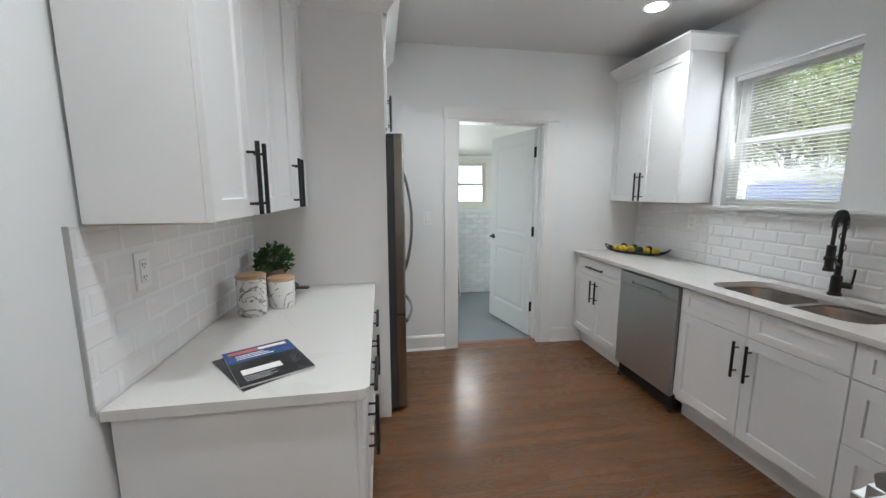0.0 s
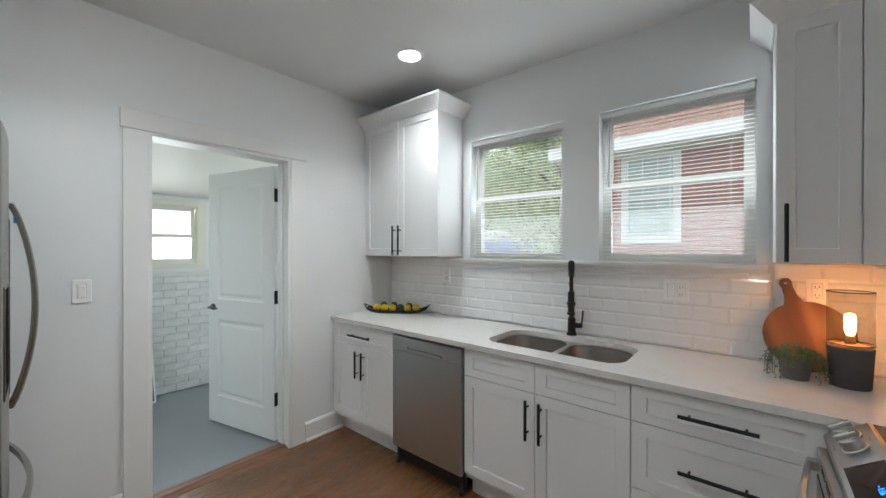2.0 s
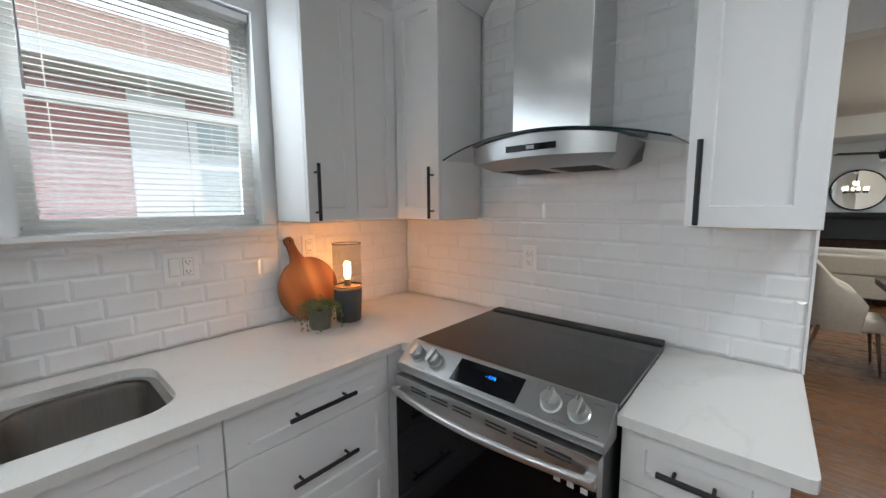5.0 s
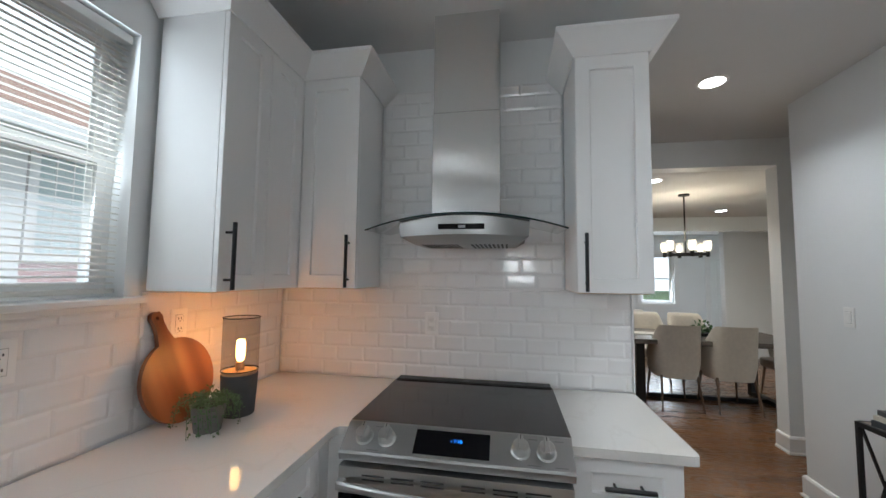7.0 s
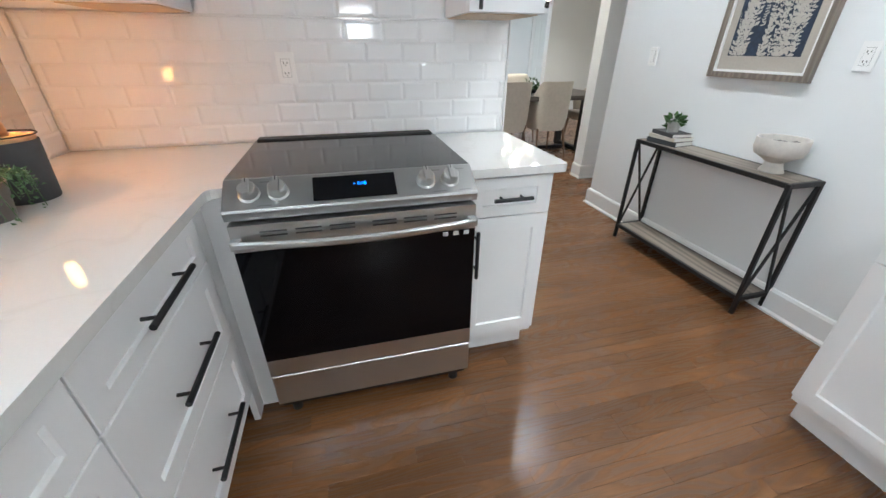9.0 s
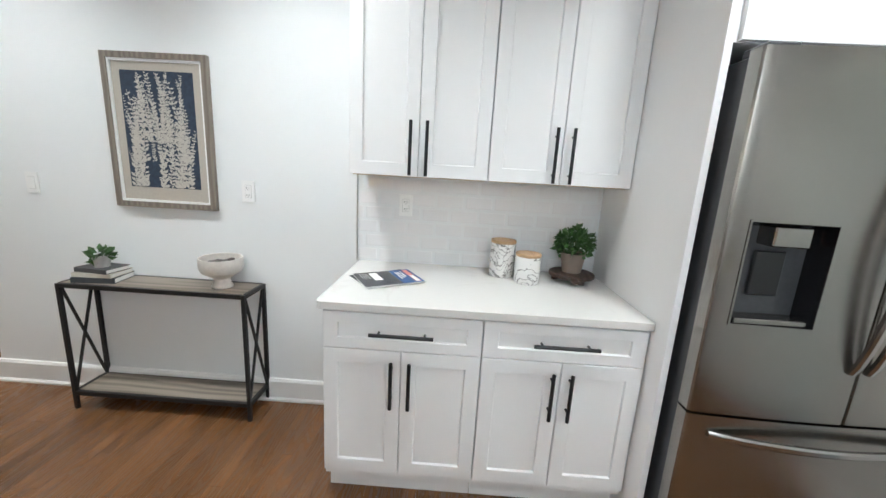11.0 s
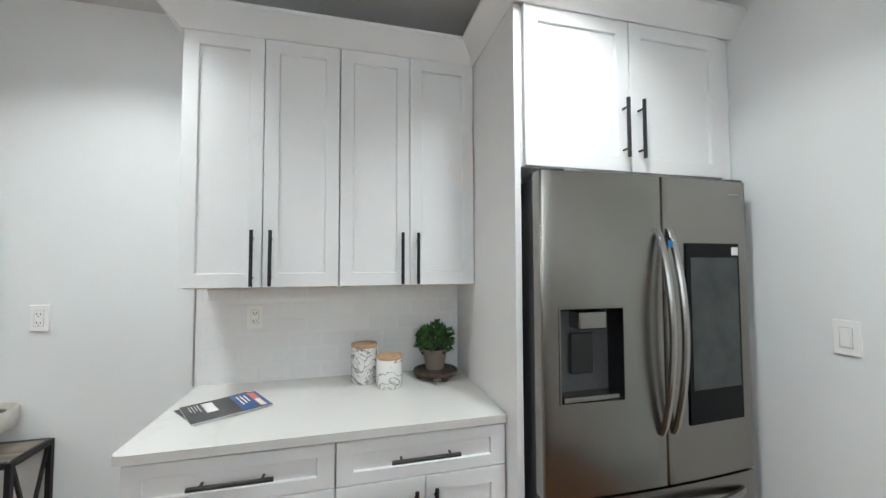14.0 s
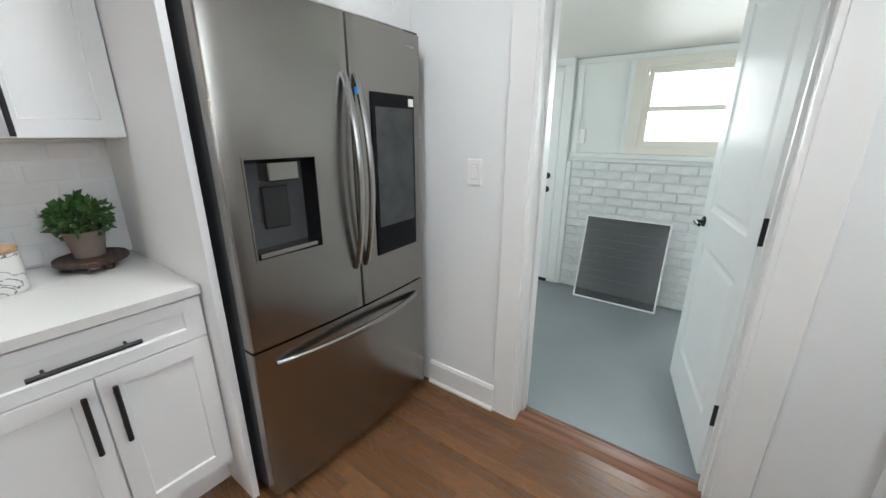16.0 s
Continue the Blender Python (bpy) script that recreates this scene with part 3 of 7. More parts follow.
# faucet
fx, fy = 2.645, 1.700
fa = thing("faucet", pose(fx, fy, COUNTER, 0, 0, 22), "matt black pull-down spring kitchen faucet", "faucet")
part("base", lathe(bm_(), [(0.030, 0), (0.030, 0.012), (0.024, 0.016), (0.0235, 0.10), (0.021, 0.108), (0.014, 0.112), (0.014, 0.20), (0.012, 0.20)], 24), BLACK, fa, smooth=35)
b = bm_()
arc = [(0, 0, 0.20)] + [(-0.072 + 0.072 * math.cos(radians(a)), 0.006 * a / 180, 0.378 + 0.072 * math.sin(radians(a))) for a in range(0, 181, 12)] + [(-0.144, 0.006, 0.33), (-0.150, 0.006, 0.28)]
pipe(b, arc, 0.0095, 10)
part("neck", b, BLACK, fa, smooth=40)
b = bm_()
L = len(arc)
coil = []
turns = 24
for k in range(turns * 8 + 1):
    u = k / (turns * 8) * (L - 3)
    i = min(int(u), L - 4)
    p = Vector(arc[i]).lerp(Vector(arc[i + 1]), u - i)
    d = (Vector(arc[i + 1]) - Vector(arc[i])).normalized()
    s = Vector((0, 1, 0))
    n = d.cross(s)
    a = 2 * math.pi * k / 8
    coil.append(p + 0.0165 * (math.cos(a) * s + math.sin(a) * n))
pipe(b, coil, 0.0028, 5)
part("spring", b, BLACK, fa, smooth=60)
b = bm_()
tube(b, (-0.152, 0.006, 0.165), (-0.150, 0.006, 0.285), 0.019, 18)
tube(b, (-0.152, 0.006, 0.150), (-0.152, 0.006, 0.165), 0.023, 18)
part("spray_head", b, BLACK, fa, smooth=40)
b = bm_()
pipe(b, [(0, 0, 0.165), (-0.07, 0.002, 0.19), (-0.135, 0.005, 0.215)], 0.006, 8)
tube(b, (-0.150, 0.006, 0.205), (-0.150, 0.006, 0.225), 0.025, 16)
part("docking_arm", b, BLACK, fa, smooth=40)
b = bm_()
tube(b, (0, -0.018, 0.06), (0, -0.062, 0.06), 0.017, 16)
pipe(b, [(0, -0.058, 0.062), (-0.004, -0.062, 0.10), (-0.012, -0.066, 0.155)], 0.0055, 8)
part("lever", b, BLACK, fa, smooth=40)

# ---- dishwasher ----
dw = thing("dishwasher", pose(E, 2.716, 0, 0, 0, -90), "stainless steel dishwasher under the worktop", "dishwasher")
dwf = E - 2.062
part("tub", box(bm_(), 0.004, 0.594, -(dwf - 0.03), -0.02, 0.10, 0.880), BPLASTIC, dw)
b = bm_()
box(b, 0.008, 0.590, -dwf, -(dwf - 0.028), 0.125, 0.775, 0.003)
DWST = mat("satin_brushed_steel", (0.56, 0.57, 0.575), 0.42, 1.0, var=0.012, scale=10, aniso=0.4, stretch=(1, 1, 60))
part("door", b, DWST, dw)
b = bm_()
slab(b, [(0.008, 0.777), (0.590, 0.777), (0.590, 0.868), (0.008, 0.868)], [[(0.150, 0.785), (0.445, 0.785), (0.445, 0.812), (0.150, 0.812)]], -dwf, -(dwf - 0.012), axis=1)
box(b, 0.008, 0.590, -(dwf - 0.012), -(dwf - 0.028), 0.777, 0.868)
part("control_panel", b, STEEL, dw)
b = bm_()
slab(b, [(0.150, 0.785), (0.445, 0.785), (0.440, 0.797), (0.297, 0.803), (0.155, 0.797)], [], -(dwf + 0.008), -(dwf - 0.004), axis=1)
part("pocket_handle", b, STEEL, dw, "steel lip of the pocket handle")
part("kickplate", box(bm_(), 0.01, 0.588, -(dwf - 0.05), -(dwf - 0.07), 0.02, 0.12), BPLASTIC, dw, "black kickplate")
for x in (0.03, 0.568):
    part("foot", lathe(bm_(), [(0.018, 0), (0.018, 0.02), (0.008, 0.022), (0.008, 0.10)], 12, (x, -(dwf - 0.035), 0)), BPLASTIC, dw)

# ---- range ----
RX0, RX1 = 1.246, 1.996
rg = thing("range", pose(RX1, S, 0, 0, 0, 180), "stainless slide-in electric range with a black glass top", "range")
rw = RX1 - RX0
ry = lambda y: -(y - S)       # local depth from a world y
part("body", box(box(bm_(), 0.006, rw - 0.006, ry(0.625), ry(S + 0.02), 0.045, 0.84), 0.006, rw - 0.006, ry(0.550), ry(S + 0.02), 0.8402, 0.919), BPLASTIC, rg, "black enamelled sides")
b = bm_()
slab(b, rrect(-0.006, rw + 0.006, ry(0.560), ry(-0.005), 0.006, 2), [], 0.921, 0.934)
part("cooktop", b, COOKTOP, rg, "black glass cooktop")
b = bm_()
box(b, 0.0, rw, ry(0.016), ry(-0.045), 0.920, 0.941, 0.003)
part("rear_vent", b, BPLASTIC, rg, "black vent trim")
b = bm_()
for k in range(5):
    x = 0.10 + k * 0.13
    box(b, x, x + 0.10, ry(0.004), ry(-0.022), 0.9412, 0.9420)
part("vent_slot", b, DSLOT, rg)["kind"] = "stuff"
# sloping control panel
PANEL = [(0.553, 0.936), (0.563, 0.936), (0.652, 0.874), (0.656, 0.866), (0.650, 0.842), (0.553, 0.842)]
b = bm_()
slab(b, [(ry(y), z) for y, z in PANEL], [], -0.004, rw + 0.004, axis=0)
PANELST = mat("satin_steel", (0.36, 0.36, 0.355), 0.32, 1.0, var=0.012, scale=10, stretch=(1, 60, 1))
part("control_panel", b, PANELST, rg)
pt = lambda s, t, h: (s, ry(0.563 + (0.652 - 0.563) * t + h * 0.572), 0.936 - 0.062 * t + h * 0.82)
b = bm_()
loft(b, [[pt(0.245, 0.10, 0.0005), pt(0.495, 0.10, 0.0005), pt(0.495, 0.90, 0.0005), pt(0.245, 0.90, 0.0005)],
         [pt(0.246, 0.11, 0.002), pt(0.494, 0.11, 0.002), pt(0.494, 0.89, 0.002), pt(0.246, 0.89, 0.002)]])
bmesh.ops.recalc_face_normals(b, faces=b.faces)
disp = part("display", b, BGLASS, rg, "black glass display")
LEDM = glow("blue_digits", (0.02, 0.22, 1.0), 4.0)
up = (Vector(pt(0, 0.3, 0)) - Vector(pt(0, 0.7, 0))).normalized()
nrm = (Vector(pt(0, 0.5, 1)) - Vector(pt(0, 0.5, 0))).normalized()


def lettering(text, size, m, material, parent, name="lettering"):
    cu = bpy.data.curves.new(name, "FONT")
    cu.body, cu.size, cu.align_x, cu.align_y, cu.extrude = text, size, "CENTER", "CENTER", 0.0004
    tmp = bpy.data.objects.new(name, cu)
    scene.collection.objects.link(tmp)
    bpy.context.view_layer.update()
    me = bpy.data.meshes.new_from_object(tmp.evaluated_get(bpy.context.evaluated_depsgraph_get()))
    bpy.data.objects.remove(tmp)
    me.materials.clear()
    me.materials.append(material)
    ob = new(name, me)
    ob.parent = parent
    ob.matrix_basis = m
    return ob


def basis(x, y, o):
    x, y = Vector(x).normalized(), Vector(y).normalized()
    z = x.cross(y)
    return Matrix(((x.x, y.x, z.x, o[0]), (x.y, y.y, z.y, o[1]), (x.z, y.z, z.z, o[2]), (0, 0, 0, 1)))


lettering("- 1:16", 0.017, basis((1, 0, 0), up, pt(0.385, 0.42, 0.0028)), LEDM, disp, "clock_digits")
KNOBST = mat("knob_steel", (0.50, 0.50, 0.49), 0.3, 1.0, var=0.02, scale=20)
for s in (0.068, 0.148, 0.592, 0.672):
    o = Vector(pt(s, 0.5, 0.0))
    m4 = basis((1, 0, 0), up, o)
    b = bm_()
    lathe(b, [(0.031, 0.0), (0.031, 0.004), (0.027, 0.006), (0.0255, 0.028), (0.022, 0.032), (0.004, 0.032)], 28)
    for v in b.verts:
        v.co = m4 @ v.co
    kn = part("knob", b, KNOBST, rg, "round steel knob", smooth=35)
    b = bm_()
    box(b, -0.0085, 0.0085, -0.026, 0.026, 0.028, 0.043, 0.003, 2)
    for v in b.verts:
        v.co = m4 @ v.co
    part("knob_grip", b, KNOBST, kn)
    b = box(bm_(), -0.0012, 0.0012, 0.012, 0.026, 0.0432, 0.0438)
    for v in b.verts:
        v.co = m4 @ v.co
    part("knob_mark", b, DSLOT, kn)
b = bm_()
for s in (0.110, 0.632, 0.715):
    for t, ln in ((0.12, 0.014), (0.9, 0.02)):
        p = [pt(s - ln, t, 0.0006), pt(s + ln, t, 0.0006), pt(s + ln, t + 0.03, 0.0006), pt(s - ln, t + 0.03, 0.0006)]
        b.faces.new([b.verts.new(q) for q in p])
part("panel_marking", b, mat("panel_print", (0.2, 0.2, 0.2), 0.5), rg, "tiny grey markings")["kind"] = "stuff"
# oven door
DY = 0.668
b = bm_()
slab(b, [(0.004, 0.245), (rw - 0.004, 0.245), (rw - 0.004, 0.832), (0.004, 0.832)], [[(0.03, 0.325), (rw - 0.03, 0.325), (rw - 0.03, 0.742), (0.03, 0.742)]], ry(DY), ry(0.630), axis=1)
door = part("oven_door", b, STEEL, rg)
part("door_glass", box(bm_(), 0.0045, rw - 0.0045, ry(DY + 0.003), ry(0.64), 0.318, 0.748, 0.002), BGLASS, door, "black oven window")
b = bm_()
for k in range(6):
    x = 0.085 + k * 0.098 + (0.03 if k > 2 else 0)
    box(b, x, x + 0.075, ry(DY + 0.001), ry(DY - 0.004), 0.806, 0.811)
    box(b, x, x + 0.075, ry(DY + 0.001), ry(DY - 0.004), 0.793, 0.798)
part("door_vent", b, DSLOT, door)["kind"] = "stuff"
b = bm_()
hp = []
for k in range(21):
    u = k / 20
    hp.append((0.012 + (rw - 0.024) * u, ry(DY + 0.020 + 0.036 * math.sin(math.pi * u)), 0.780))
loops = [[(x, y + 0.006, z - 0.011), (x, y - 0.003, z - 0.0115), (x, y - 0.008, z - 0.007), (x, y - 0.009, z), (x, y - 0.008, z + 0.007), (x, y - 0.003, z + 0.0115), (x, y + 0.006, z + 0.011)] for x, y, z in hp]
loft(b, loops)
bmesh.ops.recalc_face_normals(b, faces=b.faces)
for x in (0.004, rw - 0.034):
    box(b, x, x + 0.03, ry(DY + 0.026), ry(DY - 0.001), 0.765, 0.795, 0.003)
part("door_handle", b, STEEL, door, "curved steel handle", smooth=30)
b = bm_()
box(b, 0.004, rw - 0.004, ry(DY), ry(0.630), 0.100, 0.240, 0.003)
part("storage_drawer", b, STEEL, rg)
part("drawer_gap", box(bm_(), 0.01, rw - 0.01, ry(0.645), ry(0.62), 0.235, 0.25), DSLOT, rg)
b = bm_()
for k in range(3):
    x = rw - 0.035 - k * 0.036
    box(b, x - 0.009, x + 0.009, ry(DY + 0.0038), ry(DY + 0.003), 0.731, 0.746)
part("energy_sticker", b, mat("sticker_paper", (0.55, 0.55, 0.55), 0.6), door, "small white stickers")["kind"] = "stuff"
for x in (0.05, rw - 0.05):
    part("foot", lathe(bm_(), [(0.02, 0), (0.02, 0.03), (0.01, 0.032), (0.01, 0.06)], 12, (x, ry(0.60), 0)), BPLASTIC, rg)

# ---- hood ----
HOODST = mat("polished_hood_steel", (0.68, 0.68, 0.67), 0.24, 1.0, var=0.02, scale=10, aniso=0.8, stretch=(60, 60, 1))
hx = 1.637
hd = thing("range_hood", (hx, S, 0), "stainless chimney hood with a curved glass canopy", "range hood")
part("lower_chimney", box(bm_(), -0.157, 0.157, 0.004, 0.252, 1.715, 2.22, 0.002), HOODST, hd)
part("upper_chimney", box(bm_(), -0.154, 0.154, 0.006, 0.249, 2.22, TOP - 0.001, 0.002), HOODST, hd)
nu, nv, HALF = 28, 4, 0.432


def canopy(u, v, t):
    return (HALF * u, 0.012 + (0.412 - 0.055 * u * u) * v, 1.730 - 0.062 * u * u - 0.016 * v + t)


# steel tray: its upper rim follows the glass, its front leans in to the filter plate
b = bm_()
rows = []
for k in range(17):
    u = -1 + 2 * k / 16
    x = 0.282 * u
    zt = canopy(x / HALF, 0.9, 0)[2] - 0.004
    yf = 0.398 - 0.045 * u * u
    zl = 1.632 - 0.008 * u * u
    rows.append([(x, 0.012, zt + 0.010), (x, yf, zt), (x * 0.985, yf - 0.006, zl), (x * 0.80, yf - 0.075, 1.596), (x * 0.80, 0.05, 1.596), (x * 0.97, 0.012, zl)])
loft(b, rows)
bmesh.ops.recalc_face_normals(b, faces=b.faces)
part("hood_body", b, PANELST, hd, smooth=28)
b = bm_()
for s in (-1, 1):
    for k in range(9):
        x = s * (0.03 + k * 0.019)
        box(b, min(x, x + s * 0.009), max(x, x + s * 0.009), 0.07, 0.29, 1.5935, 1.5968)
part("filter_slot", b, DSLOT, hd, "slotted grease filter")["kind"] = "stuff"
b = bm_()
loft(b, [[(x, 0.394, 1.652), (x, 0.394, 1.674), (x, 0.4005, 1.674), (x, 0.3990, 1.652)] for x in (-0.097, 0.097)])
bmesh.ops.recalc_face_normals(b, faces=b.faces)
bp_ = part("button_panel", b, BGLASS, hd, "black touch panel")
part("button_display", box(bm_(), -0.018, 0.012, 0.399, 0.4012, 1.657, 1.669), mat("grey_print_hood", (0.35, 0.37, 0.38), 0.3), bp_, "pale grey display")
HGLASS = glass_mat("hood_glass", (0.78, 0.84, 0.83))
b = bm_()
gridv = [[[b.verts.new(canopy(-1 + 2 * i / nu, j / nv, t)) for j in range(nv + 1)] for i in range(nu + 1)] for t in (0, 0.006)]
for s in (0, 1):
    for i in range(nu):
        for j in range(nv):
            b.faces.new((gridv[s][i][j], gridv[s][i + 1][j], gridv[s][i + 1][j + 1], gridv[s][i][j + 1]))
bmesh.ops.recalc_face_normals(b, faces=b.faces)
can = part("glass_canopy", b, HGLASS, hd, "clear curved glass", smooth=60)
can.visible_shadow = False
b = bm_()
edge = [canopy(-1 + 2 * i / nu, 1, 0.003) for i in range(nu + 1)]
pipe(b, edge, 0.0036, 6)
pipe(b, [canopy(-1, j / nv, 0.003) for j in range(nv + 1)], 0.003, 6)
pipe(b, [canopy(1, j / nv, 0.003) for j in range(nv + 1)], 0.003, 6)
part("glass_edge", b, mat("glass_edge_green", (0.02, 0.05, 0.05), 0.1), hd, "dark green glass edge", smooth=60)

# ---- refrigerator (front towards +x) ----
fr = thing("refrigerator", pose(W, 2.440, 0, 0, 0, 90), "dark stainless french-door refrigerator with a water dispenser", "refrigerator")
gw, FX = 0.925, 0.364 - W
part("case", box(bm_(), 0.008, gw - 0.008, -(FX - 0.075), -0.03, 0.03, 1.800, 0.004), GPLASTIC, fr, "dark grey sides")
part("hinge_cover", box(bm_(), 0.012, 0.10, -(FX - 0.02), -(FX - 0.12), 1.800, 1.826, 0.004), GPLASTIC, fr)
part("hinge_cover", box(bm_(), gw - 0.10, gw - 0.012, -(FX - 0.02), -(FX - 0.12), 1.800, 1.826, 0.004), GPLASTIC, fr)


def bowed(x):
    return -(FX - 0.018) - 0.020 * (1 - (2 * x / gw - 1) ** 2)


def bowed_door(name, x0, x1, z0, z1, hole=None):
    """A door whose face swells slightly across the whole refrigerator."""
    xs = [x0, x0 + 0.004] + [x0 + 0.012 + (x1 - x0 - 0.024) * k / 14 for k in range(15)] + [x1 - 0.004, x1]
    b = bm_()
    if hole:
        hx0, hx1, hz0, hz1 = hole
        xs = sorted(set(xs + [hx0, hx1]))
        zs = [z0, hz0, hz1, z1]
    else:
        zs = [z0, z1]
    off = lambda x: 0.010 if x in (x0, x1) else (0.002 if x in (x0 + 0.004, x1 - 0.004) else 0.0)
    g = {(x, z): b.verts.new((x, bowed(x) + off(x), z)) for x in xs for z in zs}
    for a, c in zip(xs, xs[1:]):
        for lo, hi in zip(zs, zs[1:]):
            if hole and hx0 <= a < hx1 and lo == hz0:
                continue
            b.faces.new((g[a, lo], g[c, lo], g[c, hi], g[a, hi]))
    back = -(FX - 0.075)
    for z, flip in ((z0, False), (z1, True)):
        bk = [b.verts.new((x, back, z)) for x in xs]
        for i in range(len(xs) - 1):
            f = (g[xs[i], z], g[xs[i + 1], z], bk[i + 1], bk[i])
            b.faces.new(f[::-1] if not flip else f)
    for x, flip in ((x0, False), (x1, True)):
        p, q = b.verts.new((x, back, z0)), b.verts.new((x, back, z1))
        rim = [g[x, z] for z in zs]
        b.faces.new(([p] + rim + [q]) if flip else ([p] + rim + [q])[::-1])
    bmesh.ops.remove_doubles(b, verts=b.verts, dist=1e-6)
    bmesh.ops.recalc_face_normals(b, faces=b.faces)
    return part(name, b, DSTEEL, fr, smooth=25)


HOLE = (0.066, 0.312, 1.008, 1.334)
ld = bowed_door("left_door", 0.003, 0.487, 0.690, 1.815, HOLE)
rd = bowed_door("right_door", 0.491, gw - 0.003, 0.690, 1.815)
fz = bowed_door("freezer_drawer", 0.003, gw - 0.003, 0.045, 0.680)
# dispenser niche
b = bm_()
x0, x1, z0, z1 = HOLE
yb = bowed(0.2) + 0.075
fronts = [(x0, bowed(x0), z0), (x1, bowed(x1), z0), (x1, bowed(x1), z1), (x0, bowed(x0), z1)]
backs = [(x0 + 0.01, yb, z0 + 0.02), (x1 - 0.01, yb, z0 + 0.02), (x1 - 0.01, yb, z1 - 0.02), (x0 + 0.01, yb, z1 - 0.02)]
loft(b, [fronts, backs], cap0=False, cap1=True)
bmesh.ops.recalc_face_normals(b, faces=b.faces)
bmesh.ops.reverse_faces(b, faces=b.faces)
NICHE = mat("gloss_black_plastic", (0.012, 0.012, 0.014), 0.22, var=0.1, scale=40)
ni = part("dispenser_niche", b, NICHE, ld, "dark grey water dispenser recess")
part("dispenser_head", box(bm_(), x0 + 0.075, x0 + 0.185, bowed(0.2) + 0.004, yb, z1 - 0.075, z1 - 0.012, 0.004), DSTEEL, ld, "steel dispenser head")
part("dispenser_paddle", box(bm_(), x0 + 0.07, x0 + 0.165, yb - 0.022, yb - 0.008, z0 + 0.085, z1 - 0.095, 0.004), BPLASTIC, ld, "dark paddle")
part("drip_tray", box(bm_(), x0 + 0.012, x1 - 0.012, bowed(0.2) + 0.006, yb, z0 + 0.003, z0 + 0.02, 0.002), DSTEEL, ld)
b = bm_()
slab(b, [(x0 - 0.004, z0 - 0.004), (x1 + 0.004, z0 - 0.004), (x1 + 0.004, z1 + 0.004), (x0 - 0.004, z1 + 0.004)], [[(x0 + 0.002, z0 + 0.002), (x1 - 0.002, z0 + 0.002), (x1 - 0.002, z1 - 0.002), (x0 + 0.002, z1 - 0.002)]], 0.0, 0.004, axis=1)
for v in b.verts:
    v.co.y += bowed(v.co.x) - 0.003
part("dispenser_frame", b, DSTEEL, ld)
# touch screen
b = bm_()
sx0, sx1, sz0, sz1 = 0.590, 0.864, 0.890, 1.566
sl = lambda y, i: [(sx0 + i, bowed(sx0) + y, sz0 + i), (sx1 - i, bowed(sx1) + y, sz0 + i), (sx1 - i, bowed(sx1) + y, sz1 - i), (sx0 + i, bowed(sx0) + y, sz1 - i)]
loft(b, [sl(0.002, 0), sl(-0.0045, 0), sl(-0.006, 0.002)], cap0=False)
bmesh.ops.recalc_face_normals(b, faces=b.faces)
sc_ = part("touch_screen", b, BGLASS, rd, "black glass touch screen")
b = bm_()
q = [(sx0 + 0.02, sz0 + 0.125), (sx1 - 0.012, sz0 + 0.125), (sx1 - 0.012, sz1 - 0.055), (sx0 + 0.02, sz1 - 0.055)]
b.faces.new([b.verts.new((x, (bowed(sx0) * (sx1 - x) + bowed(sx1) * (x - sx0)) / (sx1 - sx0) - 0.0066, z)) for x, z in q])
part("screen_area", b, mat("screen_grey", (0.045, 0.052, 0.052), 0.10, var=0.25, scale=9), sc_, "dark grey idle display")
b = box(bm_(), sx1 - 0.042, sx1 - 0.008, bowed(sx1) - 0.008, bowed(sx1) - 0.0062, sz1 - 0.046, sz1 - 0.014)
part("sticker", b, WPLASTIC, sc_, "small white sticker")


HANDLEST = mat("handle_steel", (0.40, 0.385, 0.37), 0.2, 1.0, var=0.02, scale=12)


def bow_handle(parent, p, q, out, thick):
    """A flat bar that arches away from the door between two ends."""
    b = bm_()
    p, q, o = Vector(p), Vector(q), Vector(out)
    d = (q - p).normalized()
    s = d.cross(o.normalized())
    loops = []
    for k in range(25):
        u = k / 24
        c = p.lerp(q, u) + o * (math.sin(math.pi * u) ** 0.75)
        loops.append([c + s * (a * thick) + o.normalized() * (e * 0.008) for a, e in ((-1, -1), (1, -1), (1, 0.4), (0.5, 1), (-0.5, 1), (-1, 0.4))])
    loft(b, loops)
    bmesh.ops.recalc_face_normals(b, faces=b.faces)
    return part("handle", b, HANDLEST, parent, "arched steel handle", smooth=35)


bow_handle(ld, (0.462, bowed(0.46) - 0.004, 0.872), (0.462, bowed(0.46) - 0.004, 1.618), (0, -0.062, 0), 0.013)
bow_handle(rd, (0.516, bowed(0.52) - 0.004, 0.872), (0.516, bowed(0.52) - 0.004, 1.618), (0, -0.062, 0), 0.013)
bow_handle(fz, (0.075, bowed(0.08) - 0.004, 0.615), (gw - 0.075, bowed(0.08) - 0.004, 0.615), (0, -0.060, 0), 0.013)
part("film_tab", box(bm_(), 0.501, 0.5045, bowed(0.50) - 0.030, bowed(0.50) - 0.012, 1.548, 1.572, 0.0008), mat("blue_film", (0.03, 0.22, 0.55), 0.3), rd, "scrap of blue protective film")
part("badge", box(bm_(), 0.805, 0.872, bowed(0.84) - 0.0016, bowed(0.84) + 0.003, 1.757, 1.766), mat("badge_grey", (0.42, 0.41, 0.40), 0.35, 0.6), rd, "small plain grey badge")
for x in (0.05, gw - 0.05):
    part("foot", lathe(bm_(), [(0.022, 0), (0.022, 0.03), (0.012, 0.05)], 12, (x, -(FX - 0.10), 0)), BPLASTIC, fr)

# ---- recessed lamps ----
CANGLOW = glow("lamp_lens", (1.0, 0.97, 0.93), 30.0)


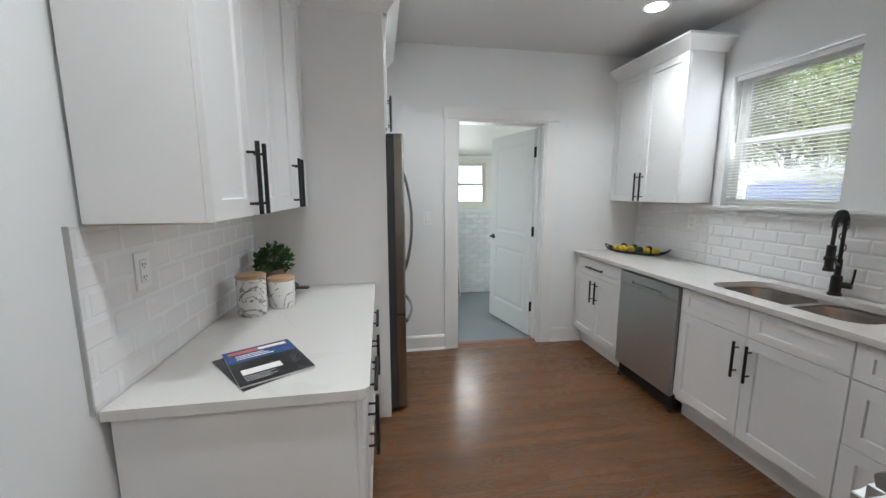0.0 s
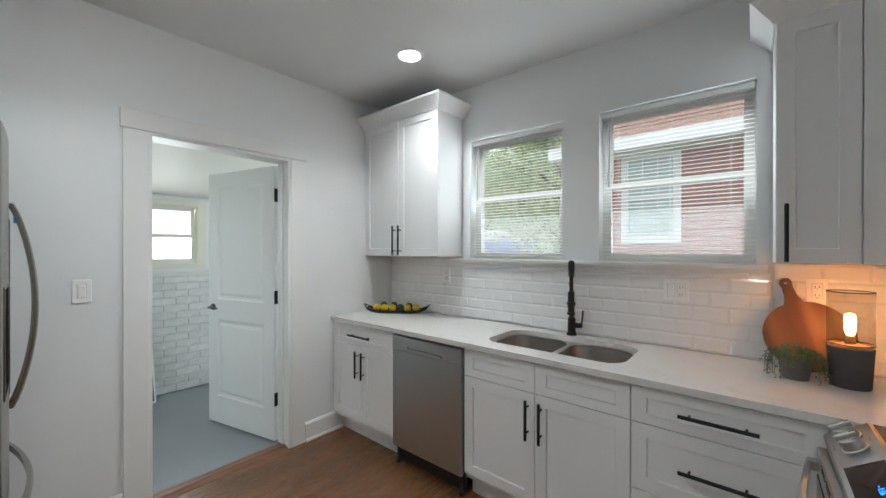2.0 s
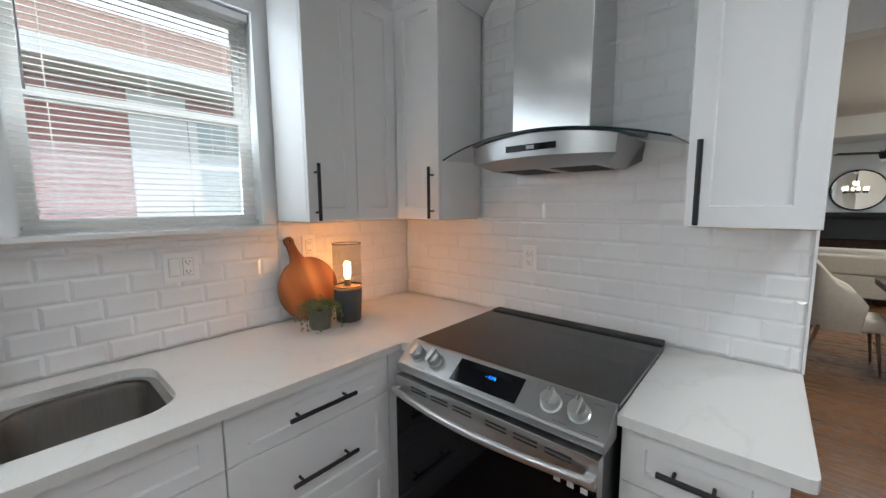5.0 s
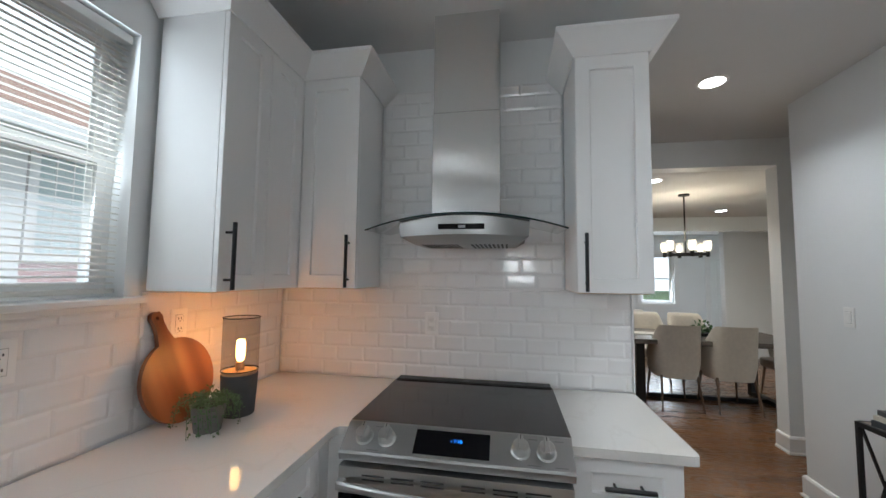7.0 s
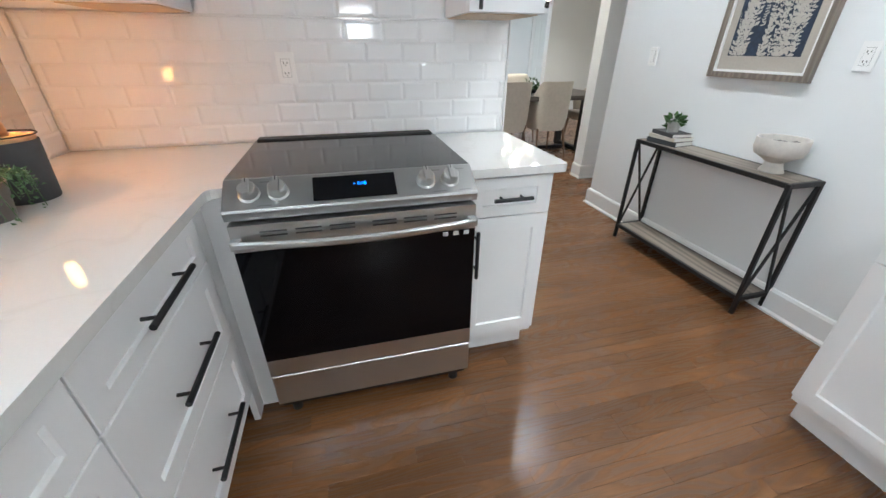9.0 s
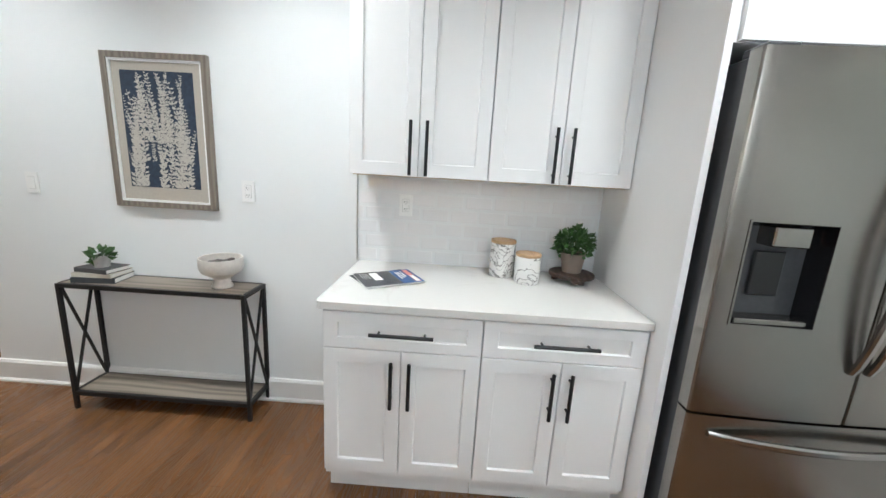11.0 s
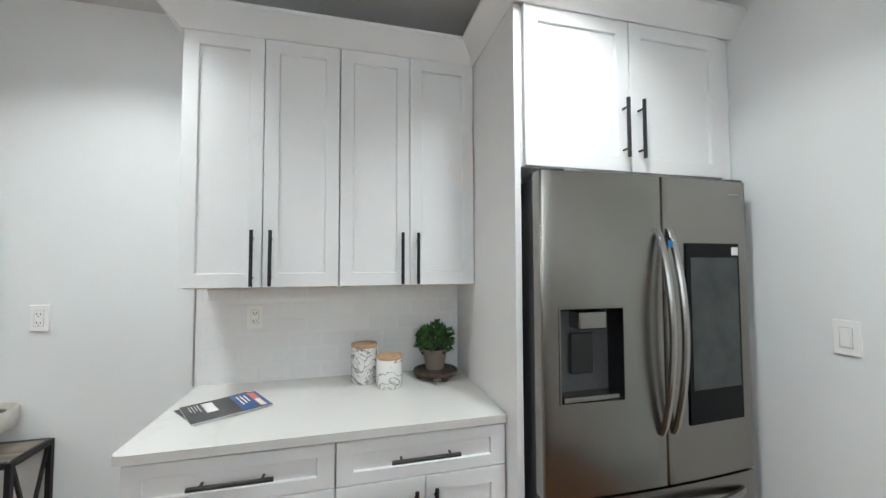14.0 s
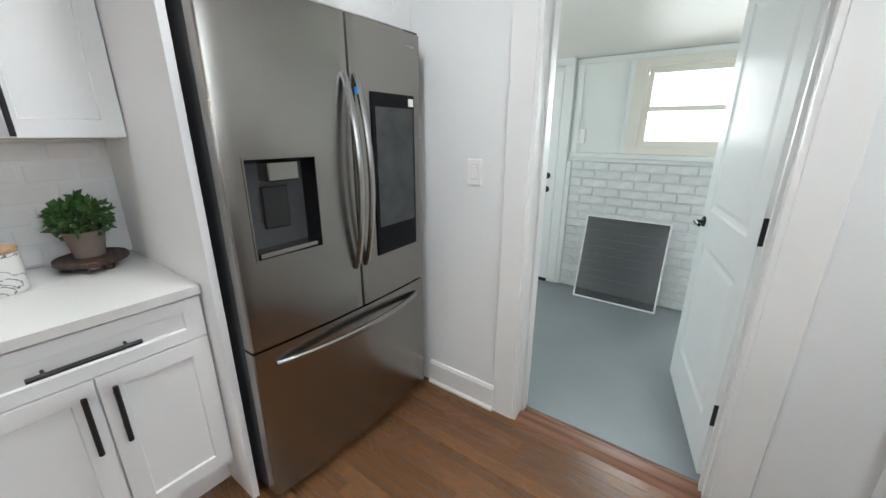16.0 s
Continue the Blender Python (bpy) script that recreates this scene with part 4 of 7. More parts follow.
def downlight(x, y, z, power, color=(1.0, 0.975, 0.95)):
    c = thing("recessed_ceiling_light", (x, y, z), "round white recessed ceiling light, switched on", "ceiling light", "recessed lights")
    part("trim_ring", lathe(bm_(), [(0.070, -0.003), (0.088, -0.004), (0.090, -0.001), (0.090, 0.0), (0.070, 0.0)], 32), TRIM, c, smooth=40)
    part("lens", lathe(bm_(), [(0.001, -0.0075), (0.066, -0.006), (0.069, -0.0035), (0.001, -0.0032)], 32), CANGLOW, c, "glowing lens")
    if power:
        area_lamp("recessed_lamp", look((x, y, z - 0.012), (x, y, 0)), 0.13, 0.13, power, color, "DISK", 125)


for x, y in ((0.17, 0.79), (0.65, 2.52), (2.06, 2.54), (0.165, -0.70)):
    downlight(x, y, TOP, CAN_POWER)
DTOP = 2.50
for x, y in ((-1.80, -4.55), (-0.05, -4.55), (-0.10, -2.45)):
    downlight(x, y, DTOP, 13.0, (1.0, 0.90, 0.76))
downlight(0.1, -6.9, 2.52, 10.0)
downlight(-2.2, -6.9, 2.52, 10.0)

# ---- rest of the shell ----
b = box(bm_(), E + 0.008, E + 0.20, -8.6, -2.3, -0.2, 3.0)
solid("wall_east_dining", b, WALL, "plain white wall of the dining room", "wall")
b = bm_()
slab(b, [(-2.6, -0.2), (-0.88, -0.2), (-0.88, 2.46), (E + 0.008, 2.46), (E + 0.008, 3.0), (-2.6, 3.0)], [], -1.98, -1.83, axis=1)
solid("wall_opening", b, WALL, "white wall with a wide opening to the dining room", "wall")
b = box(bm_(), -2.6, W - 0.16, -1.13, -1.0, -0.2, 3.0)
solid("wall_passage", b, WALL, "plain white passage wall", "wall")
b = box(bm_(), -2.75, -2.6, -1.83, -1.13, -0.2, 3.0)
solid("wall_passage_end", b, WALL, "plain white passage wall", "wall")
baseboard([(-0.88, -1.98, 0), (-0.88, -1.83, 0), (-2.5, -1.83, 0)])
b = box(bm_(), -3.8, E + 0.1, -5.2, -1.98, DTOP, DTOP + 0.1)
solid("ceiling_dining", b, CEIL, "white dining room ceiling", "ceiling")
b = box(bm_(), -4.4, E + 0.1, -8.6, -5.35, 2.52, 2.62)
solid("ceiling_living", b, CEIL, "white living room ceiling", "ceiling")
b = box(bm_(), -3.8, E, -5.35, -5.2, 2.26, 2.72)
solid("beam", b, WALL, "white dropped beam between dining and living room", "beam")
b = box(bm_(), -3.8, -3.65, -5.9, -1.98, -0.2, 3.0)
solid("wall_west_dining", b, WALL, "plain white wall of the dining room", "wall")
b = box(bm_(), -3.65, -2.50, -6.05, -5.9, -0.2, 2.52)
solid("partition", b, WALL, "white partition wall beyond the dining room", "wall")
b = bm_()
slab(b, [(-4.5, -0.2), (E + 0.1, -0.2), (E + 0.1, 3.0), (-4.5, 3.0)], [[(-2.64, 0.80), (-1.86, 0.80), (-1.86, 2.04), (-2.64, 2.04)]], -8.6, -8.45, axis=1)
solid("wall_living", b, WALL, "light grey-white living room wall with a window", "wall")
b = box(bm_(), -4.5, -4.35, -8.45, -5.9, -0.2, 3.0)
solid("wall_living_west", b, WALL, "plain white living room wall", "wall")
baseboard([(-2.50, -8.45, 0), (E, -8.45, 0)][::-1])

# ---- doorway to the porch ----
b = bm_()
for x0, x1 in ((DOORX[0] - 0.11, DOORX[0]), (DOORX[1], DOORX[1] + 0.11)):
    box(b, x0, x1, N - 0.018, N - 0.001, 0.0, DOORZ, 0.002)
box(b, DOORX[0] - 0.122, DOORX[1] + 0.122, N - 0.024, N - 0.001, DOORZ + 0.001, DOORZ + 0.105, 0.003)
solid("trim", b, TRIM, "flat white painted door casing", "door casing")
b = bm_()
box(b, DOORX[0] - 0.001, DOORX[0] + 0.018, N - 0.012, N + 0.148, 0.0, DOORZ - 0.018)
box(b, DOORX[1] - 0.018, DOORX[1] + 0.001, N - 0.012, N + 0.148, 0.0, DOORZ - 0.018)
box(b, DOORX[0] - 0.001, DOORX[1] + 0.001, N - 0.012, N + 0.148, DOORZ - 0.018, DOORZ + 0.001)
box(b, DOORX[0] + 0.018, DOORX[0] + 0.030, N + 0.06, N + 0.10, 0.0, DOORZ - 0.03)
box(b, DOORX[1] - 0.030, DOORX[1] - 0.018, N + 0.06, N + 0.10, 0.0, DOORZ - 0.03)
solid("door_jamb", b, TRIM, "white painted door jamb with stops", "door jamb")
OAKT = wood("threshold_oak", (0.10, 0.04, 0.02), (0.24, 0.11, 0.06), 0.35, 20.0, along=0, rnd=False)
b = bm_()
slab(b, [(N - 0.012, 0.0), (N + 0.03, 0.014), (N + 0.09, 0.014), (N + 0.125, 0.0)], [], DOORX[0] + 0.0, DOORX[1] - 0.0, axis=0)
solid("threshold", b, OAKT, "worn oak threshold strip", "threshold")

dr = thing("door_1", pose(1.690, 3.590, 0, 0, 0, 103.2), "white two-panel interior door standing open into the porch", "door", kind="structure")
DWID, DH = 0.80, 2.075


def panel_door(parent, w, h, t, panels, material, name="leaf"):
    """A moulded door leaf: sunk panels with a raised field on both faces."""
    b = bm_()
    for side in (-1, 1):
        zs = sorted({0.008, h} | {p[i] for p in panels for i in (2, 3)})
        xs = sorted({0.0, w} | {p[i] for p in panels for i in (0, 1)})
        for xa, xb in zip(xs, xs[1:]):
            for za, zb in zip(zs, zs[1:]):
                if any(p[0] <= xa < p[1] and p[2] <= za < p[3] for p in panels):
                    continue
                y = side * t / 2
                f = b.faces.new([b.verts.new(q) for q in ((xa, y, za), (xb, y, za), (xb, y, zb), (xa, y, zb))])
        for x0, x1, z0, z1 in panels:
            prev = None
            for ins, dep in ((0, 0), (0.010, 0.006), (0.028, 0.009), (0.052, 0.003), (0.058, 0.003)):
                y = side * (t / 2 - dep)
                ring = [b.verts.new(q) for q in ((x0 + ins, y, z0 + ins), (x1 - ins, y, z0 + ins), (x1 - ins, y, z1 - ins), (x0 + ins, y, z1 - ins))]
                if prev:
                    for k in range(4):
                        b.faces.new((prev[k], prev[(k + 1) % 4], ring[(k + 1) % 4], ring[k]))
                prev = ring
            b.faces.new(prev)
    for xa, ya, xb, yb in ((0, -t / 2, w, -t / 2), (w, -t / 2, w, t / 2), (w, t / 2, 0, t / 2), (0, t / 2, 0, -t / 2)):
        if xa == xb:
            b.faces.new([b.verts.new(q) for q in ((xa, ya, 0.008), (xb, yb, 0.008), (xb, yb, h), (xa, ya, h))])
    for z in (0.008, h):
        b.faces.new([b.verts.new(q) for q in ((0, -t / 2, z), (w, -t / 2, z), (w, t / 2, z), (0, t / 2, z))])
    bmesh.ops.remove_doubles(b, verts=b.verts, dist=1e-5)
    bmesh.ops.recalc_face_normals(b, faces=b.faces)
    return part(name, b, material, parent)


DOORP = mat("door_paint", (0.84, 0.86, 0.85), 0.42, var=0.012, scale=4)
panel_door(dr, DWID, DH, 0.036, [(0.115, DWID - 0.115, 0.23, 0.865), (0.115, DWID - 0.115, 1.035, 1.955)], DOORP)


def lever_set(parent, x, z, t, way):
    for s in (-1, 1):
        b = bm_()
        tube(b, (x, s * t / 2, z), (x, s * (t / 2 + 0.010), z), 0.027, 20)
        tube(b, (x, s * (t / 2 + 0.010), z), (x, s * (t / 2 + 0.045), z), 0.010, 12)
        pipe(b, [(x, s * (t / 2 + 0.045), z), (x + way * 0.05, s * (t / 2 + 0.048), z), (x + way * 0.105, s * (t / 2 + 0.045), z)], 0.0085, 10)
        part("door_handle", b, BLACK, parent, "black lever handle", smooth=40)


lever_set(dr, DWID - 0.065, 0.965, 0.036, -1)
for z in (0.315, 1.085, 1.855):
    b = bm_()
    box(b, -0.002, 0.034, -0.0195, -0.0175, z - 0.05, z + 0.05, 0.001)
    tube(b, (-0.006, -0.024, z - 0.052), (-0.006, -0.024, z + 0.052), 0.0065, 10)
    box(b, -0.030, -0.004, -0.030, -0.020, z - 0.05, z + 0.05, 0.001)
    box(b, -0.002, 0.002, -0.018, 0.018, z - 0.05, z + 0.05)
    part("hinge", b, BLACK, dr, "black butt hinge", smooth=40)

# ---- porch ----
PY = 5.35
b = box(bm_(), -0.9, 3.3, N + 0.126, 6.0, -0.2, -0.004)
solid("porch_floor", b, PORCHFL, "grey painted porch floor", "floor")
b = bm_()
slab(b, [(-0.9, -0.2), (3.3, -0.2), (3.3, 2.6), (-0.9, 2.6)], [[(0.93, 1.285), (1.71, 1.285), (1.71, 1.905), (0.93, 1.905)]], PY + 0.012, PY + 0.18, axis=1)
solid("porch_wall_north", b, PORCHW, "white painted porch wall with a window", "wall")
# opening cut only to let the western fill lamp in
b = bm_()
slab(b, [(N + 0.14, -0.2), (5.6, -0.2), (5.6, 2.7), (N + 0.14, 2.7)], [[(3.88, 1.05), (4.72, 1.05), (4.72, 1.95), (3.88, 1.95)]], -1.0, -0.9, axis=0)
solid("porch_wall_west", b, PORCHW, "white painted porch wall with an opening added for a fill lamp", "wall")
# likewise an unseen opening, made for the eastern fill lamp
b = bm_()
slab(b, [(N + 0.14, -0.2), (5.6, -0.2), (5.6, 2.7), (N + 0.14, 2.7)], [[(4.05, 1.05), (4.95, 1.05), (4.95, 1.95), (4.05, 1.95)]], 3.2, 3.3, axis=0)
solid("porch_wall_east", b, PORCHW, "white painted porch wall with an opening added for a fill lamp", "wall")
b = bm_()
slab(b, [(N + 0.1265, 2.42), (5.6, 1.93), (5.6, 2.05), (N + 0.1265, 2.60)], [], -0.9, 3.2, axis=0)
solid("porch_ceiling", b, mat("porch_ceiling_paint", (0.80, 0.79, 0.74), 0.5, var=0.02, scale=2, bump=0.04), "sloping cream-white porch ceiling", "ceiling")
# boards over the brick, sill rail and window
b = bm_()
box(b, 0.43, 3.2, PY - 0.035, PY + 0.011, 1.205, 1.245, 0.004)
box(b, 0.43, 3.2, PY - 0.012, PY + 0.011, 1.172, 1.205, 0.003)
box(b, 0.43, 3.2, PY - 0.012, PY + 0.011, 1.945, 1.985, 0.003)
for x in (0.43, 0.83):
    box(b, x, x + 0.05, PY - 0.010, PY + 0.011, 1.246, 1.944, 0.003)
box(b, 0.405, 0.445, PY - 0.02, PY + 0.011, 0.0, 1.171, 0.003)
solid("trim_porch", b, PORCHW, "white painted sill rail and battens", "trim")
WINP = mat("cream_window_paint", (0.78, 0.76, 0.68), 0.4, var=0.02, scale=5)


def sash_window(m, w, h, material, label, mid=0.5, depth=0.05, frame_w=0.045, rail=0.034, name="window_1", glass=PANE):
    """A two-sash window; local x along the wall, y inward is negative, z from its foot."""
    c = thing(name, m, label, "window", kind="structure")
    b = slab(bm_(), [(0, 0), (w, 0), (w, h), (0, h)], [[(frame_w, frame_w), (w - frame_w, frame_w), (w - frame_w, h - frame_w), (frame_w, h - frame_w)]], -depth, 0.03, axis=1)
    part("window_frame", b, material, c)
    zm = h * mid
    for z0, z1, y in ((frame_w, zm + 0.018, -depth + 0.012), (zm - 0.018, h - frame_w, -depth + 0.036)):
        x0, x1 = frame_w, w - frame_w
        r = rail
        b = slab(bm_(), [(x0, z0), (x1, z0), (x1, z1), (x0, z1)], [[(x0 + r, z0 + r), (x1 - r, z0 + r), (x1 - r, z1 - r), (x0 + r, z1 - r)]], y - 0.010, y + 0.012, axis=1)
        s = part("sash", b, material, c)
        p = part("pane", box(bm_(), x0 + r - 0.004, x1 - r + 0.004, y - 0.002, y + 0.002, z0 + r - 0.004, z1 - r + 0.004), glass, s)
        p.visible_shadow = False
    return c


sash_window(pose(0.93, PY + 0.055, 1.285), 0.78, 0.62, WINP, "small cream-painted two-sash porch window", 0.48, frame_w=0.03)
b = slab(bm_(), [(0.865, 1.246), (1.775, 1.246), (1.775, 1.944), (0.865, 1.944)], [[(0.945, 1.30), (1.695, 1.30), (1.695, 1.89), (0.945, 1.89)]], PY - 0.016, PY + 0.011, axis=1)
solid("trim_window_porch", b, WINP, "cream-painted window casing", "window casing")
# outer door
od = thing("door_2", (-0.50, PY - 0.01, 0), "white outer porch door with black deadbolt and lever", "door", kind="structure")
panel_door(od, 0.815, 1.90, 0.04, [(0.12, 0.695, 0.22, 0.80), (0.12, 0.695, 0.98, 1.78)], DOORP)
b = bm_()
tube(b, (0.745, -0.02, 1.03), (0.745, -0.04, 1.03), 0.028, 20)
part("deadbolt", b, BLACK, od, "black deadbolt", smooth=40)
lever_set(od, 0.745, 0.905, 0.04, -1)
part("kick_strip", box(bm_(), 0.0, 0.815, -0.03, 0.02, 0.0, 0.03), BPLASTIC, od)
b = bm_()
box(b, 0.318, 0.404, PY - 0.03, PY + 0.011, 0.0, 1.94, 0.003)
box(b, -0.6, 0.404, PY - 0.03, PY + 0.011, 1.941, 2.03, 0.003)
solid("trim_door_porch", b, PORCHW, "white outer door casing", "door casing")

# framed insect screen leaning on the brick
isc = thing("window_screen", pose(0.64, 5.15, 0.0, -14.0, 0, 0.8), "grey insect screen in a thin white frame, leaning on brick", "window screen")
b = slab(bm_(), [(0, 0), (0.66, 0), (0.66, 0.735), (0, 0.735)], [[(0.013, 0.013), (0.647, 0.013), (0.647, 0.722), (0.013, 0.722)]], -0.008, 0.004, axis=1)
part("frame", b, TRIM, isc)
SCREEN = bpy.data.materials.new("screen_mesh")
SCREEN.use_nodes = True
nt = SCREEN.node_tree
tr, df, mx = (nt.nodes.new("ShaderNode" + s) for s in ("BsdfTransparent", "BsdfDiffuse", "MixShader"))
df.inputs[0].default_value = (0.10, 0.105, 0.11, 1)
mx.inputs[0].default_value = 0.46
nt.links.new(tr.outputs[0], mx.inputs[1])
nt.links.new(df.outputs[0], mx.inputs[2])
nt.links.new(mx.outputs[0], nt.nodes["Material Output"].inputs[0])
part("mesh", box(bm_(), 0.012, 0.648, -0.003, -0.0015, 0.012, 0.723), SCREEN, isc, "fine grey mesh")

# ---- kitchen windows and blinds ----
VINYL = mat("white_vinyl", (0.82, 0.83, 0.83), 0.35, var=0.01, scale=5)
SLAT = mat("blind_slat", (0.88, 0.87, 0.85), 0.4, var=0.01, scale=5)
SLAT_NT = SLAT.node_tree
SLAT_TR, SLAT_MX = SLAT_NT.nodes.new("ShaderNodeBsdfTranslucent"), SLAT_NT.nodes.new("ShaderNodeMixShader")
SLAT_TR.inputs[0].default_value = (0.88, 0.86, 0.82, 1)
SLAT_MX.inputs[0].default_value = 0.65
SLAT_NT.links.new(SLAT_NT.nodes["Principled BSDF"].outputs[0], SLAT_MX.inputs[1])
SLAT_NT.links.new(SLAT_TR.outputs[0], SLAT_MX.inputs[2])
SLAT_NT.links.new(SLAT_MX.outputs[0], SLAT_NT.nodes["Material Output"].inputs[0])
for n, (y0, y1) in enumerate(WIN):
    w, h = y1 - y0, WZ1 - WZ0
    sash_window(pose(E + 0.145, y1, WZ0, 0, 0, -90), w, h, VINYL, "white vinyl two-sash kitchen window", 0.5, depth=0.06, frame_w=0.022, rail=0.028, glass=GLAREGLASS, name="window_%d" % (n + 2))
    bl = thing("window_blind", pose(E + 0.050, y1, WZ0, 0, 0, -90), "white horizontal mini blind, lowered with open slats", "blind", "kitchen blinds")
    part("headrail", box(bm_(), 0.004, w - 0.004, -0.016, 0.016, h - 0.036, h - 0.004, 0.002), TRIM, bl)
    part("bottom_rail", box(bm_(), 0.006, w - 0.006, -0.012, 0.012, 0.012, 0.028, 0.003), SLAT, bl)
    b = bm_()
    prof = [(-0.0125, -0.0010), (-0.006, 0.0016), (0.006, 0.0016), (0.0125, -0.0010)]
    tl = radians(12)
    pr = [(a * math.cos(tl) - c * math.sin(tl), a * math.sin(tl) + c * math.cos(tl)) for a, c in prof]
    pr2 = pr + [(a, c - 0.0008) for a, c in pr[::-1]]
    loft(b, [[(x, a, c) for a, c in pr2] for x in (0.008, w - 0.008)])
    bmesh.ops.recalc_face_normals(b, faces=b.faces)
    me = mesh_of("slat", b, SLAT)
    z = 0.046
    while z < h - 0.045:
        s = new("slat", me)
        s.parent = bl
        s.location = (0, 0, z)
        z += 0.0212
    b = bm_()
    for x in (0.10, w / 2, w - 0.10):
        for yy in (-0.0135, 0.0135):
            box(b, x - 0.0007, x + 0.0007, yy - 0.0005, yy + 0.0005, 0.02, h - 0.03)
    part("ladder_cord", b, SLAT, bl, "thin white ladder cords")["kind"] = "stuff"
    b = bm_()
    tube(b, (0.055, -0.022, h - 0.05), (0.052, -0.024, h - 0.46), 0.0035, 8)
    part("tilt_wand", b, mat("clear_wand", (0.35, 0.35, 0.36), 0.2), bl, "thin clear tilt wand", smooth=40)
b = bm_()
box(b, E - 0.042, E + 0.03, 0.772, 2.586, WZ0 - 0.022, WZ0, 0.003)
solid("window_sill", b, TRIM, "long white painted window stool", "window sill")
b = box(bm_(), E - 0.016, E + 0.0075, 0.78, 2.58, WZ0 - 0.040, WZ0 - 0.0225, 0.002)
solid("trim_apron", b, TRIM, "slim white trim under the window stool", "trim")

# living room window seen through the dining room
sash_window(pose(-2.64, -8.50, 0.80), 0.78, 1.24, VINYL, "white living room window full of daylight", 0.5, name="window_4")
area_lamp("daylight_living", look((-2.25, -8.47, 1.42), (-2.25, -5, 1.0)), 0.7, 1.1, 36.0, (0.95, 0.98, 1.0))
b = slab(bm_(), [(-2.74, 0.71), (-1.76, 0.71), (-1.76, 2.14), (-2.74, 2.14)], [[(-2.64, 0.80), (-1.86, 0.80), (-1.86, 2.04), (-2.64, 2.04)]], -8.448, -8.43, axis=1)
solid("trim_window_living", b, TRIM, "white window casing", "window casing")

# ---- outlets and switches ----
SEAM = mat("plate_seam", (0.25, 0.25, 0.25), 0.7)


def wall_plate(m, label, gangs, category):
    """Local: plate in the x-z plane, facing -y. gangs: kinds from left to right."""
    c = thing("wall_plate", m, label, category)
    w = 0.072 + 0.046 * (len(gangs) - 1)
    part("plate", box(bm_(), -w / 2, w / 2, -0.0075, 0.0, -0.058, 0.058, 0.003, 2), WPLASTIC, c)
    for k, g in enumerate(gangs):
        x = (k - (len(gangs) - 1) / 2) * 0.046
        f = part("insert", box(bm_(), x - 0.0168, x + 0.0168, -0.0095, -0.0055, -0.0335, 0.0335, 0.001), WPLASTIC, c)
        part("seam", box(bm_(), x - 0.0178, x + 0.0178, -0.0079, -0.0070, -0.0345, 0.0345), SEAM, c, "thin grey seam")
        if g == "outlet":
            for dz in (-0.019, 0.019):
                b = bm_()
                box(b, x - 0.0082, x - 0.0052, -0.0102, -0.009, dz - 0.004, dz + 0.005)
                box(b, x + 0.0052, x + 0.0082, -0.0102, -0.009, dz - 0.003, dz + 0.004)
                tube(b, (x, -0.0102, dz - 0.009), (x, -0.009, dz - 0.009), 0.0022, 8)
                part("socket_slots", b, DSLOT, f)
        else:
            part("rocker", box(bm_(), x - 0.0135, x + 0.0135, -0.0115, -0.008, -0.030, 0.030, 0.0015), WPLASTIC, f)
    return c


wall_plate(pose(E, 1.147, 1.228, 0, 0, -90), "white double plate with a switch and an outlet", ["switch", "outlet"], "outlet")
wall_plate(pose(E, 0.607, 1.262, 0, 0, -90), "white outlet plate behind the cutting board", ["outlet"], "outlet")
wall_plate(pose(E, 2.754, 1.235, 0, 0, -90), "white outlet plate on the tiles", ["outlet"], "outlet")
wall_plate(pose(1.838, S, 1.206, 0, 0, 180), "white outlet plate above the range", ["outlet"], "outlet")
wall_plate(pose(W, 1.355, 1.233, 0, 0, 90), "white outlet plate on the tiles", ["outlet"], "outlet")
wall_plate(pose(W, 0.490, 1.258, 0, 0, 90), "white outlet plate beside the picture", ["outlet"], "outlet")
wall_plate(pose(W, -0.733, 1.238, 0, 0, 90), "white switch plate by the passage", ["switch"], "switch")
wall_plate(pose(0.612, N, 1.238, 0, 0, 0), "white switch plate beside the doorway", ["switch"], "switch")
wall_plate(pose(0.50, PY + 0.004, 1.38, 0, 0, 0), "white switch plate on the porch wall", ["switch"], "switch")

# ---- small things on the worktops ----
rl = random.Random(11)


def leaf_bush(b, n, radius, size, centre, flat=1.0):
    """Small folded leaves set all over a rounded bush."""
    for _ in range(n):
        d = Vector((rl.gauss(0, 1), rl.gauss(0, 1), rl.gauss(0, 1) * flat + 0.25)).normalized()
        p = Vector(centre) + d * radius * rl.uniform(0.45, 1.0)
        out = (d + Vector((rl.gauss(0, 0.5), rl.gauss(0, 0.5), rl.gauss(0, 0.5)))).normalized()
        sd = out.orthogonal().normalized()
        sd = (Matrix.Rotation(rl.uniform(0, 6.28), 3, out) @ sd)
        nrm = out.cross(sd)
        s = size * rl.uniform(0.7, 1.25)
        base, tip = b.verts.new(p), b.verts.new(p + out * s - nrm * s * 0.15)
        l = b.verts.new(p + out * s * 0.5 + sd * s * 0.34 + nrm * s * 0.12)
        r = b.verts.new(p + out * s * 0.5 - sd * s * 0.34 + nrm * s * 0.12)
        b.faces.new((base, l, tip))
        b.faces.new((base, tip, r))


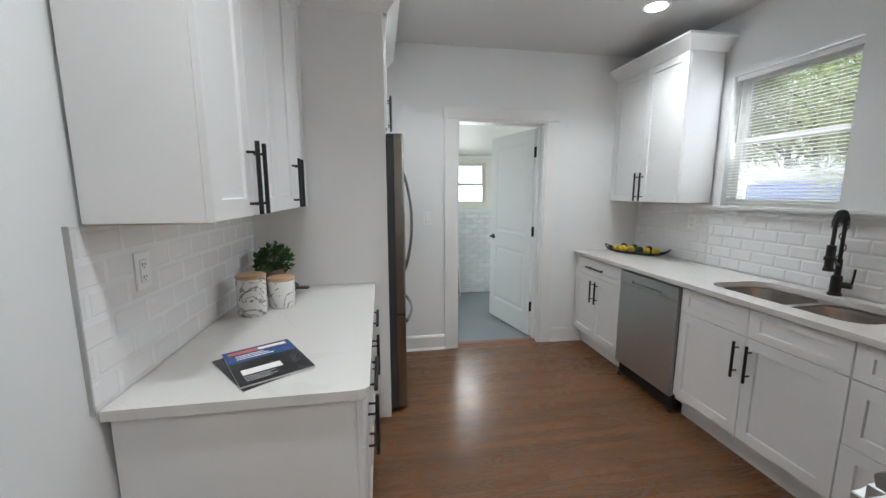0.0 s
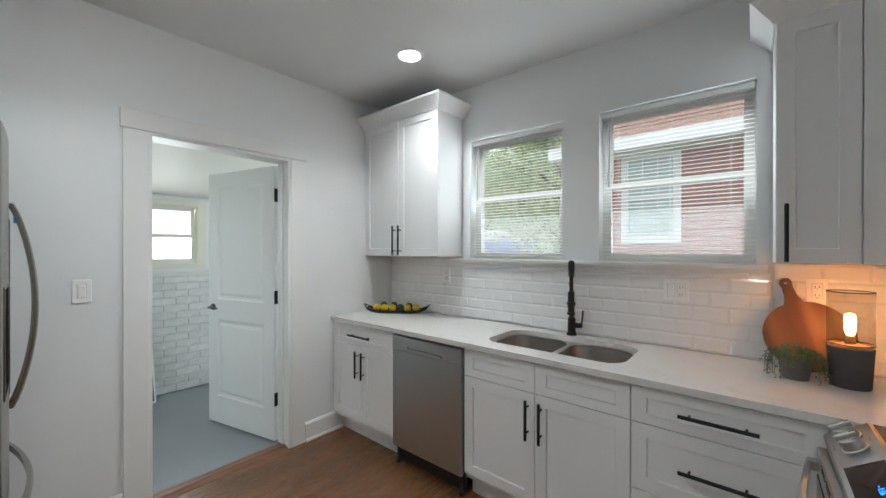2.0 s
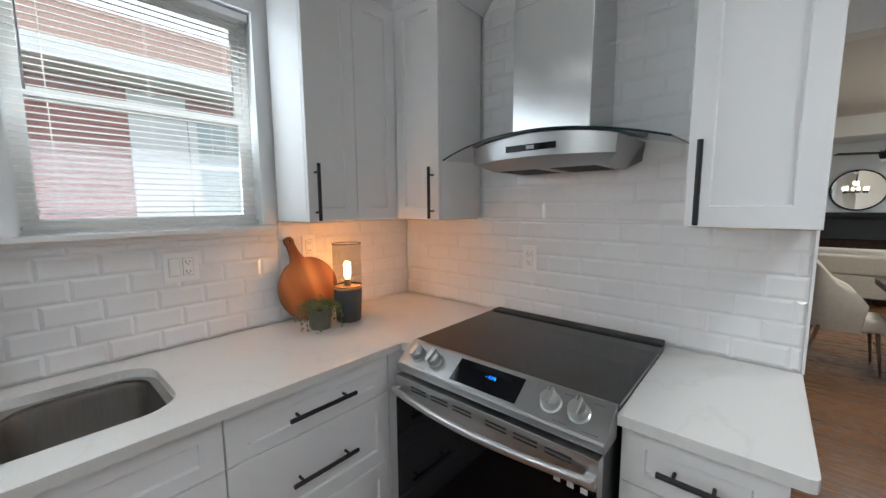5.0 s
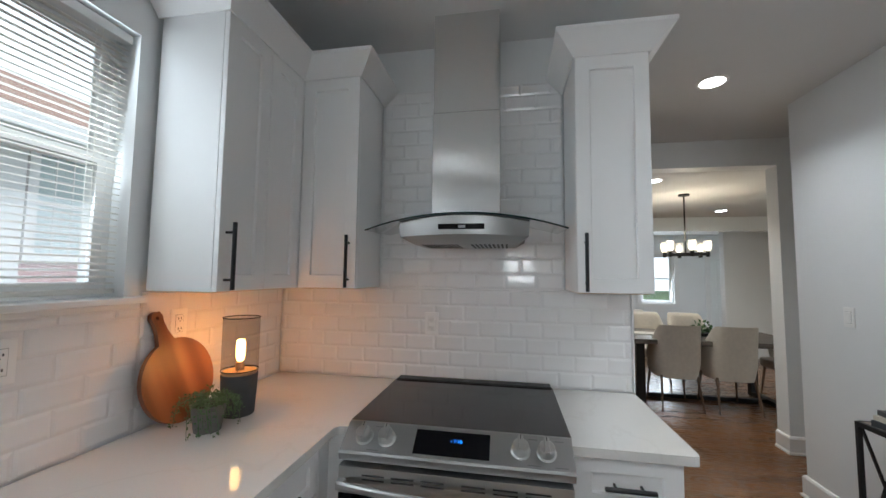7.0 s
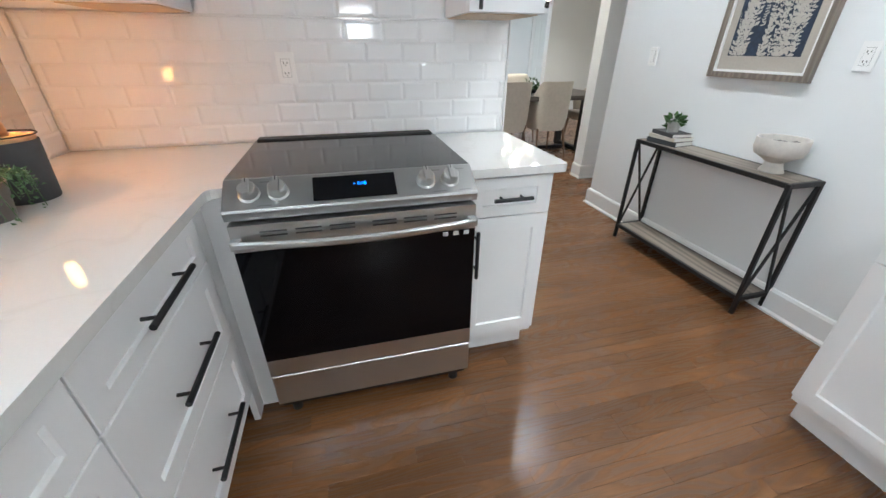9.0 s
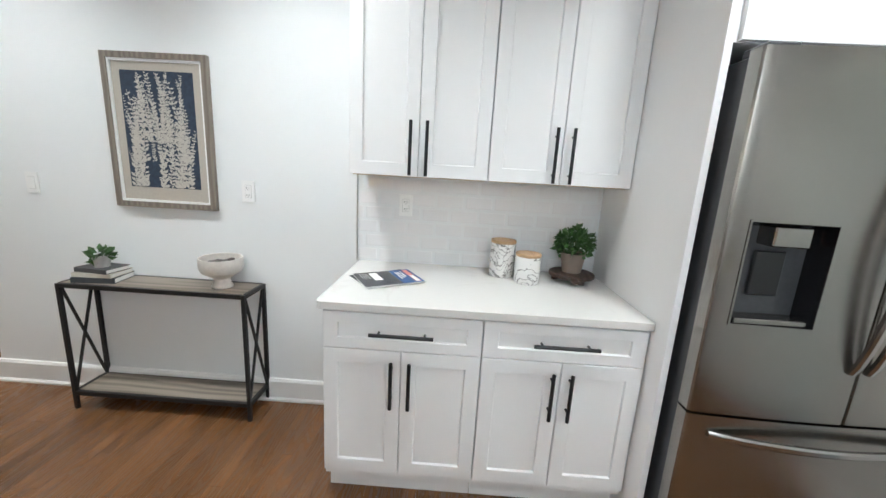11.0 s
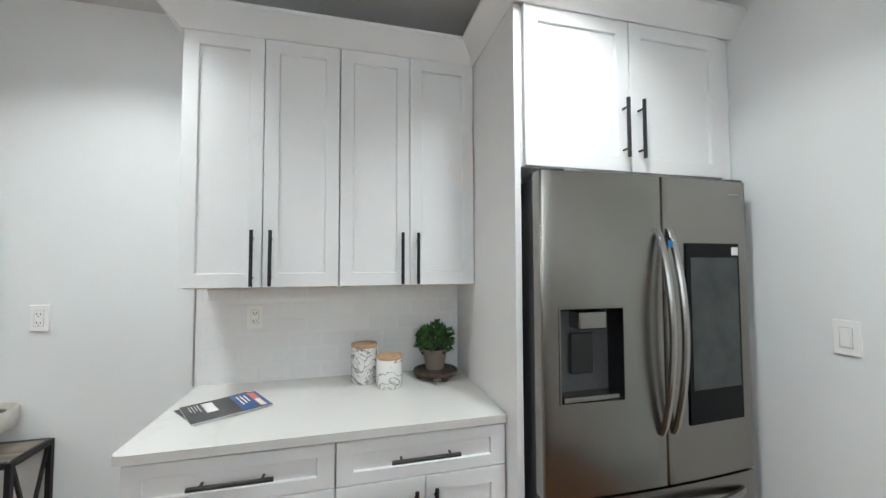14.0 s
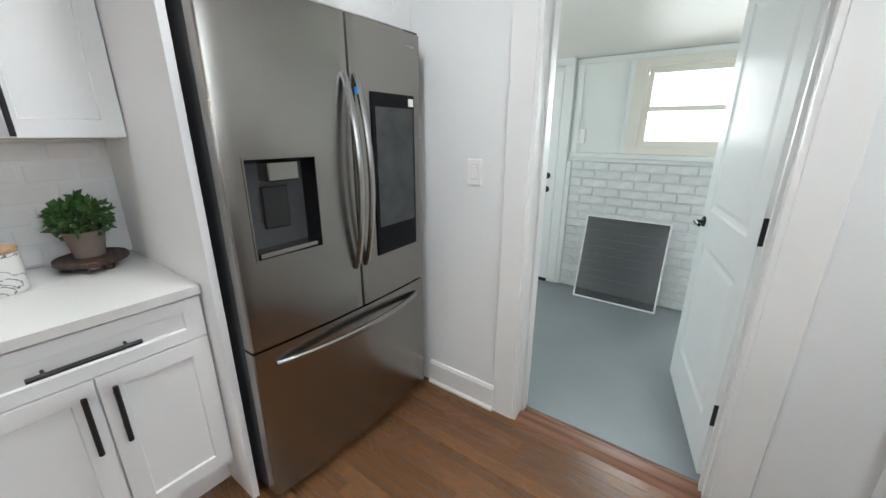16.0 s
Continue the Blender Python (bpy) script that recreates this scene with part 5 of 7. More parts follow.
PLEAF = mat("pot_plant_leaf", (0.05, 0.115, 0.03), 0.38, var=0.35, scale=30)
PLEAF2 = mat("trailing_leaf", (0.09, 0.16, 0.07), 0.5, var=0.35, scale=40)
SOILM = mat("soil", (0.03, 0.02, 0.015), 0.95, var=0.3, scale=80, bump=0.6, bump_scale=200)
CLAYP = mat("taupe_clay", (0.22, 0.175, 0.145), 0.75, var=0.08, scale=20, bump=0.15, bump_scale=120)
CLAYG = mat("grey_clay", (0.16, 0.15, 0.14), 0.75, var=0.08, scale=20, bump=0.15, bump_scale=120)
DWOOD = wood("dark_walnut", (0.018, 0.011, 0.008), (0.06, 0.035, 0.024), 0.5, 30.0, along=0, rnd=False)
BAMBOO = wood("bamboo_lid", (0.36, 0.22, 0.11), (0.55, 0.36, 0.20), 0.45, 40.0, along=0, rnd=False)
ACACIA = wood("acacia_board", (0.15, 0.06, 0.026), (0.30, 0.135, 0.058), 0.4, 7.0, along=2, rnd=False, ring=0.35)


def marble():
    m = mat("veined_ceramic", (0.80, 0.79, 0.77), 0.25)
    nt = m.node_tree
    b = nt.nodes["Principled BSDF"]
    tc = nt.nodes.new("ShaderNodeTexCoord")
    n = nt.nodes.new("ShaderNodeTexNoise")
    n.inputs["Scale"].default_value, n.inputs["Detail"].default_value, n.inputs["Distortion"].default_value = 8.5, 3, 2.4
    oi = nt.nodes.new("ShaderNodeObjectInfo")
    add = nt.nodes.new("ShaderNodeVectorMath")
    nt.links.new(tc.outputs["Object"], add.inputs[0])
    nt.links.new(oi.outputs["Random"], add.inputs[1])
    nt.links.new(add.outputs[0], n.inputs["Vector"])
    cr = nt.nodes.new("ShaderNodeValToRGB")
    e = cr.color_ramp.elements
    e[0].position, e[0].color = 0.480, (0.80, 0.79, 0.77, 1)
    e[1].position, e[1].color = 0.535, (0.80, 0.79, 0.77, 1)
    k = e.new(0.503)
    k.color = (0.10, 0.09, 0.08, 1)
    nt.links.new(n.outputs["Fac"], cr.inputs[0])
    nt.links.new(cr.outputs[0], b.inputs["Base Color"])
    return m


MARBLE = marble()


def canister(x, y, r, h):
    c = thing("canister", (x, y, COUNTER), "white veined ceramic canister with a bamboo lid on the worktop", "canister", "canisters")
    part("jar", lathe(bm_(), [(r * 0.93, 0), (r, 0.006), (r, h - 0.004), (r * 0.97, h)], 36), MARBLE, c, smooth=40)
    part("lid", lathe(bm_(), [(r * 0.98, h), (r * 1.02, h + 0.002), (r * 1.02, h + 0.012), (r * 0.99, h + 0.015)], 36), BAMBOO, c, "round bamboo lid", smooth=40)


canister(-0.392, 1.880, 0.063, 0.172)
canister(-0.290, 1.992, 0.061, 0.132)

rs = thing("wooden_riser", pose(-0.375, 2.235, COUNTER, 0, 0, -10), "small dark round wooden riser with a short handle", "riser")
b = lathe(bm_(), [(0.108, 0.024), (0.112, 0.028), (0.112, 0.040), (0.108, 0.044)], 40)
part("top", b, DWOOD, rs, smooth=40)
part("handle", box(bm_(), 0.10, 0.175, -0.018, 0.018, 0.028, 0.040, 0.006, 2), DWOOD, rs)
for a in (30, 150, 270):
    part("foot", lathe(bm_(), [(0.016, 0), (0.018, 0.012), (0.015, 0.026)], 14, (0.08 * math.cos(radians(a)), 0.08 * math.sin(radians(a)), 0)), DWOOD, rs, smooth=40)
pp = thing("potted_plant", (-0.385, 2.235, COUNTER + 0.044), "bushy green plant in a taupe clay pot on the riser", "plant")
part("pot", lathe(bm_(), [(0.046, 0), (0.062, 0.096), (0.064, 0.100), (0.059, 0.100), (0.056, 0.088), (0.01, 0.086)], 32), CLAYP, pp, smooth=40)
part("soil", lathe(bm_(), [(0.056, 0.084), (0.056, 0.090), (0.002, 0.092)], 24), SOILM, pp)
b = leaf_bush(b := bm_(), 330, 0.084, 0.036, (0, 0, 0.142), 0.6) or b
part("leaves", b, PLEAF, pp, "small glossy green leaves")
b = bm_()
for k in range(14):
    a = k * 0.45
    pipe(b, [(0, 0, 0.085), (0.03 * math.cos(a), 0.03 * math.sin(a), 0.13), (0.07 * math.cos(a), 0.07 * math.sin(a), 0.18)], 0.0015, 5)
part("stems", b, PLEAF, pp)

# magazines
INK = mat("magazine_cover_dark", (0.035, 0.038, 0.045), 0.22, var=0.5, scale=18)
INKB = mat("magazine_blue", (0.04, 0.10, 0.26), 0.22, var=0.3, scale=14)
PAPER = mat("magazine_paper", (0.78, 0.77, 0.74), 0.6, var=0.03, scale=30)
REDP = mat("magazine_red", (0.55, 0.10, 0.07), 0.3)


def magazine(m, w, h, label, full):
    c = thing("magazine", m, label, "magazine", "magazines")
    part("page_block", box(bm_(), -w / 2, w / 2, -h / 2, h / 2, 0.0, 0.005), PAPER, c)
    cover = part("cover", box(bm_(), -w / 2 - 0.0005, w / 2 + 0.0005, -h / 2 - 0.0005, h / 2 + 0.0005, 0.0051, 0.0057), INK, c, "dark printed cover")
    if full:
        part("blue_sky", box(bm_(), -w / 2, w / 2, h * 0.12, h / 2, 0.0058, 0.0060), INKB, cover, "blue printed area")
        b = bm_()
        box(b, -w * 0.44, w * 0.44, h * 0.36, h * 0.45, 0.0061, 0.0063)
        part("title_bar", b, REDP, cover, "red title bar")
        b = bm_()
        box(b, 0.0, w * 0.42, h * 0.37, h * 0.44, 0.0064, 0.0066)
        for k in range(3):
            box(b, -w * 0.36, w * (0.05 + 0.06 * k), h * (0.29 - 0.05 * k), h * (0.31 - 0.05 * k), 0.0061, 0.0063)
        part("text_bars", b, WPLASTIC, cover, "white bars of unreadable text")
        part("address_label", box(bm_(), -w * 0.40, w * 0.14, -h * 0.26, -h * 0.12, 0.0061, 0.0064), WPLASTIC, cover, "white address label")
        b = bm_()
        for k in range(4):
            box(b, -w * 0.40, w * (0.02 - 0.08 * (k % 2)), -h * (0.30 + 0.035 * k), -h * (0.315 + 0.035 * k), 0.0061, 0.0063)
        part("small_text", b, mat("grey_print", (0.4, 0.4, 0.4), 0.4), cover)


magazine(pose(-0.190, 1.318, COUNTER, 0, 0, 38), 0.215, 0.275, "second glossy magazine lying under the first", False)
magazine(pose(-0.180, 1.332, COUNTER + 0.0059, 0, 0, 30), 0.215, 0.280, "glossy magazine with a dark cover and white address label", True)

# lemons and limes on a black tray
tr_ = thing("serving_tray", pose(2.500, 3.135, COUNTER, 0, 0, -56), "long black wooden tray with loop handles", "tray")
b = bm_()
lp = []
for k in range(25):
    u = -1 + 2 * k / 24
    z = 0.008 + 0.030 * abs(u) ** 5
    wd = 0.066 * (1 - 0.3 * abs(u) ** 6)
    lp.append([(0.255 * u, -wd, z + 0.016), (0.255 * u, -wd + 0.012, z + 0.004), (0.255 * u, wd - 0.012, z + 0.004), (0.255 * u, wd, z + 0.016), (0.255 * u, wd, z + 0.008), (0.255 * u, wd - 0.014, z - 0.007), (0.255 * u, -wd + 0.014, z - 0.007), (0.255 * u, -wd, z + 0.008)])
loft(b, lp)
bmesh.ops.recalc_face_normals(b, faces=b.faces)
part("dish", b, BPLASTIC, tr_, smooth=40)
for s in (-1, 1):
    b = bm_()
    pipe(b, [(s * 0.245, -0.03, 0.035), (s * 0.268, -0.026, 0.058), (s * 0.280, 0, 0.068), (s * 0.268, 0.026, 0.058), (s * 0.245, 0.03, 0.035)], 0.005, 8)
    part("handle", b, BLACK, tr_, smooth=50)
LEMON = mat("lemon_skin", (0.72, 0.48, 0.02), 0.4, var=0.1, scale=20, bump=0.25, bump_scale=350)
LIME = mat("avocado_skin", (0.045, 0.075, 0.025), 0.5, var=0.3, scale=40, bump=0.4, bump_scale=300)


def fruit(name, m, r, material, label, nub):
    prof = []
    for k in range(15):
        a = math.pi * k / 14
        rr, zz = r * math.sin(a), -1.22 * r * math.cos(a)
        if nub and k in (0, 14):
            zz *= 1.14
        if nub and k in (1, 13):
            zz *= 1.06
            rr *= 0.75
        prof.append((max(rr, 0.0008), zz))
    b = lathe(bm_(), prof, 20)
    ob = tagged(new(name, mesh_of(name, b, material, 60)), label, name, name + "s on the tray")
    ob.matrix_world = m
    return ob


TM = pose(2.500, 3.135, COUNTER, 0, 0, -56)
for u, v, z, kind, a in ((-0.175, 0.0, 0.0, 0, 10), (-0.105, -0.016, 0.0, 0, 70), (-0.120, 0.030, 0.022, 1, 30), (-0.035, -0.014, 0.0, 0, 40), (-0.03, 0.03, 0.018, 1, 0),
                         (0.030, -0.002, 0.004, 1, 80), (0.095, -0.016, 0.0, 0, 20), (0.10, 0.028, 0.012, 1, 50), (0.165, 0.0, 0.0, 0, 60)):
    r = 0.029 if kind == 0 else 0.028
    m = TM @ pose(u, v, 0.012 + r + z, 90, 0, a)
    fruit("lemon" if kind == 0 else "lime", m, r, LEMON if kind == 0 else LIME, "ripe yellow lemon on the black tray" if kind == 0 else "dark green lime on the black tray", kind == 0)

# round cutting board leaning on the tiles
cb = tagged(new("cutting_board", None), "round acacia cutting board with a handle, leaning on the tiles", "cutting board")
cb.matrix_world = pose(2.617, 0.642, COUNTER, 0, 10.5, 0) @ pose(0, 0, 0.152, -17, 0, 0)
outl = []
for k in range(49):
    a = radians(90 + 13 + (360 - 26) * k / 48)
    outl.append((0.152 * math.cos(a), 0.152 * math.sin(a)))
hw = 0.021
outl += [(0.030, 0.160), (0.022, 0.185), (0.019, 0.225), (0.023, 0.245), (0.016, 0.262), (0, 0.267), (-0.016, 0.262), (-0.023, 0.245), (-0.019, 0.225), (-0.022, 0.185), (-0.030, 0.160)]
b = slab(bm_(), outl, [[(0.007 * math.cos(a * 0.785), 0.243 + 0.007 * math.sin(a * 0.785)) for a in range(8)]], -0.009, 0.009, axis=0)
part("board", b, ACACIA, cb, smooth=30)

# table lamp with a mesh shade
LX, LY = 2.478, 0.535
tl_ = thing("table_lamp", (LX, LY, COUNTER), "dark concrete table lamp with a wire mesh shade, lit", "lamp")
CONC = mat("dark_concrete", (0.075, 0.075, 0.078), 0.8, var=0.12, scale=25, bump=0.2, bump_scale=150)
part("base", lathe(bm_(), [(0.056, 0), (0.058, 0.003), (0.066, 0.150), (0.066, 0.154), (0.05, 0.154)], 36), CONC, tl_, smooth=40)
part("wood_collar", lathe(bm_(), [(0.050, 0.1545), (0.062, 0.1545), (0.062, 0.164), (0.045, 0.166)], 36), BAMBOO, tl_, "pale wooden collar", smooth=40)
MESHM = bpy.data.materials.new("wire_mesh")
MESHM.use_nodes = True
nt = MESHM.node_tree
tr1, df1, mx1, tc1, mp1, bk1 = (nt.nodes.new("ShaderNode" + s) for s in ("BsdfTransparent", "BsdfDiffuse", "MixShader", "TexCoord", "Mapping", "TexChecker"))
df1.inputs[0].default_value = (0.02, 0.02, 0.02, 1)
mx1.inputs[0].default_value = 0.26
nt.links.new(tr1.outputs[0], mx1.inputs[1])
nt.links.new(df1.outputs[0], mx1.inputs[2])
nt.links.new(mx1.outputs[0], nt.nodes["Material Output"].inputs[0])
b = bm_()
ra = [b.verts.new((0.066 * math.cos(6.2832 * k / 48), 0.066 * math.sin(6.2832 * k / 48), 0.168)) for k in range(48)]
rb = [b.verts.new((0.066 * math.cos(6.2832 * k / 48), 0.066 * math.sin(6.2832 * k / 48), 0.368)) for k in range(48)]
for k in range(48):
    b.faces.new((ra[k], ra[(k + 1) % 48], rb[(k + 1) % 48], rb[k]))
sh = part("shade", b, MESHM, tl_, "cylindrical black wire mesh shade", smooth=60)
sh.visible_shadow = False
for z in (0.168, 0.370):
    b = bm_()
    pipe(b, [(0.066 * math.cos(6.2832 * k / 36), 0.066 * math.sin(6.2832 * k / 36), z) for k in range(37)], 0.0022, 6)
    part("shade_ring", b, BLACK, sh, smooth=50)
b = bm_()
for k in range(3):
    a = 2.094 * k
    pipe(b, [(0.012 * math.cos(a), 0.012 * math.sin(a), 0.178), (0.066 * math.cos(a), 0.066 * math.sin(a), 0.170)], 0.0016, 6)
part("spider", b, BLACK, tl_)
part("socket", lathe(bm_(), [(0.014, 0.160), (0.016, 0.165), (0.015, 0.195), (0.010, 0.200)], 16), BAMBOO, tl_, smooth=40)
BULB = glow("amber_bulb", (1.0, 0.55, 0.16), 16.0)
bulb = part("bulb", lathe(bm_(), [(0.010, 0.200), (0.015, 0.212), (0.0165, 0.225), (0.0165, 0.272), (0.013, 0.282), (0.003, 0.286)], 20), BULB, tl_, "glowing amber bulb", smooth=50)
bulb.visible_shadow = False
lp_ = new("lamp_bulb_light", bpy.data.lights.new("lamp_bulb_light", "POINT"))
lp_.data.energy, lp_.data.color, lp_.data.shadow_soft_size = 2.6, (1.0, 0.34, 0.07), 0.012
lp_.location = (LX, LY, COUNTER + 0.245)

tp = thing("trailing_plant", (2.470, 0.692, COUNTER), "trailing green plant in a small grey clay pot", "plant")
part("pot", lathe(bm_(), [(0.042, 0), (0.055, 0.086), (0.057, 0.090), (0.052, 0.090), (0.05, 0.078), (0.01, 0.076)], 32), CLAYG, tp, smooth=40)
part("soil", lathe(bm_(), [(0.05, 0.074), (0.05, 0.080), (0.002, 0.081)], 24), SOILM, tp)
b = bm_()
bst = bm_()
leaf_bush(b, 150, 0.05, 0.014, (0, 0, 0.098), 0.35)
for k in range(34):
    a = rl.uniform(0, 6.28)
    ln = rl.uniform(0.3, 1.0) if abs(math.sin(a)) > 0.45 else 0.25
    pts = []
    for j in range(9):
        u = j / 8
        r = 0.03 + 0.05 * min(1, u * 1.8) + 0.02 * u
        pts.append((r * math.cos(a + 0.2 * u), r * math.sin(a + 0.2 * u), max(0.006, 0.088 + 0.05 * u * (1 - u) * 4 * 0.6 - 0.085 * ln * max(0, u - 0.25) / 0.75)))
    pipe(bst, pts, 0.001, 4)
    for p in pts[1:]:
        leaf_bush(b, 2, 0.007, 0.011, p)
for v in b.verts:
    v.co.z = max(v.co.z, 0.001)
part("leaves", b, PLEAF2, tp, "tiny trailing leaves")
part("stems", bst, PLEAF2, tp)

# ---- console table and what is on it ----
GWOOD = wood("grey_oak", (0.14, 0.115, 0.09), (0.30, 0.255, 0.21), 0.5, 18.0, along=1, rnd=False)
CX0, CX1, CY0, CY1, CZ = -0.527, -0.305, -0.452, 0.562, 0.740
ct = thing("console_table", (0, 0, 0), "narrow console table with grey wood shelves and black frame", "console table")
part("tabletop", box(bm_(), CX0 + 0.014, CX1 - 0.014, CY0 + 0.014, CY1 - 0.014, CZ - 0.016, CZ, 0.001), GWOOD, ct, "grey-brown wood top")
part("shelf", box(bm_(), CX0 + 0.014, CX1 - 0.014, CY0 + 0.014, CY1 - 0.014, 0.092, 0.108, 0.001), GWOOD, ct, "grey-brown wood shelf")
q = 0.010
for x in (CX0 + q, CX1 - q):
    for y in (CY0 + q, CY1 - q):
        part("leg", box(bm_(), x - q, x + q, y - q, y + q, 0.0, CZ - 0.002, 0.0015), BLACK, ct)
for z in (CZ - 0.012, 0.098):
    for y in (CY0 + q, CY1 - q):
        part("end_rail", box(bm_(), CX0 + 2 * q, CX1 - 2 * q, y - q, y + q, z - 0.012, z + 0.012, 0.001), BLACK, ct)
    for x in (CX0 + q, CX1 - q):
        part("long_rail", box(bm_(), x - q, x + q, CY0 + 2 * q, CY1 - 2 * q, z - 0.012, z + 0.012, 0.001), BLACK, ct)
for y in (CY0 + q, CY1 - q):
    for za, zb in ((0.11, CZ - 0.024), (CZ - 0.024, 0.11)):
        b = bm_()
        d = Vector((CX1 - CX0 - 0.04, 0, zb - za))
        box(b, -0.006, 0.006, -0.005, 0.005, -d.length / 2, d.length / 2)
        rot = d.to_track_quat("Z", "Y").to_matrix().to_4x4()
        for v in b.verts:
            v.co = Matrix.Translation(((CX0 + CX1) / 2, y + (0.002 if za < zb else -0.002), (za + zb) / 2)) @ rot @ v.co
        part("cross_brace", b, BLACK, ct)
STONE = mat("speckled_stoneware", (0.66, 0.62, 0.57), 0.75, var=0.06, scale=60, bump=0.25, bump_scale=90)
pb = thing("pedestal_bowl", (-0.425, 0.375, CZ), "cream stoneware bowl on a pedestal foot", "bowl")
part("bowl", lathe(bm_(), [(0.052, 0), (0.054, 0.006), (0.042, 0.03), (0.040, 0.05), (0.062, 0.066), (0.098, 0.088), (0.108, 0.115), (0.108, 0.160), (0.106, 0.166), (0.099, 0.164), (0.098, 0.12), (0.08, 0.098), (0.004, 0.094)], 40), STONE, pb, smooth=35)
b = bm_()
for k in range(16):
    a, r = rl.uniform(0, 6.28), rl.uniform(0, 0.075)
    bmesh.ops.create_icosphere(b, subdivisions=1, radius=rl.uniform(0.014, 0.022), matrix=Matrix.Translation((r * math.cos(a), r * math.sin(a), 0.125 + rl.uniform(0, 0.02))) @ Matrix.Diagonal((1.3, 1, 0.7, 1)))
pe = tagged(new("pebbles", mesh_of("pebbles", b, mat("dark_pebble", (0.10, 0.085, 0.075), 0.6, var=0.3, scale=40), 60)), "handful of dark brown pebbles in the bowl", "pebbles", kind="stuff")
pe.location = (-0.425, 0.375, CZ)
bz = CZ
for k, (w, h, t, col, a, lab) in enumerate(((0.155, 0.215, 0.030, (0.05, 0.055, 0.06), 8, "thick dark grey book lying flat"), (0.150, 0.205, 0.022, (0.62, 0.58, 0.50), 3, "cream cloth book lying flat"),
                                            (0.135, 0.195, 0.024, (0.06, 0.06, 0.062), -6, "dark book on top of the pile"))):
    bk = thing("book", pose(-0.415, -0.285, bz, 0, 0, a + 180), lab, "book", "books on the console")
    part("page_block", box(bm_(), -w / 2 + 0.004, w / 2 - 0.003, -h / 2 + 0.003, h / 2 - 0.003, 0.003, t - 0.003), PAPER, bk)
    cm = mat("book_cloth", col, 0.7, var=0.08, scale=60, bump=0.1, bump_scale=400)
    b = bm_()
    box(b, -w / 2, w / 2, -h / 2, h / 2, 0, 0.003)
    box(b, -w / 2, w / 2, -h / 2, h / 2, t - 0.003, t)
    box(b, -w / 2, -w / 2 + 0.004, -h / 2, h / 2, 0.003, t - 0.003)
    part("cover", b, cm, bk)
    bz += t + 0.0003
sp = thing("small_potted_plant", (-0.405, -0.275, bz), "small green succulent in a pale grey pot on books", "plant")
part("pot", lathe(bm_(), [(0.034, 0), (0.040, 0.055), (0.041, 0.062), (0.037, 0.062), (0.035, 0.05), (0.004, 0.049)], 28), mat("pale_grey_pot", (0.5, 0.49, 0.47), 0.7, var=0.05, scale=30), sp, smooth=40)
b = bm_()
leaf_bush(b, 40, 0.035, 0.045, (0, 0, 0.062), 0.6)
part("leaves", b, PLEAF, sp)

# ---- framed botanical print ----
PY0, PY1, PZ0, PZ1 = -0.240, 0.318, 1.142, 1.932
pf = thing("framed_picture", pose(W, (PY0 + PY1) / 2, (PZ0 + PZ1) / 2, 0, 0, 90), "framed navy botanical print with pale leaves", "picture")
pw, ph = (PY1 - PY0) / 2, (PZ1 - PZ0) / 2
FRM = wood("taupe_frame", (0.16, 0.135, 0.11), (0.27, 0.23, 0.19), 0.45, 30.0, along=2, rnd=False)
rect = lambda i: [(-pw + i, -ph + i), (pw - i, -ph + i), (pw - i, ph - i), (-pw + i, ph - i)]
part("frame", slab(bm_(), rect(0), [rect(0.030)], -0.028, -0.001, axis=1), FRM, pf, "taupe wooden frame")
part("inner_moulding", slab(bm_(), rect(0.030), [rect(0.042)], -0.022, -0.001, axis=1), TRIM, pf, "white inner slip")
part("mat_board", box(bm_(), -pw + 0.042, pw - 0.042, -0.012, -0.002, -ph + 0.042, ph - 0.042), mat("beige_mat", (0.48, 0.44, 0.38), 0.8, var=0.04, scale=80), pf, "beige mat board")
pr_ = part("print", box(bm_(), -pw + 0.085, pw - 0.085, -0.0135, -0.0125, -ph + 0.11, ph - 0.085), mat("navy_ink", (0.03, 0.045, 0.075), 0.8, var=0.25, scale=50), pf, "navy printed field")
b = bm_()
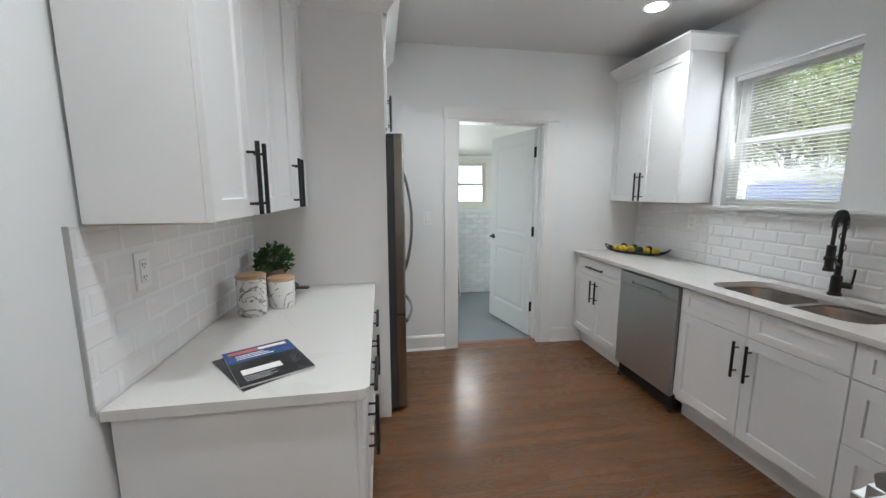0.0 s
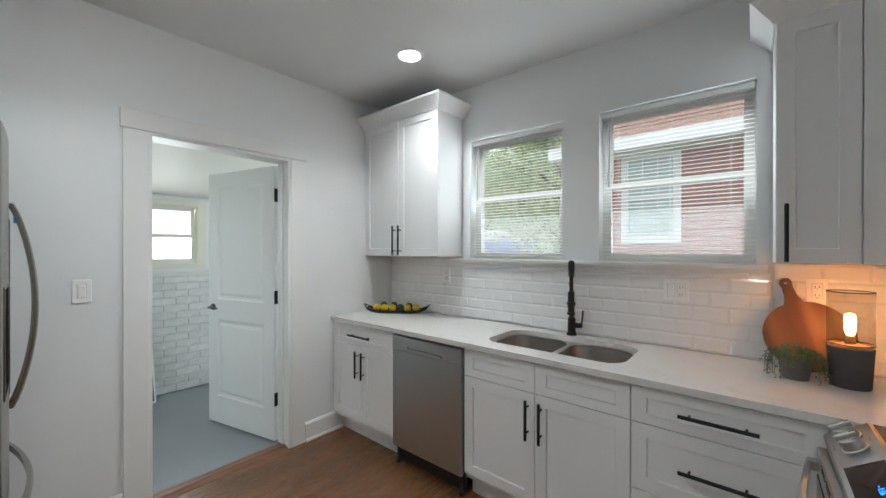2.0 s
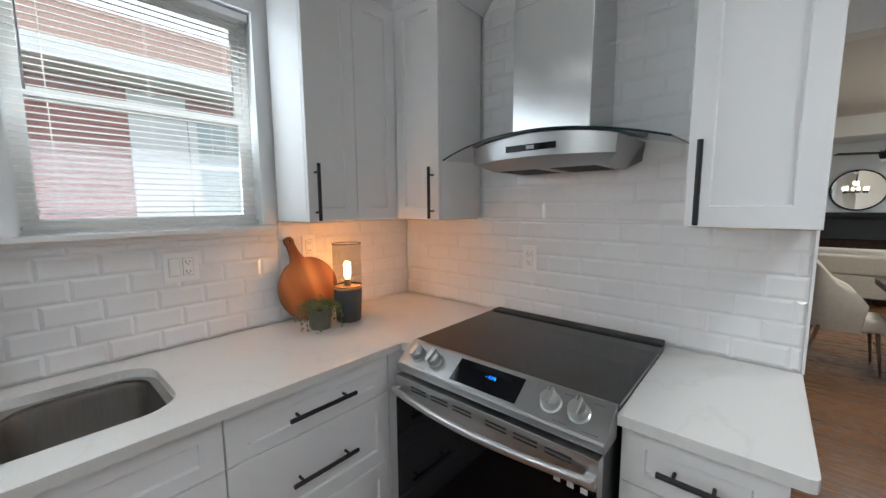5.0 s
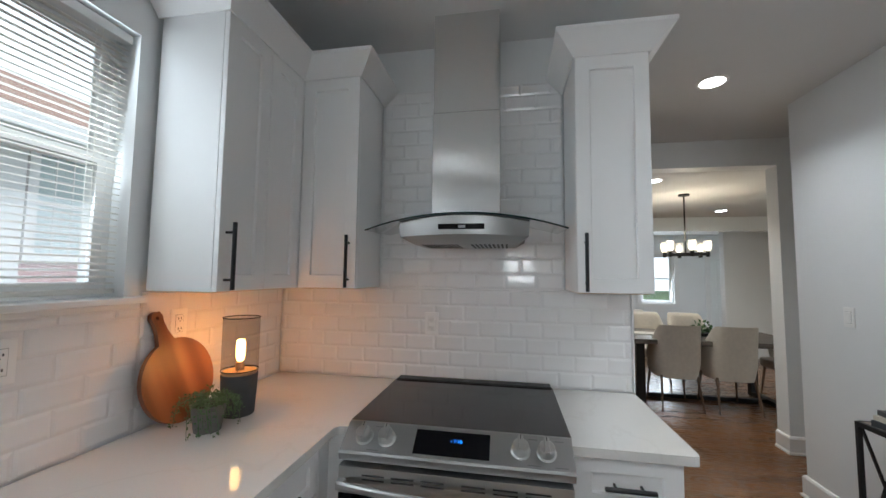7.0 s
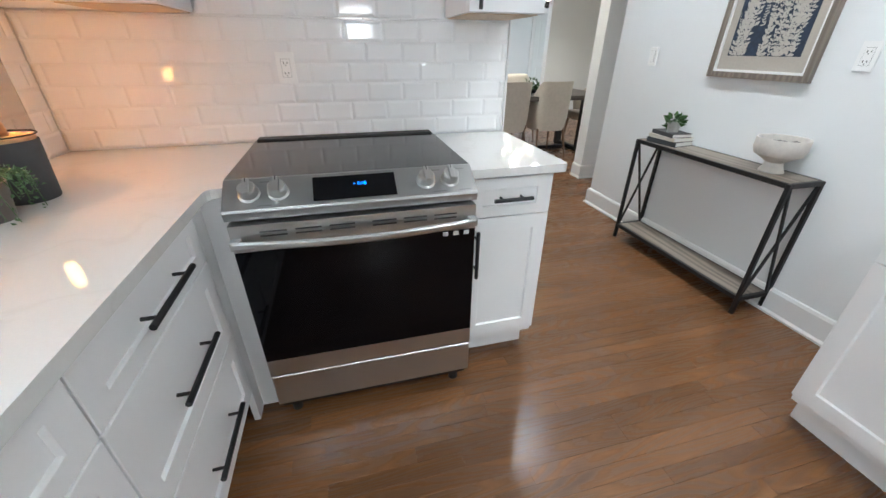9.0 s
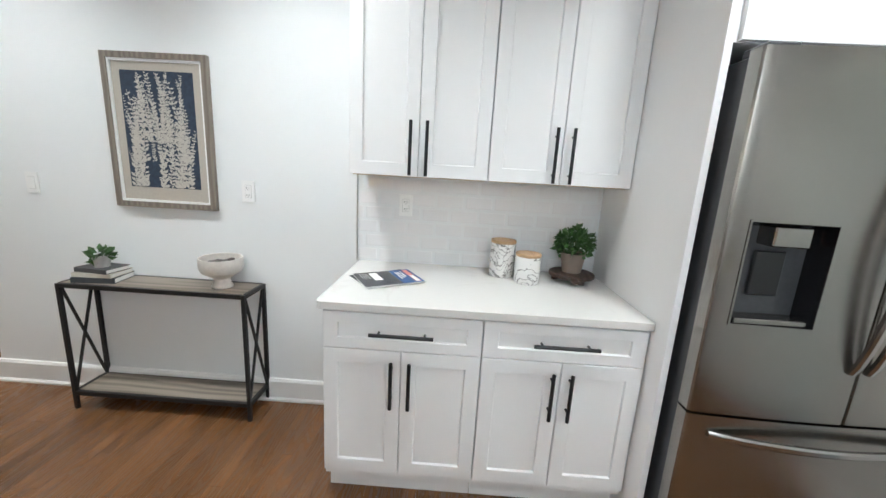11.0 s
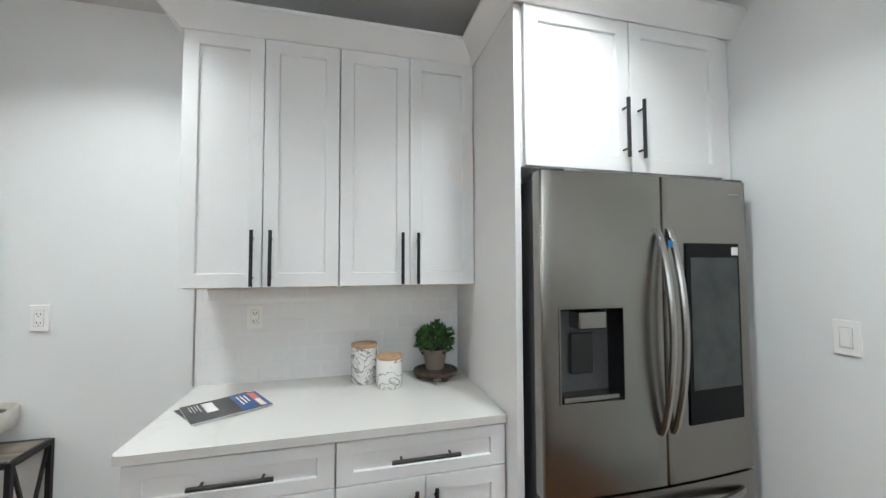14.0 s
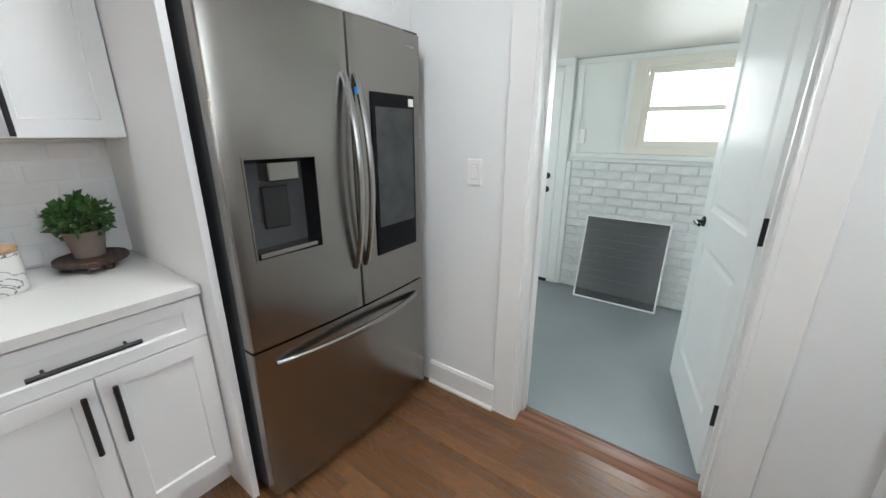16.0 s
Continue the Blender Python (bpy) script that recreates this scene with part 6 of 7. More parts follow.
for s in range(42):
    x0 = rl.uniform(-pw + 0.11, pw - 0.11)
    z0 = -ph + rl.choice((0.112, 0.112, 0.25, 0.35))
    top = rl.uniform(0.22, 0.50)
    bend = rl.uniform(-0.11, 0.11)
    big = rl.choice((0.009, 0.012, 0.018))
    n = int(top / (big * 1.35))
    for k in range(n):
        u = k / n
        cx, cz = x0 + bend * u * u, z0 + top * u
        if cz > ph - 0.095:
            break
        for sd in (-1, 1):
            a = radians(rl.uniform(15, 85)) * sd
            L_ = big * (1.1 - 0.5 * u) * rl.uniform(0.8, 1.2)
            tip = (cx + L_ * 1.7 * math.sin(a), cz + L_ * 1.7 * math.cos(a))
            px, pz = math.cos(a) * L_ * 0.42, -math.sin(a) * L_ * 0.42
            mx_, mz_ = (cx + tip[0]) / 2, (cz + tip[1]) / 2
            quad = [(cx, cz), (mx_ + px, mz_ + pz), tip, (mx_ - px, mz_ - pz)]
            if all(-pw + 0.086 < a_ < pw - 0.086 and -ph + 0.111 < c_ < ph - 0.086 for a_, c_ in quad):
                b.faces.new([b.verts.new((a_, -0.0139 - 0.00002 * s, c_)) for a_, c_ in quad])
    for k in range(8):
        u0, u1 = k / 8, (k + 1) / 8
        p0, p1 = (x0 + bend * u0 * u0, z0 + top * u0), (x0 + bend * u1 * u1, z0 + top * u1)
        if p1[1] < ph - 0.09 and abs(p1[0]) < pw - 0.09:
            b.faces.new([b.verts.new((a_, -0.0139 - 0.00002 * s, c_)) for a_, c_ in ((p0[0] - 0.0012, p0[1]), (p0[0] + 0.0012, p0[1]), (p1[0] + 0.001, p1[1]), (p1[0] - 0.001, p1[1]))])
lv = part("printed_leaves", b, mat("pale_print", (0.52, 0.49, 0.44), 0.8, var=0.1, scale=80), pr_, "pale printed leaves")

# ---- dining room ----
FAB = mat("cream_fabric", (0.58, 0.54, 0.48), 0.9, var=0.05, scale=30, bump=0.25, bump_scale=400)
CLEG = wood("walnut_leg", (0.07, 0.045, 0.03), (0.16, 0.10, 0.065), 0.45, 30.0, along=2, rnd=False)
chair = thing("dining_chair", (0, 0, 0), "cream upholstered dining chair with a curved back", "chair", "dining chairs")
# local: seat faces -y, back at +y
b = bm_()
lp = []
for k in range(21):
    th = radians(-104 + 208 * k / 20)
    w_ = abs(th) / radians(104)
    zt = 0.935 - 0.34 * max(0.0, w_ - 0.45) ** 1.6 / 0.384
    so, co = math.copysign(abs(math.sin(th)) ** 0.62, th), math.copysign(abs(math.cos(th)) ** 0.62, math.cos(th))
    lean = 0.055
    ring = []
    for rx_, ry_, z in ((0.215, 0.215, 0.345), (0.245, 0.235, 0.50), (0.250, 0.240 + lean * 0.6, zt - 0.03), (0.243, 0.232 + lean, zt), (0.212, 0.205 + lean * 0.9, zt - 0.004), (0.200, 0.185 + lean * 0.5, zt - 0.05), (0.195, 0.17, 0.47), (0.185, 0.17, 0.345)):
        ring.append((rx_ * so, ry_ * co, z))
    lp.append(ring)
loft(b, lp)
bmesh.ops.recalc_face_normals(b, faces=b.faces)
part("backrest", b, FAB, chair, smooth=60)
part("seat", box(bm_(), -0.20, 0.20, -0.25, 0.17, 0.36, 0.475, 0.035, 3), FAB, chair, smooth=50)
for sx in (-1, 1):
    for y0, y1 in ((-0.19, -0.23), (0.16, 0.25)):
        part("leg", tube(bm_(), (sx * 0.21, y1, 0.0), (sx * 0.18, y0, 0.37), 0.009, 10, 0.016), CLEG, chair, smooth=40)
CHAIRS = [(-0.42, -2.93, 0), (-0.98, -2.93, 0), (-0.52, -4.02, 180), (-1.08, -4.02, 180), (0.42, -3.30, -90), (-1.93, -3.40, 90)]
for k, (x, y, a) in enumerate(CHAIRS):
    m = pose(x, y, 0, 0, 0, a)
    if k == 0:
        chair.matrix_world = m
    else:
        copy_thing(chair, m)
TWOOD = wood("grey_walnut", (0.045, 0.038, 0.033), (0.12, 0.10, 0.088), 0.4, 14.0, along=0, rnd=False)
tb = thing("dining_table", (-0.78, -3.22, 0), "long dark wood dining table on black steel legs", "table")
part("tabletop", box(bm_(), -1.0, 0.98, -0.47, 0.47, 0.705, 0.76, 0.004), TWOOD, tb)
for sx in (-0.78, 0.70):
    for sy in (-0.30, 0.26):
        part("leg", box(bm_(), sx - 0.045, sx + 0.045, sy - 0.03, sy + 0.03, 0.0, 0.704, 0.003), BLACK, tb)
    part("foot_bar", box(bm_(), sx - 0.04, sx + 0.04, -0.269, 0.229, 0.0, 0.05, 0.002), BLACK, tb)
part("stretcher", box(bm_(), -0.739, 0.659, -0.03, 0.03, 0.002, 0.045, 0.002), BLACK, tb)
tc_ = thing("table_runner", (-0.25, -3.2, 0.76), "folded white linen on the dining table", "linen")
b = bm_()
box(b, -0.22, 0.22, -0.10, 0.10, 0.0, 0.012, 0.004)
part("cloth", b, mat("linen", (0.72, 0.71, 0.69), 0.9, var=0.05, scale=40, bump=0.4, bump_scale=60), tc_)
cp = thing("table_centrepiece", (-0.86, -3.22, 0.76), "low dark bowl of greenery on the dining table", "centrepiece")
part("bowl", lathe(bm_(), [(0.09, 0), (0.16, 0.035), (0.165, 0.045), (0.155, 0.045), (0.02, 0.02)], 28), BLACK, cp, smooth=40)
b = bm_()
leaf_bush(b, 120, 0.12, 0.05, (0, 0, 0.05), 0.3)
part("greenery", b, PLEAF, cp)

# chandelier
ch = thing("chandelier", (-0.715, -3.22, 0), "black ring chandelier with glass cup shades, lit", "chandelier")
part("canopy", lathe(bm_(), [(0.06, DTOP - 0.022), (0.062, DTOP - 0.018), (0.062, DTOP - 0.001), (0.01, DTOP - 0.001)], 28), BLACK, ch, smooth=40)
part("stem", tube(bm_(), (0, 0, 1.74), (0, 0, DTOP - 0.02), 0.009, 10), BLACK, ch, smooth=40)
b = bm_()
pipe(b, [(0.23 * math.cos(6.2832 * k / 40), 0.23 * math.sin(6.2832 * k / 40), 1.745) for k in range(41)], 0.011, 8)
part("ring", b, BLACK, ch, smooth=50)
b = bm_()
for k in range(3):
    a = math.pi * k / 3
    tube(b, (-0.23 * math.cos(a), -0.23 * math.sin(a), 1.745), (0.23 * math.cos(a), 0.23 * math.sin(a), 1.745), 0.007, 8)
part("spokes", b, BLACK, ch, smooth=40)
CUP = glass_mat("cup_glass", (0.96, 0.96, 0.95))
for lk in list(CUP.node_tree.links):
    if lk.to_node.bl_idname == "ShaderNodeMixShader" and lk.to_socket == lk.to_node.inputs[0]:
        CUP.node_tree.links.remove(lk)
CUPTR = CUP.node_tree.nodes.new("ShaderNodeBsdfTranslucent")
for nd in CUP.node_tree.nodes:
    if nd.bl_idname == "ShaderNodeMixShader":
        nd.inputs[0].default_value = 0.3
        CUP.node_tree.links.new(CUPTR.outputs[0], nd.inputs[2])
WARMB = glow("warm_bulb", (1.0, 0.80, 0.55), 14.0)
for k in range(6):
    a = 2 * math.pi * (k + 0.4) / 6
    x, y = 0.23 * math.cos(a), 0.23 * math.sin(a)
    part("socket", lathe(bm_(), [(0.012, 1.71), (0.022, 1.715), (0.022, 1.775), (0.026, 1.78), (0.010, 1.782)], 14, (x, y, 0)), BLACK, ch, smooth=40)
    b = bm_()
    lathe(b, [(0.028, 1.782), (0.042, 1.80), (0.046, 1.86), (0.040, 1.905), (0.0385, 1.905), (0.044, 1.86), (0.040, 1.802), (0.026, 1.785)], 20, (x, y, 0))
    g = part("glass_cup", b, CUP, ch, "clear glass cup", smooth=50)
    g.visible_shadow = False
    part("bulb", lathe(bm_(), [(0.008, 1.786), (0.018, 1.81), (0.024, 1.84), (0.014, 1.866), (0.002, 1.872)], 14, (x, y, 0)), WARMB, g, "glowing bulb", smooth=50)
cl_ = new("chandelier_light", bpy.data.lights.new("chandelier_light", "POINT"))
cl_.data.energy, cl_.data.color, cl_.data.shadow_soft_size = 28.0, (1.0, 0.80, 0.56), 0.045
cl_.location = (-0.715, -3.22, 1.98)

# ---- living room ----
MANT = mat("black_mantel", (0.012, 0.014, 0.017), 0.45, var=0.1, scale=10)
mt = thing("fireplace", (-0.15, -8.44, 0), "black painted fireplace mantel", "fireplace")
part("shelf", box(bm_(), -0.98, 0.98, 0.0, 0.30, 1.235, 1.285, 0.006), MANT, mt)
part("moulding", box(bm_(), -0.92, 0.92, 0.0, 0.24, 1.18, 1.234, 0.01), MANT, mt)
for sx in (-0.80, 0.56):
    part("pilaster", box(bm_(), sx, sx + 0.24, 0.0, 0.19, 0.0, 1.179, 0.006), MANT, mt)
part("frieze", box(bm_(), -0.559, 0.559, 0.0, 0.17, 0.80, 1.179, 0.004), MANT, mt)
part("firebox", box(bm_(), -0.559, 0.559, 0.0, 0.03, 0.0, 0.799), mat("dark_brick", (0.07, 0.04, 0.03), 0.9, var=0.3, scale=20, bump=0.4, bump_scale=30), mt, "sooty firebox back")
rm = thing("round_mirror", (-0.17, -8.44, 1.68), "round wall mirror in a thin black frame", "mirror")
b = bm_()
pipe(b, [(0.355 * math.cos(6.2832 * k / 48), 0.022, 0.355 * math.sin(6.2832 * k / 48)) for k in range(49)], 0.012, 8)
part("frame", b, BLACK, rm, smooth=50)
b = bm_()
bmesh.ops.create_cone(b, cap_ends=True, segments=48, radius1=0.35, radius2=0.35, depth=0.012, matrix=Matrix.Translation((0, 0.014, 0)) @ Matrix.Rotation(radians(90), 4, "X"))
part("glass", b, MIRROR, rm)
sf = thing("sofa", (-0.35, -6.55, 0), "long cream fabric sofa seen from behind", "sofa")
part("frame", box(bm_(), -1.15, 1.15, -0.60, 0.25, 0.10, 0.42, 0.03, 2), FAB, sf, smooth=50)
part("back", box(bm_(), -1.15, 1.15, 0.06, 0.26, 0.421, 0.70, 0.04, 3), FAB, sf, smooth=50)
for sx in (-1.15, 0.97):
    part("arm", box(bm_(), sx, sx + 0.18, -0.60, 0.055, 0.421, 0.60, 0.04, 3), FAB, sf, smooth=50)
for k in range(2):
    part("cushion", box(bm_(), -0.95 + k * 0.96, -0.03 + k * 0.96, -0.16, 0.055, 0.43, 0.78, 0.05, 3), FAB, sf, smooth=50)
for sx in (-1.05, 1.05):
    for y in (-0.5, 0.18):
        part("foot", tube(bm_(), (sx, y, 0), (sx, y, 0.10), 0.02, 10, 0.026), BLACK, sf)
FZ = 2.14
fn = thing("ceiling_fan", (-0.25, -6.85, FZ), "black ceiling fan with slim blades at rest", "ceiling fan")
part("downrod", lathe(bm_(), [(0.07, 0.38), (0.06, 0.30), (0.03, 0.28), (0.03, 0.10), (0.09, 0.08), (0.10, 0.0), (0.08, -0.05), (0.02, -0.06)], 24), BLACK, fn, smooth=40)
for k in range(3):
    a = radians(25 + 120 * k)
    b = box(bm_(), 0.08, 0.62, -0.055, 0.055, 0.0, 0.010, 0.003)
    ob = part("blade", b, BLACK, fn)
    ob.matrix_basis = pose(0, 0, 0.03, 8, 0, math.degrees(a))
part("lamp_bowl", lathe(bm_(), [(0.08, -0.055), (0.07, -0.085), (0.02, -0.095)], 24), WPLASTIC, fn, smooth=40)
ldr = thing("door_3", (-4.25, -8.43, 0), "white front door with dark hinges", "door", kind="structure")
panel_door(ldr, 0.80, 2.03, 0.04, [(0.12, 0.68, 0.22, 0.85), (0.12, 0.68, 1.02, 1.9)], DOORP)
b = bm_()
box(b, -3.448, -3.36, -8.448, -8.42, 0.0, 2.06)
box(b, -4.34, -3.36, -8.448, -8.42, 2.061, 2.15)
solid("trim_door_living", b, TRIM, "white front door casing", "door casing")

# ---- outside ----
GRASS = mat("grass", (0.07, 0.12, 0.03), 0.9, var=0.35, scale=3, bump=0.4, bump_scale=30)
b = bm_()
b.faces.new([b.verts.new(p) for p in ((-60, -60, -0.62), (120, -60, -0.62), (120, 90, -0.62), (-60, 90, -0.62))])
solid("ground", b, GRASS, "lawn around the houses", "ground")
SIDING = mat("red_siding", (0.42, 0.15, 0.13), 0.6, var=0.1, scale=4, bump=0.1, bump_scale=40)
HWHITE = mat("house_trim", (0.80, 0.80, 0.80), 0.5, var=0.03, scale=4)
ROOFM = mat("roof_shingle", (0.36, 0.22, 0.17), 0.85, var=0.15, scale=12, bump=0.3, bump_scale=60)
house = thing("house", (7.0, 0, -0.62), "single-storey red-sided house with white trim", "house")
part("wall", box(bm_(), 0.02, 6.0, -9.0, 3.15, 0.0, 3.60), SIDING, house)
b = bm_()
me_b = None
for k in range(30):
    z = 0.25 + k * 0.112
    box(b, 0.0 - 0.016, 0.019, -9.0, 3.15, z, z + 0.104)
sd = part("siding_boards", b, SIDING, house, "lapped red boards")
sd["kind"] = "stuff"
b = bm_()
slab(b, [(-0.55, 3.62), (-0.55, 3.74), (3.0, 5.5), (6.6, 3.74), (6.6, 3.62)], [], -9.4, 3.5, axis=1)
part("roof", b, ROOFM, house)
b = bm_()
box(b, -0.60, -0.545, -9.4, 3.55, 3.56, 3.76, 0.01)
box(b, -0.545, 0.02, -9.4, 3.5, 3.56, 3.60)
part("gutter", b, HWHITE, house, "white gutter and soffit")
part("corner_board", box(bm_(), -0.03, 0.06, 3.06, 3.18, 0.0, 3.56), HWHITE, house)
for y0, y1, z0, z1 in ((1.78, 2.42, 2.26, 3.50), (-0.74, -0.18, 2.0, 3.24), (-2.16, -1.60, 2.28, 3.48), (-5.0, -4.0, 2.1, 3.4)):
    b = slab(bm_(), [(y0 - 0.1, z0 - 0.1), (y1 + 0.1, z0 - 0.1), (y1 + 0.1, z1 + 0.1), (y0 - 0.1, z1 + 0.1)], [[(y0, z0), (y1, z0), (y1, z1), (y0, z1)]], -0.06, 0.01, axis=0)
    zm = (z0 + z1) / 2
    box(b, -0.045, 0.0, y0, y1, zm - 0.03, zm + 0.03)
    wi = part("window", b, HWHITE, house)
    part("pane", box(bm_(), -0.022, -0.018, y0, y1, z0, z1), mat("house_pane", (0.45, 0.55, 0.56), 0.15, var=0.08, scale=3), wi, "pale reflecting glass")
    b = bm_()
    for k in range(1, 3):
        yy = y0 + (y1 - y0) * k / 3
        box(b, -0.03, -0.022, yy - 0.008, yy + 0.008, z0, z1)
    for k in (0.25, 0.75):
        zz = z0 + (z1 - z0) * k
        box(b, -0.03, -0.022, y0, y1, zz - 0.008, zz + 0.008)
    part("glazing_bar", b, HWHITE, wi)
part("wall_panel", box(bm_(), -0.05, -0.018, -1.48, -0.85, 1.5, 3.5), HWHITE, house, "white board between the windows")
part("wall_panel", box(bm_(), -0.05, -0.018, -0.07, 0.54, 1.5, 3.5), HWHITE, house, "white board beside the window")
LEAF = mat("tree_leaf", (0.34, 0.42, 0.16), 0.6, var=0.4, scale=0.9)
LEAF2 = mat("hedge_leaf", (0.28, 0.38, 0.13), 0.6, var=0.4, scale=1.5)
BARK = mat("bark", (0.14, 0.10, 0.07), 0.9, var=0.3, scale=12, bump=0.5, bump_scale=20)
rng = random.Random(5)


def leaves(b, centres, count, size):
    for _ in range(count):
        c, r = centres[rng.randrange(len(centres))]
        d = Vector((rng.gauss(0, 1), rng.gauss(0, 1), rng.gauss(0, 1))).normalized() * r * rng.random() ** 0.5
        p = Vector(c) + d
        a = Vector((rng.gauss(0, 1), rng.gauss(0, 1), rng.gauss(0, 1))).normalized()
        t = a.orthogonal().normalized()
        s = size * rng.uniform(0.6, 1.3)
        v = [b.verts.new(p + q) for q in (a * s, t * s * 0.5, -a * s, -t * s * 0.5)]
        b.faces.new(v)


def tree(x, y, h, spread, n, label, material=LEAF):
    c = thing("tree", (x, y, -0.62), label, "tree", "garden trees")
    b = bm_()
    pipe(b, [(0, 0, 0), (0.05, 0.03, h * 0.25), (-0.05, 0.05, h * 0.5), (0.05, 0, h * 0.8)], [0.2, 0.15, 0.11, 0.05], 8)
    cl = []
    for k in range(15):
        a = k * 2.4
        z = h * rng.uniform(0.22, 0.75)
        r = spread * rng.uniform(0.4, 0.95)
        tip = (r * math.cos(a), r * math.sin(a), z + h * rng.uniform(0.08, 0.25))
        pipe(b, [(0, 0, z * 0.85), (tip[0] * 0.5, tip[1] * 0.5, (z + tip[2]) / 2), tip], [0.07, 0.045, 0.02], 6)
        cl.append((tip, spread * rng.uniform(0.34, 0.58)))
    cl.append(((0, 0, h * 0.9), spread * 0.5))
    part("trunk", b, BARK, c, smooth=50)
    b = bm_()
    leaves(b, cl, n, 0.085)
    part("crown", b, material, c)


for x, y, h, s in ((11.2, 4.9, 6.5, 2.4), (16.5, 12.0, 8.0, 3.0), (18.5, 9.5, 7.5, 3.2), (12.5, 13.5, 7.0, 2.6), (17.5, 6.0, 8.5, 3.2), (19, 15, 9.0, 3.5), (16.0, 19.5, 8.0, 3.2), (22, 10, 9, 3.6)):
    tree(x, y, h, s, 16000, "leafy garden tree with light green foliage")
hd_ = thing("hedge", (10.0, 9.0, -0.62), "row of dense green bushes along the lot", "hedge")
b = bm_()
leaves(b, [((rng.uniform(-0.5, 0.8) + k * 0.35, -5.2 + k * 1.05, rng.uniform(0.3, 1.5)), rng.uniform(0.5, 0.9)) for k in range(14) if k not in (3, 4, 5)], 24000, 0.075)
part("foliage", b, LEAF2, hd_)
vn = thing("parked_van", (13.4, 9.15, -0.62), "blue and white parked van beyond the garden", "vehicle")
VB = mat("van_blue", (0.03, 0.12, 0.55), 0.3, var=0.05, scale=5)
b = bm_()
box(b, -2.2, 2.2, -0.85, 0.85, 0.35, 2.35, 0.12, 3)
part("lower_body", b, VB, vn)
b = bm_()
box(b, -2.1, 1.5, -0.78, 0.78, 2.351, 2.75, 0.16, 3)
part("cab_roof", b, HWHITE, vn)
for sx in (-1.4, 1.4):
    for yy in (-0.85, 0.85):
        b = tube(bm_(), (sx, yy - 0.1, 0.33), (sx, yy + 0.1, 0.33), 0.33, 20)
        part("wheel", b, BPLASTIC, vn, smooth=40)

# ---- sky backdrop far off ----
b = bm_()
R = 75.0
lo = [b.verts.new((R * math.cos(6.2832 * k / 40), R * math.sin(6.2832 * k / 40), -3.0)) for k in range(40)]
hi = [b.verts.new((R * math.cos(6.2832 * k / 40), R * math.sin(6.2832 * k / 40), 48.0)) for k in range(40)]
for k in range(40):
    b.faces.new((lo[k], lo[(k + 1) % 40], hi[(k + 1) % 40], hi[k]))
solid("backdrop", b, glow("overcast_haze", (0.95, 0.98, 1.0), 1.5), "bright overcast sky", "sky")

# ---- tiles ----
TW, TH, JT = 0.1545, 0.0775, 0.0010
tile_cache = {}


def tile_mesh(w, h):
    key = (round(w, 3), round(h, 3))
    if key not in tile_cache:
        b = bm_()
        bev, d, d0 = min(0.011, w * 0.3, h * 0.3), 0.0088, 0.0056
        l0 = [(0, 0, 0), (w, 0, 0), (w, 0, h), (0, 0, h)]
        l1 = [(x, -d0, z) for x, _, z in l0]
        l2 = [(bev, -d, bev), (w - bev, -d, bev), (w - bev, -d, h - bev), (bev, -d, h - bev)]
        loft(b, [l0, l1, l2], cap0=False)
        bmesh.ops.recalc_face_normals(b, faces=b.faces)
        tile_cache[key] = mesh_of("tile", b, TILE)
    return tile_cache[key]


def tiling(name, m, x0, x1, z0, z1, label, skip=None, shift=0.0, splash=None):
    """Running bond of bevelled tiles; local x to the right, facing -y, tile faces at y = 0."""
    c = splash or thing(name, m, label, "backsplash", kind="structure")
    part("grout_bed", box(bm_(), x0, x1, 0.0026, 0.0078, z0, z1), GROUT, c)
    r, z = 0, z0
    while z < z1 - 0.006:
        h = min(TH, z1 - z)
        x = x0 - (shift + (TW / 2 if r % 2 else 0)) % TW
        while x < x1 - 0.004:
            a, e = max(x, x0), min(x + TW, x1)
            if e - a > 0.012 and not (skip and skip((a + e) / 2, z + h / 2)):
                t = new("tile", tile_mesh(e - a - JT, h - JT))
                t.parent = c
                t.location = (a + JT / 2, 0.0078, z + JT / 2)
            x += TW
        z += TH
        r += 1
    return c


Z0 = COUNTER + 0.001
se = tiling("backsplash_east", pose(E, 0, 0, 0, 0, -90), -2.588, -0.757, Z0, WZ0 - 0.041, "white bevelled subway tile behind the sink", shift=0.03)
tiling("", None, -0.756, -(S + 0.0), Z0, UP0 - 0.001, "", shift=0.07, splash=se)
tiling("", None, -(N - 0.001), -2.5885, Z0, UP0 - 0.001, "", shift=0.02, splash=se)
ss = tiling("backsplash_south", pose(0, S, 0, 0, 0, 180), -E + 0.001, -0.866, Z0, UP0 - 0.001, "white bevelled subway tile behind the range", shift=0.05)
tiling("", None, -2.121, -1.171, UP0 - 0.0005, 2.46, "", shift=0.11, splash=ss)
tiling("backsplash_west", pose(W, 0, 0, 0, 0, 90), 1.094, 2.396, Z0, UP0 - 0.001, "white bevelled subway tile above the small worktop", shift=0.04)
b = bm_()
box(b, W - 0.0, W + 0.011, 1.088, 1.0935, COUNTER, UP0)
solid("trim_tile_edge", b, STEEL, "thin metal tile edge trim", "trim")
b = bm_()
box(b, 0.858, 0.8655, S - 0.008, S + 0.011, COUNTER, UP0)
solid("trim_tile_edge_south", b, TRIM, "thin white tile edge trim", "trim")

